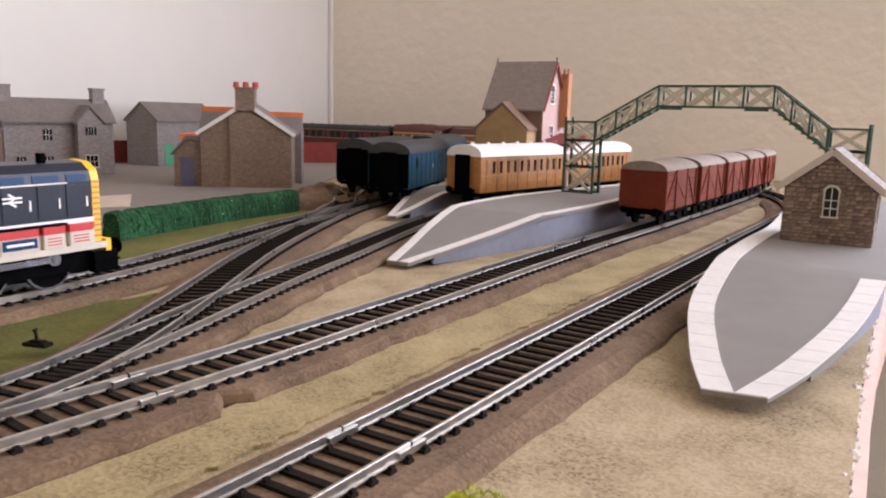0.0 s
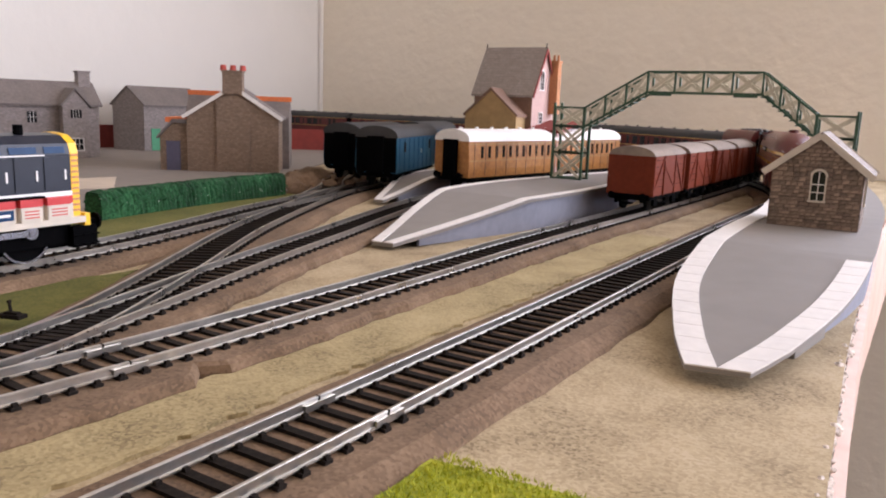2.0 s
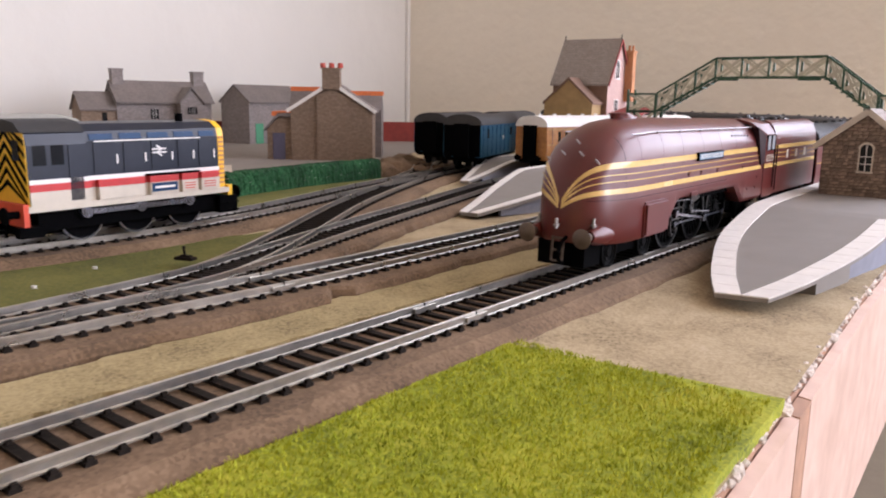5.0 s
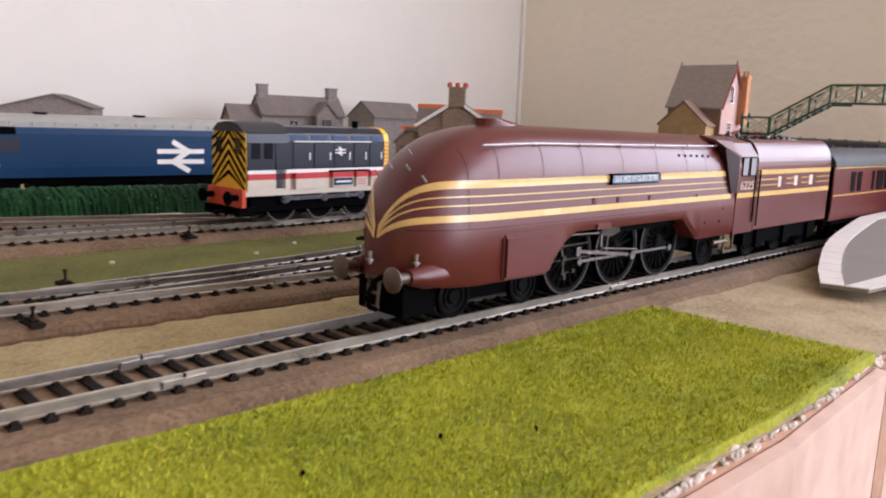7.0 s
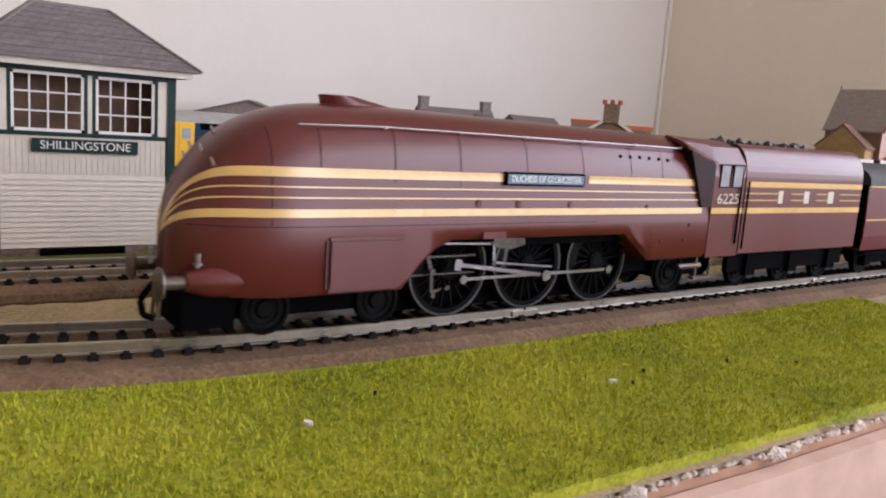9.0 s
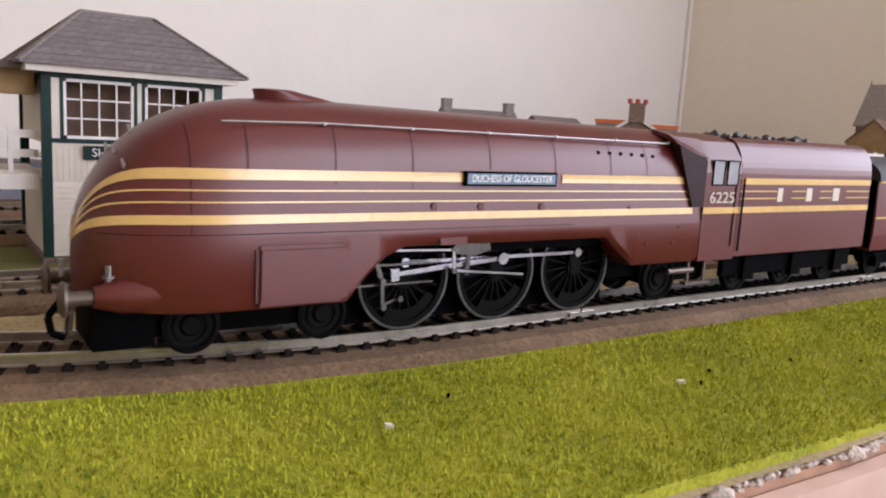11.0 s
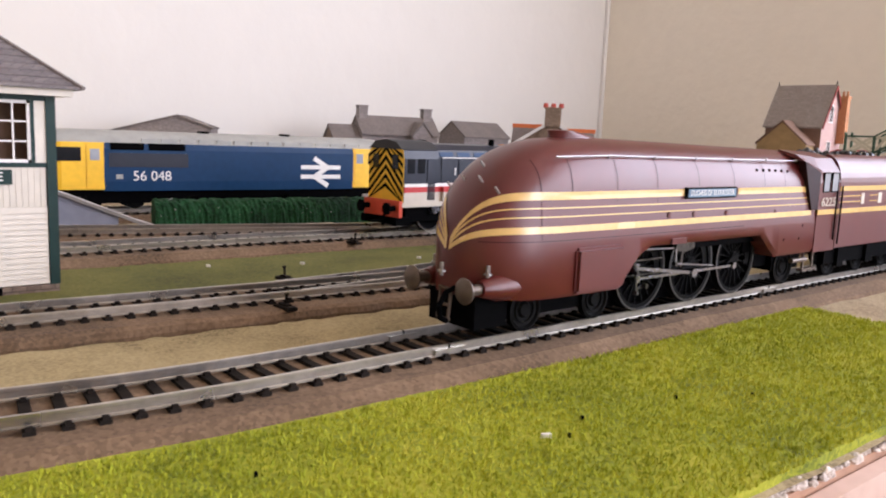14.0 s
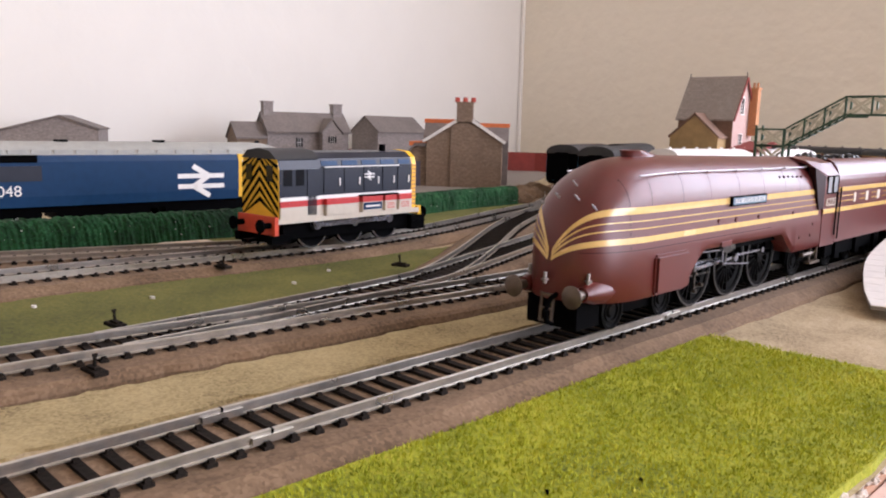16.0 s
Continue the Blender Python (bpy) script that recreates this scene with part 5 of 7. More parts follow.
# ---- small diesel shunter ----
def shunter():
    s = thing("diesel_shunter", 0, 0, 0, 0, "dark grey and beige diesel shunter with yellow chevron ends", "locomotive")
    # +y: the radiator end; the cab is at the rear
    bm = bmesh.new()
    box(bm, -15.6, 15.6, -50, 50, 14.5, 17)
    part("running_plate", bm, M_BEIGE, s, "pale running plate")
    hood = [(-13.5, 17), (-13.5, 42), (-12.3, 46), (-8, 49), (0, 49.8), (8, 49), (12.3, 46), (13.5, 42), (13.5, 17)]
    bm = bmesh.new()
    loft(bm, [[(x, yy, z) for x, z in hood] for yy in (-24, 46)])
    h = part("hood", bm, M_NAVY, s, "dark grey engine hood")
    bm = bmesh.new()
    loft(bm, [[(x * 1.005, yy, z * 1.004) for x, z in hood] for yy in (45.5, 49)])
    nose = part("radiator_end", bm, M_YELLOW, s, "yellow radiator end")
    for k in range(12):
        bm = bmesh.new()
        box(bm, -9, 9, 48.9, 49.3, 22 + 1.9 * k, 22.9 + 1.9 * k)
        part("grille_slat", bm, M_BLACK, nose)
    for side in (-1, 1):
        for k in range(11):
            bm = bmesh.new()
            box(bm, side * 13.5 - 0.25, side * 13.5 + 0.25, 45.8, 48.8, 19 + 2.2 * k, 19.9 + 2.2 * k)
            part("grille_slat", bm, M_CHIM, nose, "dull orange louvre")
    cabp = [(-15.2, 17), (-15.2, 41), (-14, 45.5), (-9, 49.4), (0, 50.6), (9, 49.4), (14, 45.5), (15.2, 41), (15.2, 17)]
    bm = bmesh.new()
    loft(bm, [[(x, yy, z) for x, z in cabp] for yy in (-49, -24)])
    cab = part("cab", bm, M_NAVY, s, "dark grey cab")
    bm = bmesh.new()
    loft(bm, [[(x * 1.012, yy, z if z < 30 else z * 1.012) for x, z in cabp[2:-2]] for yy in (-50.2, -23.5)])
    part("cab_roof", bm, M_GREYROOF, s, "grey cab roof", smooth=True)
    # rear end with chevrons
    bm = bmesh.new()
    prism(bm, [(x * 0.985, z) for x, z in cabp], -49.4, -49.0, lambda u, v, w: (u, w, v))
    end = part("cab_end", bm, M_YELLOW, s, "yellow cab end with black chevrons")
    for k in range(8):
        for side in (-1, 1):
            z = 14.5 + 5.1 * k
            lo, hi = [(0.0, z + 10.6), (0.0, z + 13.2)], None
            bm = bmesh.new()
            pts = []
            for x, zz in ((0, z + 10.5), (14.6, z - 4), (14.6, z - 1.9), (0, z + 12.6)):
                pts.append((side * x, zz))

            def clip(p, zmin=17.4, zmax=49.4):
                return (p[0], min(zmax - abs(p[0]) * 0.22, max(zmin, p[1])))
            pts = [clip(p) for p in pts]
            area = abs(sum(a[0] * b[1] - b[0] * a[1] for a, b in zip(pts, pts[1:] + pts[:1])))
            if area < 8:
                bm.free()
                continue
            prism(bm, pts, -49.75, -49.35, lambda u, v, w: (u, w, v))
            part("chevron", bm, M_BLACK, end)
    for x in (-8.5, 8.5):
        bm = bmesh.new()
        box(bm, x - 2.4, x + 2.4, -50.0, -49.6, 35, 43)
        part("cab_window", bm, M_GLASS, end, "dark cab window")
    bm = bmesh.new()
    box(bm, -15.4, 15.4, -52, -49.8, 9, 18)
    rb = part("buffer_beam", bm, M_BUFFRED, s, "orange-red buffer beam")
    bm = bmesh.new()
    box(bm, -15.4, 15.4, 49.5, 52, 13, 18)
    part("buffer_beam", bm, M_YELLOW, s, "yellow buffer beam")
    for x in (-13.5, 13.5):
        for y0, y1, z1 in ((44, 55, 13), (-54, -44, 9)):
            bm = bmesh.new()
            box(bm, x - 2, x + 2, y0, y1, 4.5, z1)
            part("step_frame", bm, M_BLACK, s, "black step frame")
    for side in (-1, 1):
        bm = bmesh.new()
        for yy in (46, 50, 54):
            box(bm, side * 15.6 - 0.5, side * 15.6 + 0.5, yy - 1.6, yy + 1.6, 5.2, 5.8)
            box(bm, side * 15.6 - 0.5, side * 15.6 + 0.5, yy - 1.6, yy + 1.6, 9.0, 9.6)
        part("step_tread", bm, M_BLACK, s)
        # lower body band: beige, red stripe, white line
        bm = bmesh.new()
        box(bm, side * 13.8 - 0.3, side * 13.8 + 0.3, -23.5, 45.4, 17, 22.6)
        box(bm, side * 15.3 - 0.3, side * 15.3 + 0.3, -48.8, -23.6, 17, 22.6)
        part("beige_band", bm, M_BEIGE, s, "pale beige lower band")
        bm = bmesh.new()
        box(bm, side * 13.8 - 0.3, side * 13.8 + 0.3, -23.5, 45.4, 22.6, 25.6)
        box(bm, side * 15.3 - 0.3, side * 15.3 + 0.3, -48.8, -23.6, 22.6, 25.6)
        part("red_stripe", bm, M_RED, s, "red stripe")
        bm = bmesh.new()
        box(bm, side * 13.8 - 0.3, side * 13.8 + 0.3, -23.5, 45.4, 25.6, 27.4)
        box(bm, side * 15.3 - 0.3, side * 15.3 + 0.3, -48.8, -23.6, 25.6, 27.4)
        part("white_stripe", bm, M_WHITE, s, "white stripe")
        # battery boxes on the running plate
        for y0, y1, top in ((-20, 2, 25.6), (5, 20, 25.6), (22, 31, 25.6), (33, 43, 25.6)):
            bm = bmesh.new()
            box(bm, side * 13 - 2.6, side * 13 + 3.2, y0, y1, 17, top - 3)
            q = part("side_locker", bm, M_BEIGE, s, "beige side locker", bevel=0.3)
            bm = bmesh.new()
            box(bm, side * 13 - 2.6, side * 13 + 3.25, y0, y1, top - 3, top)
            part("locker_stripe", bm, M_RED, q)
            if y0 > 20:
                for z in (18.4, 19.6, 20.8):
                    bm = bmesh.new()
                    box(bm, side * 13 + side * 3.1, side * 13 + side * 3.35, y0 + 1.6, y1 - 1.6, z, z + 0.45)
                    part("locker_louvre", bm, M_RED, q, "thin red louvre line")
        bm = bmesh.new()
        box(bm, side * 13 - 0.2, side * 13 + side * 3.6, 4, 32, 25.7, 26.5)
        part("locker_shelf", bm, M_BLACK, s, "black shelf over the lockers")
        bm = bmesh.new()
        box(bm, side * 16.3 - 0.2, side * 16.3 + 0.2, 5.8, 19.2, 18.4, 22.2)
        pl = part("nameplate", bm, M_BLUE, s, "small blue nameplate")
        bm = bmesh.new()
        box(bm, side * 16.55 - 0.06, side * 16.55 + 0.06, 7.2, 17.8, 19.8, 20.8)
        part("plate_bar", bm, M_WHITE, pl, "pale bar of writing")
        # doors, grilles and handles on the hood
        for k, (y0, y1) in enumerate(((-20, -8), (-6, 6), (8, 20), (22, 32), (34, 44))):
            bm = bmesh.new()
            box(bm, side * 13.6 - 0.15, side * 13.6 + 0.3, y0, y1, 28.4, 41)
            dq = part("hood_door", bm, M_NAVY, h, bevel=0.15)
            bm = bmesh.new()
            box(bm, side * 14.0 - 0.2, side * 14.0 + 0.25, y1 - 1.6, y1 - 0.9, 32, 36)
            part("door_handle", bm, M_WHITE, dq, "pale door handle")
        for k, (y0, y1) in enumerate(((-22, -10), (-8, 4), (6, 18), (20, 32), (34, 44))):
            bm = bmesh.new()
            prism(bm, [(13.3, 42.4), (12.7, 44.9), (12.4, 44.9), (13.0, 42.4)], y0 + 0.6, y1 - 0.6, lambda u, v, w: (side * (u + 0.35), w, v))
            part("hood_panel", bm, M_BLUE, h, "slate-blue upper hood panel")
        bm = bmesh.new()
        beam(bm, (side * 14.6, -20, 41.8), (side * 14.6, 34, 41.8), 0.4, 0.5)
        part("handrail", bm, M_WHITE, h, "white handrail")
        arrow_mark(h, side, 13.95, 12, 36.6, 7.5)
        for yy in (-44, -36.5):
            bm = bmesh.new()
            box(bm, side * 15.2 - 0.2, side * 15.2 + 0.25, yy - 2.6, yy + 2.6, 33, 41)
            part("cab_window", bm, M_GLASS, cab, "dark side window")
        bm = bmesh.new()
        box(bm, side * 15.3 - 0.15, side * 15.3 + 0.3, -32, -26, 18, 41)
        part("cab_door", bm, M_NAVY, cab)
        bm = bmesh.new()
        box(bm, side * 11.5 - 1, side * 11.5 + 1, -45, 45, 6, 14.5)
        part("outside_frame", bm, M_BLACK, s, "black outside frame")
        for yy in (27, 1, -25):
            bm = bmesh.new()
            rings = []
            for k in range(33):
                a = math.tau * k / 32
                rings.append([(side * q, math.cos(a) * rr, math.sin(a) * rr) for q, rr in ((8, 10.4), (10, 10.4), (10.3, 9.6), (9.6, 8.6), (9.2, 0.1))])
            loft(bm, rings, cap=False, closed=False)
            wq = part("wheel", bm, M_BLACK, s, "black wheel", smooth=True)
            wq.matrix_basis = pose(0, yy / 1000, 0.0104)
            bm = bmesh.new()
            rings = []
            for k in range(33):
                a = math.tau * k / 32
                rings.append([(side * q, math.cos(a) * rr, math.sin(a) * rr) for q, rr in ((10.05, 9.5), (10.45, 9.5), (10.45, 10.4), (10.05, 10.4))])
            loft(bm, rings, cap=False)
            part("tyre", bm, M_STEEL, wq, "bright tyre", smooth=True)
            bm = bmesh.new()
            tube(bm, (side * 12, yy, 12.5), (side * 14.8, yy, 12.5), 2.6, 14)
            tube(bm, (side * 14.8, yy, 12.5), (side * 15.6, yy, 12.5), 1.5, 14)
            part("crank", bm, M_STEEL, s, "bright crank boss")
        bm = bmesh.new()
        beam(bm, (side * 14.6, -26, 12.5), (side * 14.6, 28, 12.5), 1.0, 2.2)
        part("coupling_rod", bm, M_STEEL, s, "thick bright coupling rod")
    for sgn in (-1, 1):
        for x in (-11.2, 11.2):
            bm = bmesh.new()
            tube(bm, (x, sgn * 52, 13.8), (x, sgn * 57, 13.8), 1.6, 10)
            tube(bm, (x, sgn * 57, 13.8), (x, sgn * 58, 13.8), 3.4, 14)
            part("buffer", bm, M_BLACK, s)
        bm = bmesh.new()
        beam(bm, (0, sgn * 52, 6), (0, sgn * 59, 6), 5, 1.4)
        beam(bm, (4, sgn * 53, 10), (4, sgn * 54, 4), 1, 1)
        part("coupling", bm, M_BLACK, s, "black coupling loop")
    bm = bmesh.new()
    box(bm, -8, 8, -48, 48, 4, 15)
    part("frame", bm, M_BLACK, s)
    bm = bmesh.new()
    tube(bm, (5, 30, 48), (5, 30, 53), 1.8, 12)
    part("exhaust", bm, M_BLACK, s, "black exhaust stub")
    return s


def arrow_mark(parent, side, x, yc, zc, w):
    """The double-arrow device as plain white bars."""
    h = w * 0.62
    bm = bmesh.new()
    f = 1 if side > 0 else -1
    for zz in (h * 0.17, -h * 0.17):
        box(bm, side * x - 0.1, side * x + 0.12, yc - w / 2, yc + w / 2, zc + zz - h * 0.075, zc + zz + h * 0.075)
    part("emblem_bar", bm, M_WHITE, parent, "white bars of an emblem")
    for a, b in (((-0.18, 0.5), (0.16, 0.17)), ((0.16, 0.17), (-0.16, -0.17)), ((-0.16, -0.17), (0.18, -0.5))):
        bm = bmesh.new()
        beam(bm, (side * (x + 0.06), yc + f * a[0] * w, zc + a[1] * h), (side * (x + 0.06), yc + f * b[0] * w, zc + b[1] * h), 0.2, h * 0.17)
        part("emblem_bar", bm, M_WHITE, parent)


SHUNTER = shunter()
place(SHUNTER, -206, 5, 4, -0.26)


# ---- large blue diesel ----
def big_diesel():
    d = thing("diesel_locomotive", 0, 0, 0, 0, "large blue diesel locomotive with yellow cab behind the hedge", "locomotive")
    L = 124
    prof = [(-17.2, 12), (-17.6, 18), (-17.6, 38), (-16.4, 42)]
    bm = bmesh.new()
    full = prof + [(-x, z) for x, z in prof[::-1]]
    loft(bm, [[(x, y, z) for x, z in full] for y in (-L + 36, L - 36)])
    b = part("body", bm, M_BLUE, d, "blue body side")
    roof = [(-16.5, 41.8), (-14.2, 45.6), (-9, 48.6), (0, 49.6), (9, 48.6), (14.2, 45.6), (16.5, 41.8)]
    bm = bmesh.new()
    rings = []
    for y, k in ((-L, 0.0), (-L + 3, 0.55), (-L + 9, 0.85), (-L + 20, 1), (L - 20, 1), (L - 9, 0.85), (L - 3, 0.55), (L, 0.0)):
        rings.append([(x * (0.82 + 0.18 * k), y, 41.5 + (z - 41.5) * (0.35 + 0.65 * k) if z > 42 else z) for x, z in roof])
    loft(bm, rings)
    r = part("roof", bm, M_GREYPAINT, d, "light grey roof", smooth=True)
    for k in range(14):
        y = 60 - 12.2 * k
        for side in (-1, 1):
            bm = bmesh.new()
            box(bm, side * 15.2 - 1.0, side * 15.2 + 0.5, y - 5.0, y + 5.0, 42.6, 45.0)
            part("roof_grille", bm, M_GREYPAINT, r)
    for y in (20, -40):
        bm = bmesh.new()
        tube(bm, (0, y, 49), (0, y, 50.6), 4, 16)
        part("roof_fan", bm, M_BLACK, r)
    for s in (-1, 1):
        bm = bmesh.new()
        rings = []
        for y, w, zt in ((L - 36.2, 17.6, 42), (L - 12, 17.4, 42), (L - 4.5, 15.6, 41), (L, 14.6, 28), (L + 0.6, 14.6, 13)):
            rings.append([(-w, s * y, 13), (-w, s * y, zt), (w, s * y, zt), (w, s * y, 13)])
        loft(bm, rings)
        c = part("cab", bm, M_YELLOW, d, "yellow cab end")
        for side in (-1, 1):
            bm = bmesh.new()
            box(bm, side * 17.35 - 0.3, side * 17.35 + 0.35, min(s * (L - 23), s * (L - 8)), max(s * (L - 23), s * (L - 8)), 30.5, 38.8)
            part("side_window", bm, M_GLASS, c, "dark cab side window")
            bm = bmesh.new()
            box(bm, side * 17.6 - 0.3, side * 17.6 + 0.25, min(s * (L - 35), s * (L - 26)), max(s * (L - 35), s * (L - 26)), 14, 40)
            dr = part("cab_door", bm, M_YELLOW, c, bevel=0.15)
            bm = bmesh.new()
            box(bm, side * 17.9 - 0.15, side * 17.9 + 0.2, min(s * (L - 33.5), s * (L - 28)), max(s * (L - 33.5), s * (L - 28)), 31, 38)
            part("door_window", bm, M_CABGLASS, dr, "pale door window")
        for x in (-7.4, 7.4):
            bm = bmesh.new()
            prism(bm, [(x - 6, 29), (x + 6, 29), (x + 5.5, 38.5), (x - 5.5, 38.5)], -0.3, 0.3, lambda u, v, w: (u, s * (L + 0.4 - (v - 27) * 0.19) + w, v))
            part("windscreen", bm, M_GLASS, c, "dark windscreen")
        bm = bmesh.new()
        box(bm, -6, 6, s * L - 0.5, s * L + 1.2, 21, 25)
        part("headcode_panel", bm, M_BUFFRED, c, "orange panel on the nose")
        for x in (-11.2, 11.2):
            bm = bmesh.new()
            tube(bm, (x, s * L, 13.8), (x, s * (L + 6), 13.8), 1.6, 10)
            tube(bm, (x, s * (L + 6), 13.8), (x, s * (L + 7), 13.8), 3.4, 14)
            part("buffer", bm, M_BLACK, d)
        bm = bmesh.new()
        for x in (-12, 12):
            box(bm, x - 1.5, x + 1.5, s * 68 - 30, s * 68 + 30, 4, 11)
        bg = part("bogie", bm, M_BLACK, d, "black bogie")
        for x in (-8.7, 8.7):
            for y in (-26, 0, 26):
                bm = bmesh.new()
                tube(bm, (x - 1.2, s * 68 + y, 7.2), (x + 1.2, s * 68 + y, 7.2), 7.2, 20)
                part("wheel", bm, M_WHEEL, bg)
    for side in (-1, 1):
        f = 1 if side > 0 else -1
        bm = bmesh.new()
        box(bm, side * 17.6 - 0.3, side * 17.6 + 0.3, L - 88, L - 39, 27, 35.8)
        part("side_grille", bm, M_NAVY, b, "dark side grille")
        for y0, y1 in ((L - 60, L - 40), (L - 86, L - 63)):
            bm = bmesh.new()
            box(bm, side * 17.3 - 0.6, side * 17.3 + 0.4, y0, y1, 37.6, 42)
            part("upper_grille", bm, M_BLACK, b, "black upper grille")
        writing("running_number", "56 048", 8.7, 0.1, M_WHITE, b, side_pose(side * 17.8, L - 65, 21.2, side > 0), label="white running number")
        bm = bmesh.new()
        box(bm, side * 17.75 - 0.05, side * 17.75 + 0.1, L - 47, L - 43, 19.6, 22.4)
        part("data_panel", bm, M_GREYPAINT, b, "small pale data panel")
        arrow_mark(b, side, 17.7, -61, 24.5, 32)
    bm = bmesh.new()
    box(bm, -14, 14, -L + 4, L - 4, 8, 12.2)
    box(bm, -13, 13, -28, 28, 3.5, 9)
    part("underframe", bm, M_BLACK, d, "black underframe and tank")
    return d


DIESEL = big_diesel()
place(DIESEL, -364, -62, 177, -0.4)


# ---- buildings ----
def gable(bm, w, d, wall, ridge, over=0):
    """House body with its ridge along y; the gables face -y and +y."""
    out = [(-w / 2, 0), (w / 2, 0), (w / 2, wall), (0, ridge), (-w / 2, wall)]
    prism(bm, out, -d / 2, d / 2, lambda u, v, z: (u, z, v))


def gable_roof(bm, w, d, wall, ridge, over=2.5, t=1.2, eave=2.0):
    k = (ridge - wall) / (w / 2)
    e = w / 2 + eave
    out = [(-e, wall - k * eave), (0, ridge), (e, wall - k * eave), (e, wall - k * eave + t * 1.3), (0, ridge + t * 1.4), (-e, wall - k * eave + t * 1.3)]
    prism(bm, out, -d / 2 - over, d / 2 + over, lambda u, v, z: (u, z, v))


def chimney(parent, x, y, z0, z1, w, mat, pots=2, pot=None):
    bm = bmesh.new()
    box(bm, x - w / 2, x + w / 2, y - w / 2, y + w / 2, z0, z1)
    box(bm, x - w / 2 - 0.8, x + w / 2 + 0.8, y - w / 2 - 0.8, y + w / 2 + 0.8, z1 - 1.6, z1 + 0.2)
    c = part("chimney", bm, mat, parent, "square stone chimney stack")
    for k in range(pots):
        bm = bmesh.new()
        px = x + (k - (pots - 1) / 2) * w * 0.5
        tube(bm, (px, y, z1 + 0.2), (px, y, z1 + 5.5), w * 0.17, 10, w * 0.14)
        part("chimney_pot", bm, pot or M_REDPOT, c)
    return c


def wall_window(parent, x, y, z, w, h, face, mat=None, bars=(3, 2), arch=False):
    """A window with frame, sill and bars; face: (nx, ny) of the wall."""
    nx, ny = face
    tx, ty = -ny, nx

    def P(u, v, o):
        return (x + tx * u + nx * o, y + ty * u + ny * o, z + v)

    def slab(bm, u0, u1, v0, v1, o0, o1):
        vs = [bm.verts.new(P(u, v, o)) for o in (o0, o1) for u, v in ((u0, v0), (u1, v0), (u1, v1), (u0, v1))]
        for q in ((3, 2, 1, 0), (4, 5, 6, 7), (0, 1, 5, 4), (1, 2, 6, 5), (2, 3, 7, 6), (3, 0, 4, 7)):
            bm.faces.new([vs[i] for i in q])
    bm = bmesh.new()
    slab(bm, -w / 2, w / 2, 0, h, -0.4, 0.15)
    if arch:
        prism(bm, [(w / 2 * math.cos(math.pi * k / 10), h + w / 2 * 0.9 * math.sin(math.pi * k / 10)) for k in range(11)], -0.4, 0.15, lambda u, v, o: P(u, v, o))
    win = part("window", bm, M_GLASS, parent, "dark glazed window")
    f = 0.7
    bm = bmesh.new()
    slab(bm, -w / 2 - f, -w / 2, -f, h, -0.2, 0.7)
    slab(bm, w / 2, w / 2 + f, -f, h, -0.2, 0.7)
    slab(bm, -w / 2 - f * 1.6, w / 2 + f * 1.6, -f * 1.4, 0, -0.2, 0.9)
    if arch:
        for k in range(10):
            a, b = math.pi * k / 10, math.pi * (k + 1) / 10
            q = [((w / 2 + o) * math.cos(c), h + (w / 2 * 0.9 + o) * math.sin(c)) for c, o in ((a, 0), (a, f * 1.6), (b, f * 1.6), (b, 0))]
            prism(bm, q, -0.2, 0.7, lambda u, v, o: P(u, v, o))
    else:
        slab(bm, -w / 2 - f, w / 2 + f, h, h + f, -0.2, 0.7)
    part("window_frame", bm, mat or M_WHITE, win, "pale window surround")
    bm = bmesh.new()
    for k in range(1, bars[0]):
        u = -w / 2 + w * k / bars[0]
        slab(bm, u - 0.2, u + 0.2, 0, h + (w * 0.4 if arch else 0), 0.1, 0.45)
    for k in range(1, bars[1]):
        v = h * k / bars[1]
        slab(bm, -w / 2, w / 2, v - 0.2, v + 0.2, 0.1, 0.45)
    part("glazing_bar", bm, M_WHITE, win)
    return win


def door(parent, x, y, z, w, h, face, mat, label):
    nx, ny = face
    tx, ty = -ny, nx
    bm = bmesh.new()
    for u0, u1, v1, o in ((-w / 2, w / 2, h, 0.35), (-w / 2 - 0.8, -w / 2, h + 0.8, 0.7), (w / 2, w / 2 + 0.8, h + 0.8, 0.7)):
        vs = [bm.verts.new((x + tx * u + nx * q, y + ty * u + ny * q, z + v)) for q in (-0.3, o) for u, v in ((u0, 0), (u1, 0), (u1, v1), (u0, v1))]
        for q in ((3, 2, 1, 0), (4, 5, 6, 7), (0, 1, 5, 4), (1, 2, 6, 5), (2, 3, 7, 6), (3, 0, 4, 7)):
            bm.faces.new([vs[i] for i in q])
    return part("door", bm, mat, parent, label)


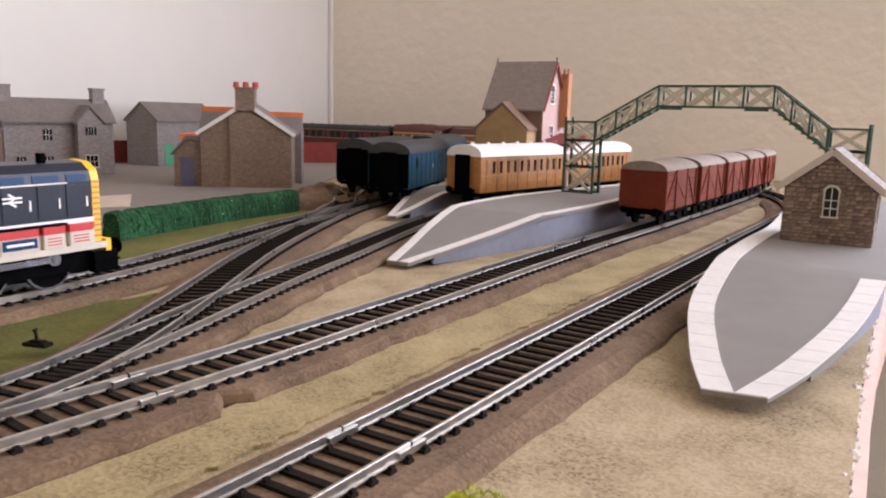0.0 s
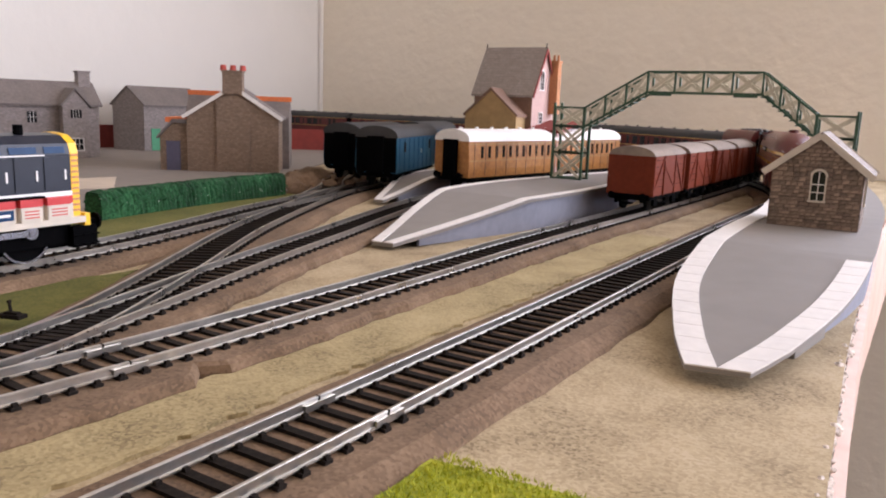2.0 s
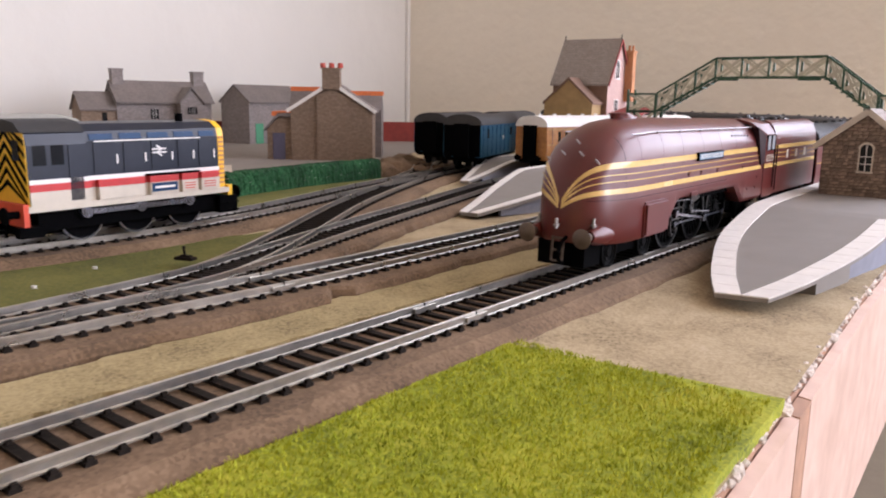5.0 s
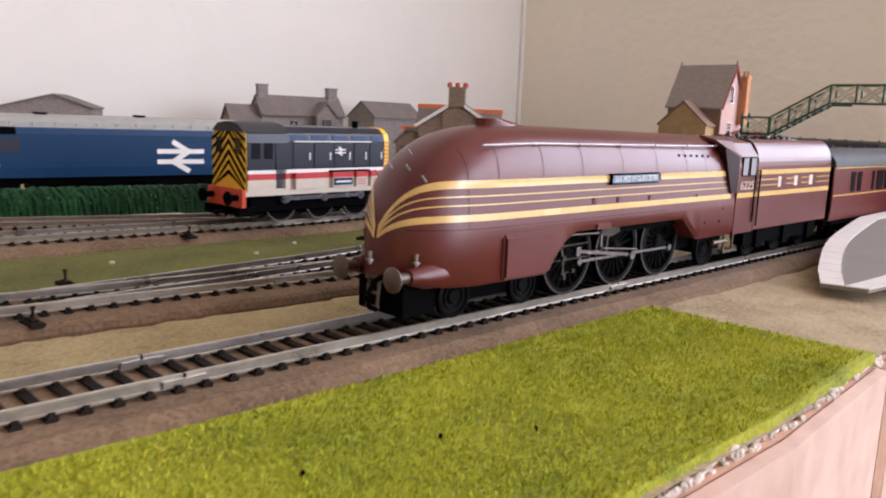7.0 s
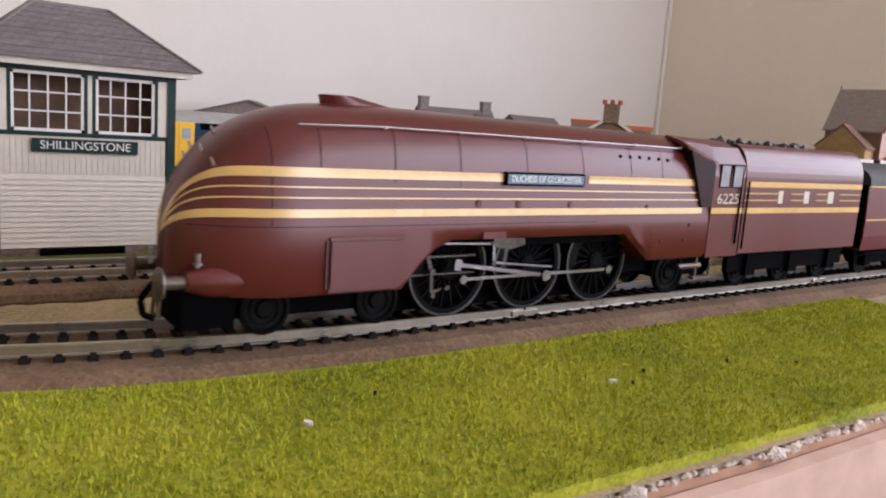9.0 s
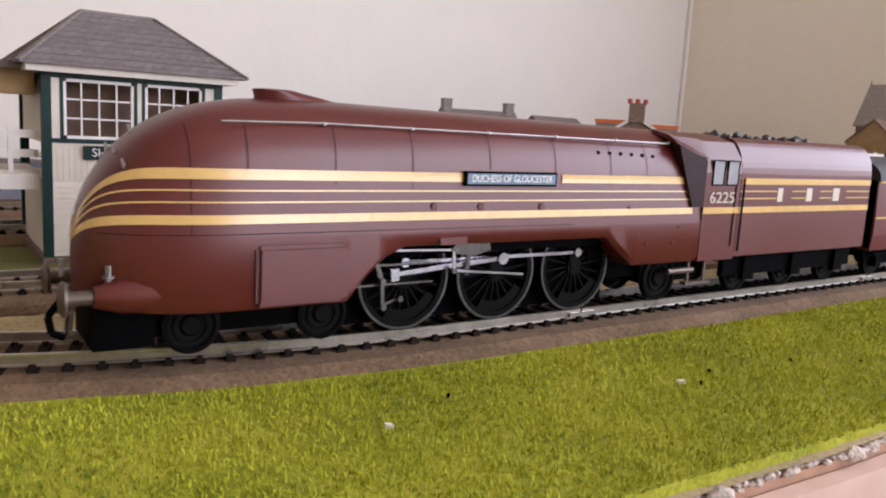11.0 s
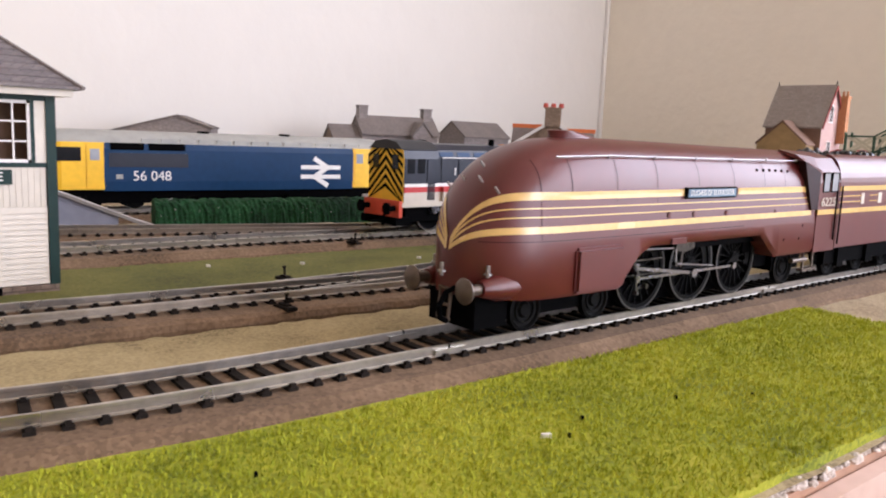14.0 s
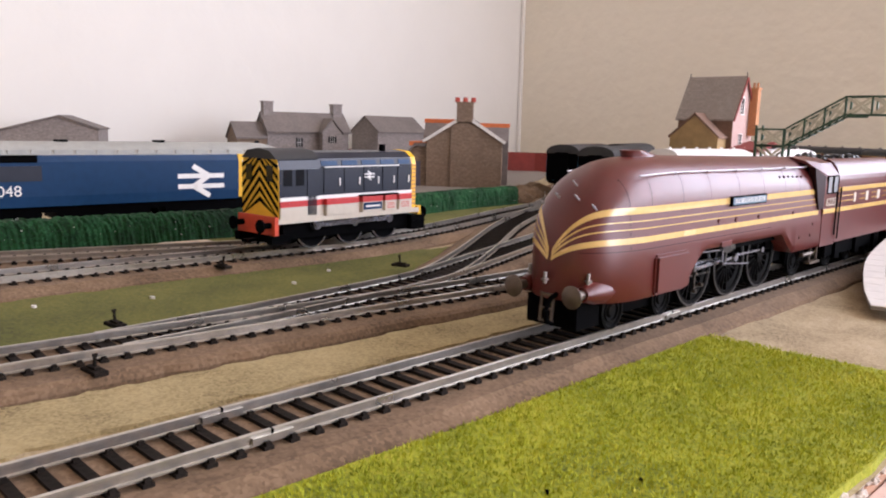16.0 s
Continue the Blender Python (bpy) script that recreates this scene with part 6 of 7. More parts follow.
def hut_stones(h):
    """Rough stones in uneven courses on the gable wall, round the window."""
    rnd = random.Random(17)
    shapes = {}
    z = 0.2
    while z < 43:
        rise = rnd.choice((1.7, 2.0, 2.4))
        room_half = 20.8 if z + rise < 29 else (46 - z - rise) / 17 * 21 - 0.6
        x = -room_half
        while x < room_half - 0.8:
            w = min(rnd.choice((2.2, 2.8, 3.4, 4.2, 5.0)), room_half - x)
            if w < 1.0:
                break
            if not (-4.4 < x + w and x < 6.2 and 12.2 < z + rise and z < 31.0):
                key = (round(w, 1), rise)
                if key not in shapes:
                    bm = bmesh.new()
                    a, b = w / 2 - 0.13, rise / 2 - 0.13
                    loft(bm, [[(-a, 0, -b), (a, 0, -b), (a, 0, b), (-a, 0, b)], [(-a * 0.97, -0.35, -b * 0.9), (a * 0.95, -0.35, -b * 0.95), (a * 0.97, -0.4, b * 0.9), (-a * 0.94, -0.35, b * 0.95)]])
                    shapes[key] = finish(bm, "stone", M_HUTSTONE)
                ob = new("stone", shapes[key])
                ob.parent = h
                ob.matrix_basis = pose((x + w / 2) / 1000, (-21.0 - rnd.uniform(0, 0.12)) / 1000, (z + rise / 2) / 1000, rnd.uniform(-3, 3), rnd.uniform(-1.5, 1.5), rnd.uniform(-2, 2))
            x += w
        z += rise


def platform_hut():
    h = thing("platform_hut", 43.5, 318, 12, 2, "small brown stone platform hut with an arched window", "hut")
    bm = bmesh.new()
    gable(bm, 42, 42, 29, 46)
    part("wall", bm, M_STONE, h, "brown stone walls")
    bm = bmesh.new()
    gable_roof(bm, 42, 42, 29, 46, over=1.8, t=1.4, eave=4)
    part("roof", bm, M_SLATE, h, "pale grey slate roof")
    hut_stones(h)
    for s in (-1, 1):
        bm = bmesh.new()
        for side in (-1, 1):
            beam(bm, (side * 25.2, s * 23.2, 26.4), (0, s * 23.2, 46.4), 0.9, 3.2)
        part("barge_board", bm, M_BEIGE, h, "pale beige barge board")
    wall_window(h, 1, -21.1, 14, 6, 12, (0, -1), M_BEIGE, (2, 3), True)
    wall_window(h, 21.1, 0, 12, 7, 12, (1, 0), M_BEIGE, (2, 3))
    return h


platform_hut()


def footbridge():
    f = thing("footbridge", 0, 448, 12, 0, "green and cream lattice footbridge spanning the tracks", "footbridge")
    ZT = 84.5

    def lattice(a, b, hgt, bays, tag):
        """A truss side panel from a to b along x, hgt high, in the plane y."""
        for k in range(bays):
            u0, u1 = k / bays, (k + 1) / bays
            p0, p1 = Vector(a).lerp(Vector(b), u0), Vector(a).lerp(Vector(b), u1)
            bm = bmesh.new()
            beam(bm, p0, p1 + Vector((0, 0, hgt)), 0.8, 2.2)
            beam(bm, p0 + Vector((0, 0.5, hgt)), p1 + Vector((0, 0.5, 0)), 0.8, 2.2)
            part("lattice_brace", bm, M_CREAM, f, "cream lattice brace")
            bm = bmesh.new()
            beam(bm, p0, p0 + Vector((0, 0, hgt)), 1.4, 1.9)
            part("post", bm, M_GREEN, f, "green upright")
        bm = bmesh.new()
        beam(bm, Vector(a), Vector(b), 1.4, 1.6)
        part("bottom_chord", bm, M_GREEN, f, "green bottom chord")
        bm = bmesh.new()
        beam(bm, Vector(a) + Vector((0, 0, hgt)), Vector(b) + Vector((0, 0, hgt)), 1.4, 1.4)
        part("top_chord", bm, M_GREEN, f, "green top chord")
        bm = bmesh.new()
        beam(bm, Vector(b), Vector(b) + Vector((0, 0, hgt)), 1.2, 1.4)
        part("post", bm, M_GREEN, f)
    H = 15.0
    for yy in (0.0, 13.0):
        lattice((-95, yy, ZT - H), (-14, yy, ZT - H), H, 4, "span")
        lattice((-143, yy, 42), (-95, yy, ZT - H), H, 3, "stairs")
        lattice((-14, yy, ZT - H), (22, yy, 42), H, 3, "stairs")
        lattice((-168, yy, 42), (-144, yy, 42), H - 0.5, 1, "landing")
        lattice((22.5, yy, 42), (46, yy, 42), H - 0.5, 1, "landing")
        for x0, x1 in ((-168, -144), (22.5, 46)):
            for z0 in (0.4, 21):
                lattice((x0, yy, z0), (x1, yy, z0), 20.6, 1, "tower")
    for k in range(9):
        for x0, z0, x1, z1 in ((-143, 42, -95, ZT - H), (22, 42, -14, ZT - H)):
            u = (k + 0.5) / 9
            bm = bmesh.new()
            box(bm, x0 + (x1 - x0) * u - 3.2, x0 + (x1 - x0) * u + 3.2, 0.8, 12.2, z0 + (z1 - z0) * u - 0.6, z0 + (z1 - z0) * u + 0.3)
            part("stair_tread", bm, M_GREEN, f)
    bm = bmesh.new()
    box(bm, -95, -14, 0.8, 12.2, ZT - H - 0.8, ZT - H)
    part("walkway", bm, M_CREAM, f, "pale walkway deck")
    for x0, x1 in ((-168, -144), (22.5, 46)):
        bm = bmesh.new()
        box(bm, x0, x1, 0.8, 12.2, 41.2, 42)
        part("landing_deck", bm, M_CREAM, f)
        for x in (x0 - 0.6, x1 + 0.6):
            for yy in (-0.2, 13.2):
                bm = bmesh.new()
                beam(bm, (x, yy, 0), (x, yy, 42 + H + (3 if x > 40 or x < -160 else 0)), 1.6, 1.8)
                part("tower_post", bm, M_GREEN, f, "green tower post")
    for x in (-85, -25):
        bm = bmesh.new()
        box(bm, x - 8, x + 8, -0.9, 0.6, ZT - H - 2.4, ZT - H - 0.6)
        part("bracket", bm, M_GREEN, f)
    return f


footbridge()


def pink_house():
    h = thing("brick_house", -252, 536, GZ, 3, "tall pink and brown card house with a steep grey slate roof", "house")
    # ridge along local x
    W, E, R, L = 25, 89, 128, 29
    bm = bmesh.new()
    prism(bm, [(-W, 0), (W, 0), (W, E), (0, R), (-W, E)], -L, L, lambda u, v, z: (z, u, v))
    part("wall", bm, M_BROWN, h, "brown brick lower walls")
    bm = bmesh.new()
    prism(bm, [(-W - 0.2, 40), (W + 0.2, 40), (W + 0.2, E), (0, R + 0.3), (-W - 0.2, E)], L + 0.1, L + 0.8, lambda u, v, z: (z, u, v))
    part("gable_wall", bm, M_PINK, h, "pink brick gable wall")
    bm = bmesh.new()
    k = (R - E) / W
    prism(bm, [(-W - 3, E - 3 * k), (0, R), (W + 3, E - 3 * k), (W + 3, E + 2 - 3 * k), (0, R + 2.4), (-W - 3, E + 2 - 3 * k)], -L - 2, L + 2.5, lambda u, v, z: (z, u, v))
    part("roof", bm, M_SLATE, h, "grey slate roof")
    bm = bmesh.new()
    for s in (-1, 1):
        beam(bm, (L + 2.9, s * (W + 3), E - 3 * k), (L + 2.9, 0, R + 0.6), 0.8, 2.4)
    part("barge_board", bm, M_FENCE, h, "maroon barge boards")
    for x in (-L - 1, L + 1.5):
        bm = bmesh.new()
        tube(bm, (x, 0, R + 1), (x, 0, R + 6), 0.5, 6)
        part("finial", bm, M_BLACK, h)
    chimney(h, L + 5, 17, 70, 119, 8, M_CHIM, 2, M_CHIM)
    wall_window(h, L + 0.8, -5, 92, 8, 13, (1, 0), M_WHITE, (2, 4), True)
    wall_window(h, L + 0.8, -5, 58, 8, 13, (1, 0), M_WHITE, (2, 4))
    # gabled extension in ochre card
    bm = bmesh.new()
    prism(bm, [(-27, 0), (24, 0), (24, 68), (-1.5, 90), (-27, 68)], -46, -W + 4, lambda u, v, z: (u, z, v))
    wing = part("front_wing", bm, M_OCHRE, h, "plain ochre gabled wing")
    bm = bmesh.new()
    prism(bm, [(-28.5, 66.4), (-1.5, 89.6), (25.5, 66.4), (25.5, 68.4), (-1.5, 92.2), (-28.5, 68.4)], -47, -W + 4, lambda u, v, z: (u, z, v))
    part("wing_roof", bm, M_BROWN, wing, "brown wing roof edge")
    bm = bmesh.new()
    box(bm, L + 1, L + 30, -34, 18, 0, 56)
    le = part("lean_to", bm, M_PINK, h, "pink lean-to")
    bm = bmesh.new()
    prism(bm, [(-37, 54), (20, 62), (20, 64.5), (-37, 56.5)], L + 0.9, L + 33, lambda u, v, z: (z, u, v))
    part("lean_to_roof", bm, M_FENCE, le, "maroon lean-to roof")
    return h


pink_house()


def stone_cottage():
    h = thing("stone_cottage", -538, 458, GZ, 40, "brown stone cottage with orange ridge tiles and a chimney", "house")
    bm = bmesh.new()
    gable(bm, 90, 96, 56, 84)
    part("wall", bm, M_STONEB, h, "brown stone walls")
    bm = bmesh.new()
    gable_roof(bm, 90, 96, 56, 84, over=2, t=1.6, eave=4)
    part("roof", bm, M_SLATED, h, "dark slate roof")
    bm = bmesh.new()
    for s in (-1, 1):
        beam(bm, (s * 49, -50.2, 54), (0, -50.2, 85.4), 1.0, 3.6)
    part("barge_board", bm, M_WHITE, h, "white barge boards")
    bm = bmesh.new()
    prism(bm, [(-16, 0), (17, 0), (17, 70), (0, 78), (-16, 72)], -50.0, -48.2, lambda u, v, z: (u, z, v))
    part("chimney_breast", bm, M_STONEB, h, "projecting stone chimney breast")
    chimney(h, 0, -42, 78, 101, 19, M_STONEB, 3)
    # side wing with orange ridge, and a porch with a blue door
    for x, d, rid, yy in ((-36, 60, 80, 20), (40, 44, 76, 26)):
        bm = bmesh.new()
        prism(bm, [(-22 + yy, 0), (22 + yy, 0), (22 + yy, rid - 20), (yy, rid), (-22 + yy, rid - 20)], min(0, x * 1.5), max(0, x * 1.3), lambda u, v, z: (z, u, v))
        w = part("side_wing", bm, M_SLATED, h, "slate-covered side wing")
        bm = bmesh.new()
        box(bm, min(0, x * 1.53), max(0, x * 1.33), yy - 4, yy + 4, rid - 3.6, rid + 1.4)
        part("ridge_tile", bm, M_ORANGE, w, "orange ridge tiles")
    bm = bmesh.new()
    prism(bm, [(-46, 0), (-72, 0), (-72, 34), (-59, 48), (-46, 48)], -44, 0, lambda u, v, z: (u, z, v))
    p = part("porch", bm, M_STONEB, h, "small stone porch")
    bm = bmesh.new()
    prism(bm, [(-45.5, 47.5), (-59, 48.5), (-75, 32), (-75, 34), (-59, 52), (-45.5, 52)], -47, 2, lambda u, v, z: (u, z, v))
    part("porch_roof", bm, M_SLATED, p, "slate porch roof")
    bm = bmesh.new()
    box(bm, -66, -45.6, -46.5, 1, 48.5, 53.5)
    part("ridge_tile", bm, M_ORANGE, p, "orange ridge tiles")
    door(p, -59, -44.2, 0, 12, 30, (0, -1), M_BDOOR, "slate-blue door")
    return h


stone_cottage()


def barn():
    h = thing("stone_barn", -838, 590, GZ, 98, "grey stone barn with a dark roof and green door", "barn")
    bm = bmesh.new()
    prism(bm, [(-28, 0), (28, 0), (28, 62), (0, 84), (-28, 62)], -58, 58, lambda u, v, z: (z, u, v))
    part("wall", bm, M_STONEG, h, "grey stone walls")
    bm = bmesh.new()
    k = 22 / 28
    prism(bm, [(-31, 62 - 3 * k), (0, 84), (31, 62 - 3 * k), (31, 64 - 3 * k), (0, 86.4), (-31, 64 - 3 * k)], -60, 60, lambda u, v, z: (z, u, v))
    part("roof", bm, M_SLATED, h, "dark slate roof")
    door(h, -38, -28.2, 0, 14, 30, (0, -1), M_GDOOR, "green door")
    return h


barn()


def farmhouse():
    h = thing("stone_house", -775, 374, GZ, 76, "grey stone two-storey house with two chimneys and gabled porch", "house")
    bm = bmesh.new()
    prism(bm, [(-26, 0), (26, 0), (26, 62), (0, 84), (-26, 62)], -56, 60, lambda u, v, z: (z, u, v))
    part("wall", bm, M_STONEG, h, "grey stone walls")
    bm = bmesh.new()
    k = 22 / 26
    prism(bm, [(-30, 62 - 4 * k), (0, 84), (30, 62 - 4 * k), (30, 64 - 4 * k), (0, 86.4), (-30, 64 - 4 * k)], -58, 63, lambda u, v, z: (z, u, v))
    part("roof", bm, M_SLATED, h, "dark slate roof")
    chimney(h, -48, 0, 70, 100, 13, M_STONEG, 0)
    chimney(h, 52, 0, 70, 99, 13, M_STONEG, 0)
    bm = bmesh.new()
    prism(bm, [(16, 0), (44, 0), (44, 60), (30, 76), (16, 60)], -40, 0, lambda u, v, z: (u, z, v))
    g = part("front_gable", bm, M_STONEG, h, "projecting gabled bay")
    bm = bmesh.new()
    prism(bm, [(13.5, 58), (30, 77), (46.5, 58), (46.5, 60), (30, 79.4), (13.5, 60)], -42, 0, lambda u, v, z: (u, z, v))
    part("bay_roof", bm, M_SLATED, g, "slate bay roof")
    wall_window(g, 30, -40, 46, 12, 9, (0, -1), M_STONEG, (4, 1))
    wall_window(g, 30, -40, 10, 13, 13, (0, -1), M_WHITE, (3, 2))
    for x, z in ((-12, 40), (-12, 10), (-40, 10)):
        wall_window(h, x, -26, z, 10, 12, (0, -1), M_STONEG, (3, 2))
    bm = bmesh.new()
    prism(bm, [(-24, 0), (22, 0), (22, 52), (0, 70), (-24, 52)], -96, -56, lambda u, v, z: (z, u, v))
    w = part("end_wing", bm, M_STONEB, h, "lower brown stone wing")
    bm = bmesh.new()
    prism(bm, [(-27, 50), (0, 70), (25, 50), (25, 52), (0, 72.4), (-27, 52)], -98, -56, lambda u, v, z: (z, u, v))
    part("wing_roof", bm, M_SLATED, w, "slate wing roof")
    wall_window(w, -70, -24, 38, 4, 9, (0, -1), M_BLACK, (1, 1))
    return h


farmhouse()


def shed():
    h = thing("low_shed", -838, 66, GZ, 60, "plain grey shed with a sloping roof behind the diesel", "shed")
    bm = bmesh.new()
    prism(bm, [(-60, 0), (60, 0), (60, 58), (20, 72), (-60, 50)], -40, 30, lambda u, v, z: (u, z, v))
    part("wall", bm, M_STONEG, h, "grey card walls")
    bm = bmesh.new()
    prism(bm, [(-63, 49.6), (20, 72.2), (62, 58.4), (62, 60.2), (20, 74.4), (-63, 51.4)], -42, 32, lambda u, v, z: (u, z, v))
    part("roof", bm, M_SLATED, h, "dark card roof")
    return h


shed()


def boundary_wall(pts, z1, label):
    bm = bmesh.new()
    for a, b in zip(pts, pts[1:]):
        beam(bm, (*a, (GZ + z1) / 2), (*b, (GZ + z1) / 2), 4, z1 - GZ)
    w = solid("boundary_wall", bm, M_FENCE, label, "wall", group="red card walls")
    return w


boundary_wall([(-905, 470), (-880, 560), (-800, 700), (-700, 800), (-560, 850)], 24, "low dark red card wall at the back of the yard")


# ---- signal box ----
def signal_box():
    s = thing("signal_box", -150, -258, GZ, 0, "cream boarded signal box with a hipped slate roof", "signal box")
    Y0, Y1, X0, X1 = -31.5, 31.5, -62, 0
    bm = bmesh.new()
    box(bm, X0, X1 - 0.6, Y0 + 0.5, Y1 - 0.5, 3, 31.5)
    part("wall", bm, M_SBCREAM, s, "cream lower wall")
    bm = bmesh.new()
    box(bm, X0 - 1, X1 + 1, Y0 - 1, Y1 + 1, 0, 3.6)
    part("plinth", bm, M_STONE, s, "brown stone plinth")
    for k in range(14):
        z = 4.0 + 1.95 * k
        bm = bmesh.new()
        prism(bm, [(-0.7, z), (0.55, z), (0.1, z + 1.95), (-0.7, z + 1.95)], Y0 + 2.2, Y1 - 2.2, lambda u, v, w: (u, w, v))
        part("weatherboard", bm, M_SBCREAM, s)
        bm = bmesh.new()
        prism(bm, [(-0.7, z), (0.55, z), (0.1, z + 1.95), (-0.7, z + 1.95)], X0 + 2.2, X1 - 2.2, lambda u, v, w: (w, Y1 + u, v))
        part("weatherboard", bm, M_SBCREAM, s)
    n = 30
    for k in range(n):
        y0 = Y0 + 2.2 + (Y1 - Y0 - 4.4) * k / n
        bm = bmesh.new()
        box(bm, -0.6, 0.2, y0 + 0.12, y0 + (Y1 - Y0 - 4.4) / n - 0.12, 31.4, 45.4)
        part("upright_board", bm, M_SBCREAM, s)
    bm = bmesh.new()
    box(bm, -1.2, 0.0, Y0 + 2.2, Y1 - 2.2, 31.2, 45.4)
    box(bm, X0, -1.2, Y1 - 1.4, Y1 - 0.2, 31.2, 45.4)
    part("upper_wall", bm, M_SBCREAM, s, "cream upper boarding")
    for x, y in ((-0.6, Y0 + 1), (-0.6, Y1 - 0.2), (X0 + 1, Y1 - 0.2), (X0 + 1, Y0 + 1)):
        bm = bmesh.new()
        box(bm, x - 1.6, x + 1.4, y - 1.6, y + 1.6, 3.6, 70.5)
        part("corner_post", bm, M_SBGREEN, s, "dark green corner post")
    # cabin with glazed sashes
    bm = bmesh.new()
    box(bm, X0 + 2, X1 - 14, Y0 + 2, Y1 - 2, 46, 70)
    part("interior", bm, M_SBINNER, s, "dim brown interior")
    for z0, z1 in ((45.4, 47.0), (68.4, 70.2)):
        bm = bmesh.new()
        box(bm, -1.4, 0.5, Y0 + 2, Y1 - 1.4, z0, z1)
        part("window_rail", bm, M_SBGREEN, s, "dark green window rail")
    for y in (Y0 + 6, Y1 - 6, Y0 + 34.2, Y0 + 31.4):
        bm = bmesh.new()
        box(bm, -1.4, 0.45, y - 0.6, y + 0.6, 46.9, 68.5)
        part("window_post", bm, M_SBGREEN, s, "dark green window post")
    for y0, y1 in ((Y0 + 2, Y0 + 5.4), (Y0 + 32, Y0 + 33.6), (Y1 - 5.4, Y1 - 1.8)):
        bm = bmesh.new()
        box(bm, -1.4, 0.3, y0, y1, 47, 68.4)
        part("window_post", bm, M_SBCREAM, s, "cream post beside the windows")
    for y0, y1 in ((Y0 + 6.6, Y0 + 30.8), (Y0 + 34.8, Y1 - 6.6)):
        bm = bmesh.new()
        for a in ((y0, y0 + 1, 47, 68.4), (y1 - 1, y1, 47, 68.4), (y0, y1, 47, 48.1), (y0, y1, 67.3, 68.4)):
            box(bm, -0.9, 0.2, *a)
        sash = part("window_sash", bm, M_WHITE, s, "white window sash")
        bm = bmesh.new()
        for k in range(1, 4):
            y = y0 + (y1 - y0) * k / 4
            box(bm, -0.7, 0.0, y - 0.28, y + 0.28, 48, 67.4)
        for k in range(1, 3):
            z = 47.5 + 20.5 * k / 3
            box(bm, -0.7, 0.0, y0 + 1, y1 - 1, z - 0.28, z + 0.28)
        part("glazing_bar", bm, M_WHITE, sash)
    for y0, y1 in ((X0 + 6, X0 + 30), (X0 + 33, X1 - 5)):
        bm = bmesh.new()
        box(bm, y0, y1, Y1 - 1.2, Y1 - 0.4, 47, 68.4)
        part("side_window", bm, M_SBINNER, s)
    for b in ((Y1 - 1.4, Y1 - 0.5, 68.4), (Y0 + 0.5, Y0 + 1.4, 45)):
        bm = bmesh.new()
        box(bm, X0, X1 - 1, b[0], b[1], b[2], 70.2)
        part("side_wall", bm, M_SBCREAM, s, "cream side wall")
    bm = bmesh.new()
    box(bm, X0 - 6, X1 + 6, Y0 - 6, Y1 + 6, 70.2, 73.0)
    part("eaves_board", bm, M_SBCREAM, s, "cream eaves board")
    # hipped roof laid in slate courses
    ex0, ex1, ey0, ey1 = X0 - 8, X1 + 8, Y0 - 8.5, Y1 + 9.0
    rx, ry0, ry1, rz = (X0 + X1) / 2, -13.0, 14.5, 95.5
    N = 13
    for k in range(N):
        a, b = k / N, (k + 1) / N + 0.015
        def ring(u, lift):
            z = 72.6 + (rz - 72.6) * u + lift
            return [(ex0 + (rx - ex0) * u, ey0 + (ry0 - ey0) * u, z), (ex1 + (rx - ex1) * u, ey0 + (ry0 - ey0) * u, z), (ex1 + (rx - ex1) * u, ey1 + (ry1 - ey1) * u, z), (ex0 + (rx - ex0) * u, ey1 + (ry1 - ey1) * u, z)]
        bm = bmesh.new()
        loft(bm, [ring(a, 0.0), ring(a, 0.75), ring(min(1, b), 0.15)], cap=True)
        part("slate_course", bm, M_SBSLATE, s, "course of grey slates")
    for y0, y1 in (((ex1, ey1, 73.2), (rx, ry1, rz + 0.4)), ((ex1, ey0, 73.2), (rx, ry0, rz + 0.4)), ((ex0, ey1, 73.2), (rx, ry1, rz + 0.4)), ((ex0, ey0, 73.2), (rx, ry0, rz + 0.4)), ((rx, ry0, rz + 0.4), (rx, ry1, rz + 0.4))):
        bm = bmesh.new()
        beam(bm, y0, y1, 1.6, 1.0)
        part("hip_tile", bm, M_SLATED, s, "dark hip tiles")
    # name board
    bm = bmesh.new()
    box(bm, 0.2, 1.2, -18.5, 18.5, 39.6, 44.6)
    b = part("name_board", bm, M_SBGREEN, s, "dark name board")
    writing("board_letters", "SHILLINGSTONE", 4.3, 0.1, M_WHITE, b, pose(1.3, 0, 42.1, 90, 0, 90), squeeze=1.0, label="white lettering")
    bm = bmesh.new()
    box(bm, 0.6, 1.6, -16, 14, -0.4, 3.8)
    part("floor_slot", bm, M_BLACK, s, "black opening at the foot of the wall")
    # porch and stair landing at the far end
    bm = bmesh.new()
    box(bm, -40, -6, Y0 - 20, Y0 - 0.5, 33.5, 35.0)
    part("landing", bm, M_SBCREAM, s, "landing boards")
    bm = bmesh.new()
    for z in (41, 48):
        box(bm, -6.6, -5.4, Y0 - 20, Y0 - 1, z - 1.4, z + 1.4)
    for y in (Y0 - 19, Y0 - 10):
        box(bm, -6.8, -5.2, y - 0.8, y + 0.8, 34, 50)
    box(bm, -7, -5, Y0 - 20, Y0 - 1, 28, 33.5)
    part("landing_rail", bm, M_WHITE, s, "white landing railing")
    bm = bmesh.new()
    for y in (Y0 - 19,):
        for x in (-38, -7):
            beam(bm, (x, y, 0), (x, y, 33.5), 2, 2)
        beam(bm, (-7, y, 24), (-7, Y0 - 8, 33), 1.6, 1.6)
    part("landing_post", bm, M_SBGREEN, s, "green landing posts")
    bm = bmesh.new()
    box(bm, -44, -4, Y0 - 22, Y0 - 1.7, 70.6, 73.2)
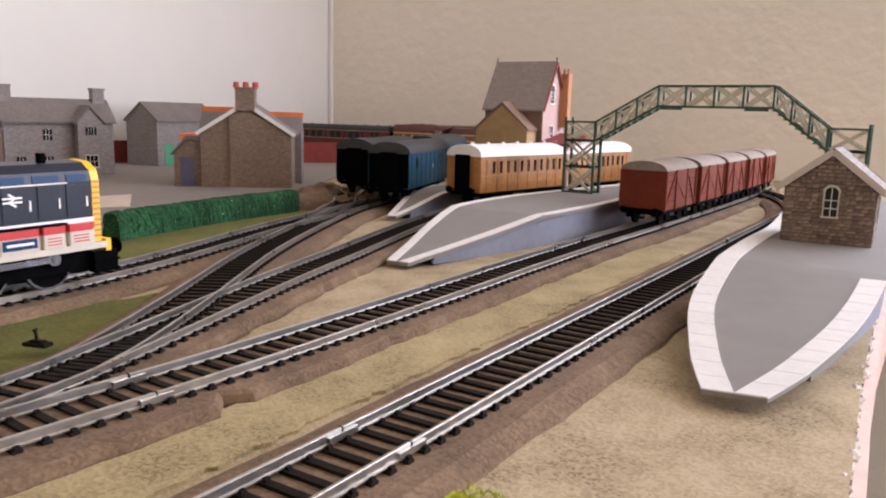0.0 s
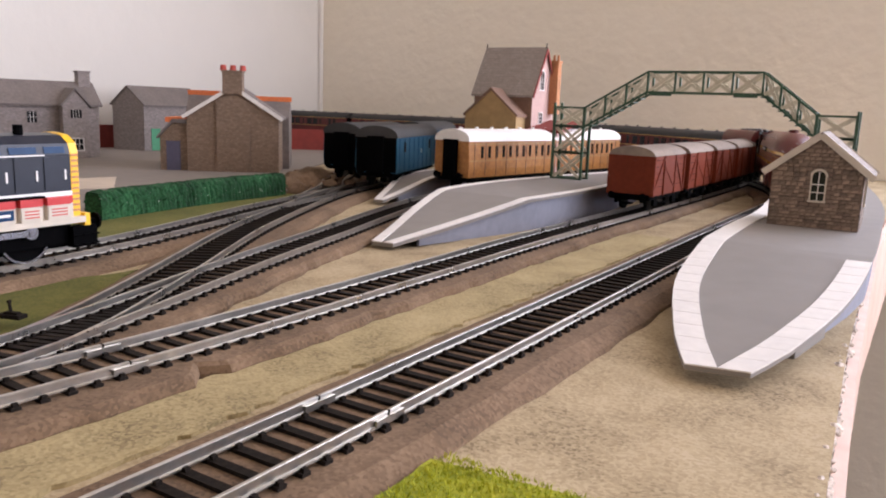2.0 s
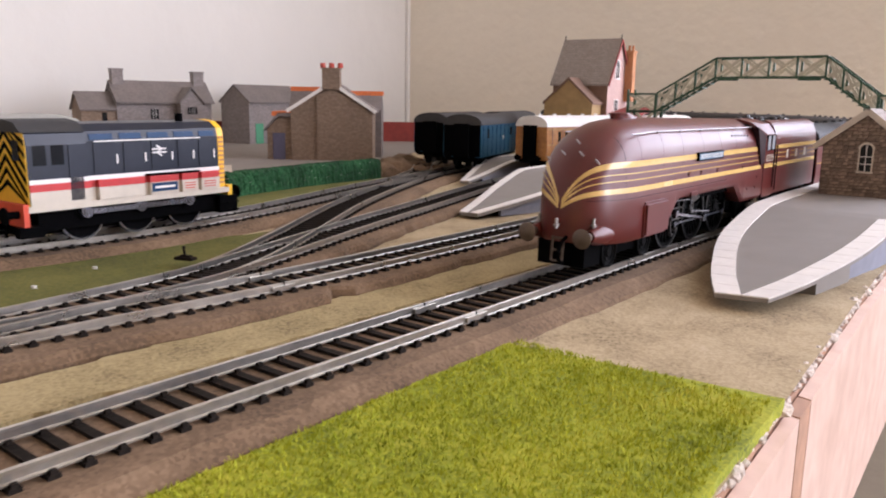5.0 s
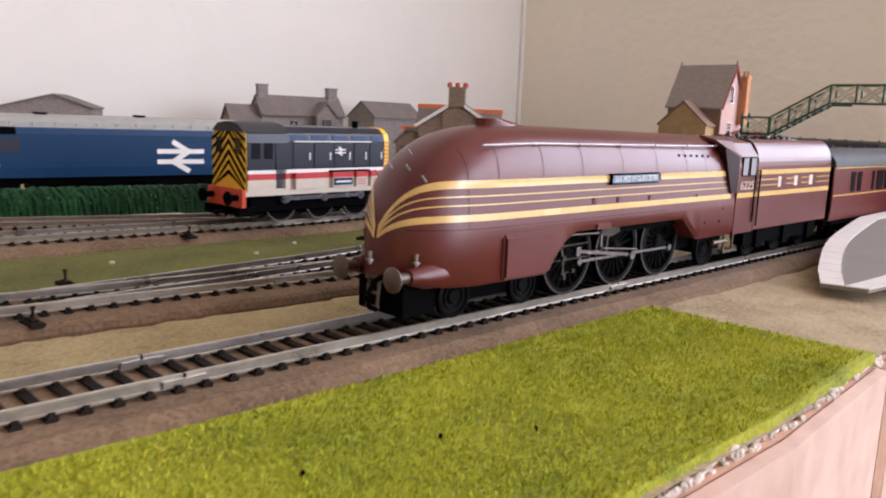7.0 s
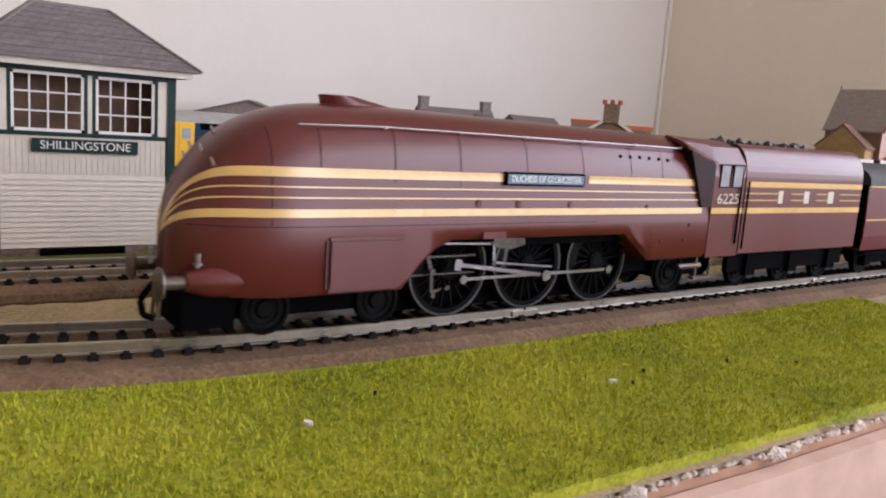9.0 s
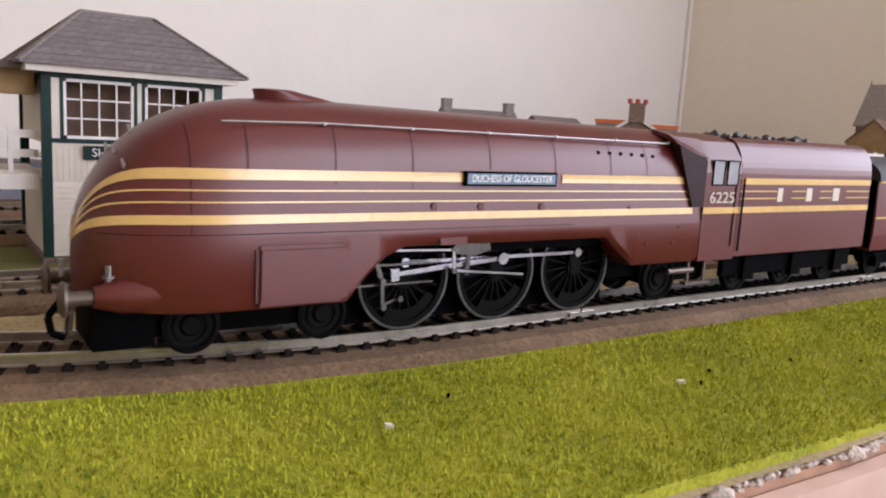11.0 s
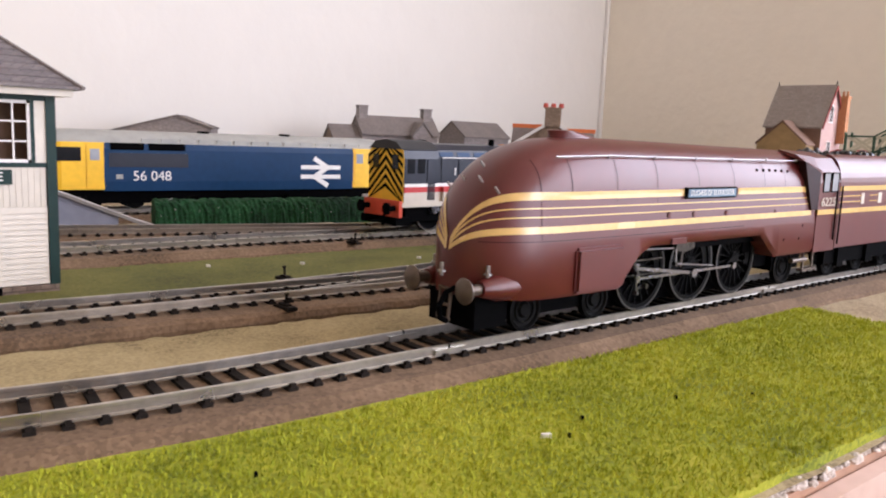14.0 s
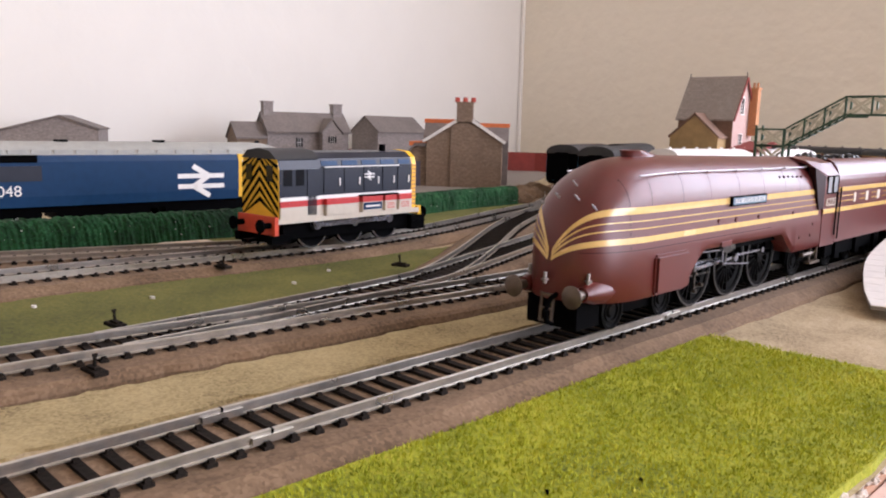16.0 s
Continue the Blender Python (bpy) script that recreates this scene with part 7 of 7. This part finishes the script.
    part("porch_roof", bm, M_SLATED, s, "flat porch roof")
    bm = bmesh.new()
    box(bm, -38, -8, Y0 - 18, Y0 - 1.7, 62, 70.6)
    part("porch_wall", bm, M_OCHRE, s, "ochre porch wall")
    return s


signal_box()


# ---- clutter on the ground ----
def ground_chip(x, y, z, L, w, mat, label, rz):
    bm = bmesh.new()
    rnd = random.Random(int(x * 7 + y))
    prism(bm, [(L * math.cos(a) * rnd.uniform(0.7, 1), w * math.sin(a) * rnd.uniform(0.7, 1)) for a in [math.tau * k / 8 for k in range(8)]], 0, 1.0)
    o = solid("ground_chip", bm, mat, label, "debris", group="loose chips on the grass")
    o.matrix_basis = pose(x / 1000, y / 1000, z / 1000, 0, 0, rz)


for x, y, rz in ((49.5, -182, 60), (42, -258, 20)):
    ground_chip(x, y, GZ + 2.1, 1.3, 0.7, M_WHITE, "small white chip lying on the grass", rz)
for x, y in ((50.5, -138), (52, -178), (33, -238), (60, -120), (47, -168)):
    ground_chip(x, y, GZ + 2.1, 0.5, 0.4, M_BLACK, "tiny dark speck on the grass mat", 10)
for x, y in ((-160, -120), (-150, -60), (-172, -160), (-165, -30)):
    ground_chip(x, y, GZ + 0.95, 1.3, 0.8, M_WHITE, "small white chip lying on the olive grass", 30)
bm = bmesh.new()
box(bm, -18, 18, -7, 7, 0, 2.4)
box(bm, -12, 16, -4, 9, 2.4, 4.0)
ob = solid("timber_boards", bm, M_ROADL, "small pale timber crossing boards beside the track", "timber", bevel=0.3)
ob.matrix_basis = pose(-0.262, -0.055, (GZ + 0.9) / 1000, 0, 0, 82)


# ---- movement ----
# seconds and how far the middle driving axle stands past the first rail joint
RUN = [(0, -1285), (0.6, -1060), (1.2, -838), (1.8, -672), (2.2, -588), (2.6, -514), (3, -443), (3.5, -354), (4, -278),
       (5, -165), (6, -73), (6.5, -35), (7, 4), (8, 87), (8.5, 127),
       (9, 168), (9.7, 197), (10.3, 209), (10.9, 203), (11.5, 185), (12, 165.5), (13, 113), (14, 58), (15, 9), (15.5, -15), (16, -41)]


def run_at(t):
    ts, ss = [r[0] for r in RUN], [r[1] for r in RUN]
    sl = [(ss[min(len(ss) - 1, k + 1)] - ss[max(0, k - 1)]) / (ts[min(len(ts) - 1, k + 1)] - ts[max(0, k - 1)]) for k in range(len(ts))]
    for k in range(len(ts) - 1):
        if t <= ts[k + 1]:
            h = ts[k + 1] - ts[k]
            u = (t - ts[k]) / h
            return ss[k] * (2 * u ** 3 - 3 * u * u + 1) + sl[k] * h * (u ** 3 - 2 * u * u + u) + ss[k + 1] * (3 * u * u - 2 * u ** 3) + sl[k + 1] * h * (u ** 3 - u * u)
    return ss[-1]


def on_track(s, offset, fore, aft):
    a, b = Vector(t1_at(s + offset + fore)[0]), Vector(t1_at(s + offset + aft)[0])
    d = (a - b).normalized()
    m = b + d * (-aft)
    return pose(m.x / 1000, m.y / 1000, 0, 0, 0, math.degrees(math.atan2(-d.x, d.y)))


def motions():
    steps = [k / 10 for k in range(161)]
    for ob, off, fore, aft in TRAIN:
        walk(ob, [(t, on_track(run_at(t), off, fore, aft)) for t in steps])
    # the driving wheels turn, the rods go round with the cranks
    fine = [k / 30 for k in range(91)] + [3 + k / 15 for k in range(1, 196)]
    for key, ob in ENGINE_PARTS.items():
        side = key[1]
        lead = -math.pi / 4 if side < 0 else math.pi / 4
        rows = []
        for t in fine:
            a = -run_at(t) / 13.2 + lead
            cy, cz = -CRANK * math.sin(-a), -CRANK * math.cos(a)
            if key[0] == "wheel":
                m = pose(side * 0.0087, (29.0, 0.0, -29.0)[key[2]] / 1000, 0.0132, math.degrees(a), 0, 0)
            elif key[0] == "coupling":
                m = pose(side * 11.4 / 1000, cy / 1000, (13.2 + cz) / 1000)
            else:
                tilt = math.degrees(math.atan2(15.2 - 13.2 - cz, 33.0))
                m = pose(side * 13.3 / 1000, cy / 1000, (13.2 + cz) / 1000, tilt, 0, 0)
            rows.append((t, m))
        walk(ob, rows)


motions()
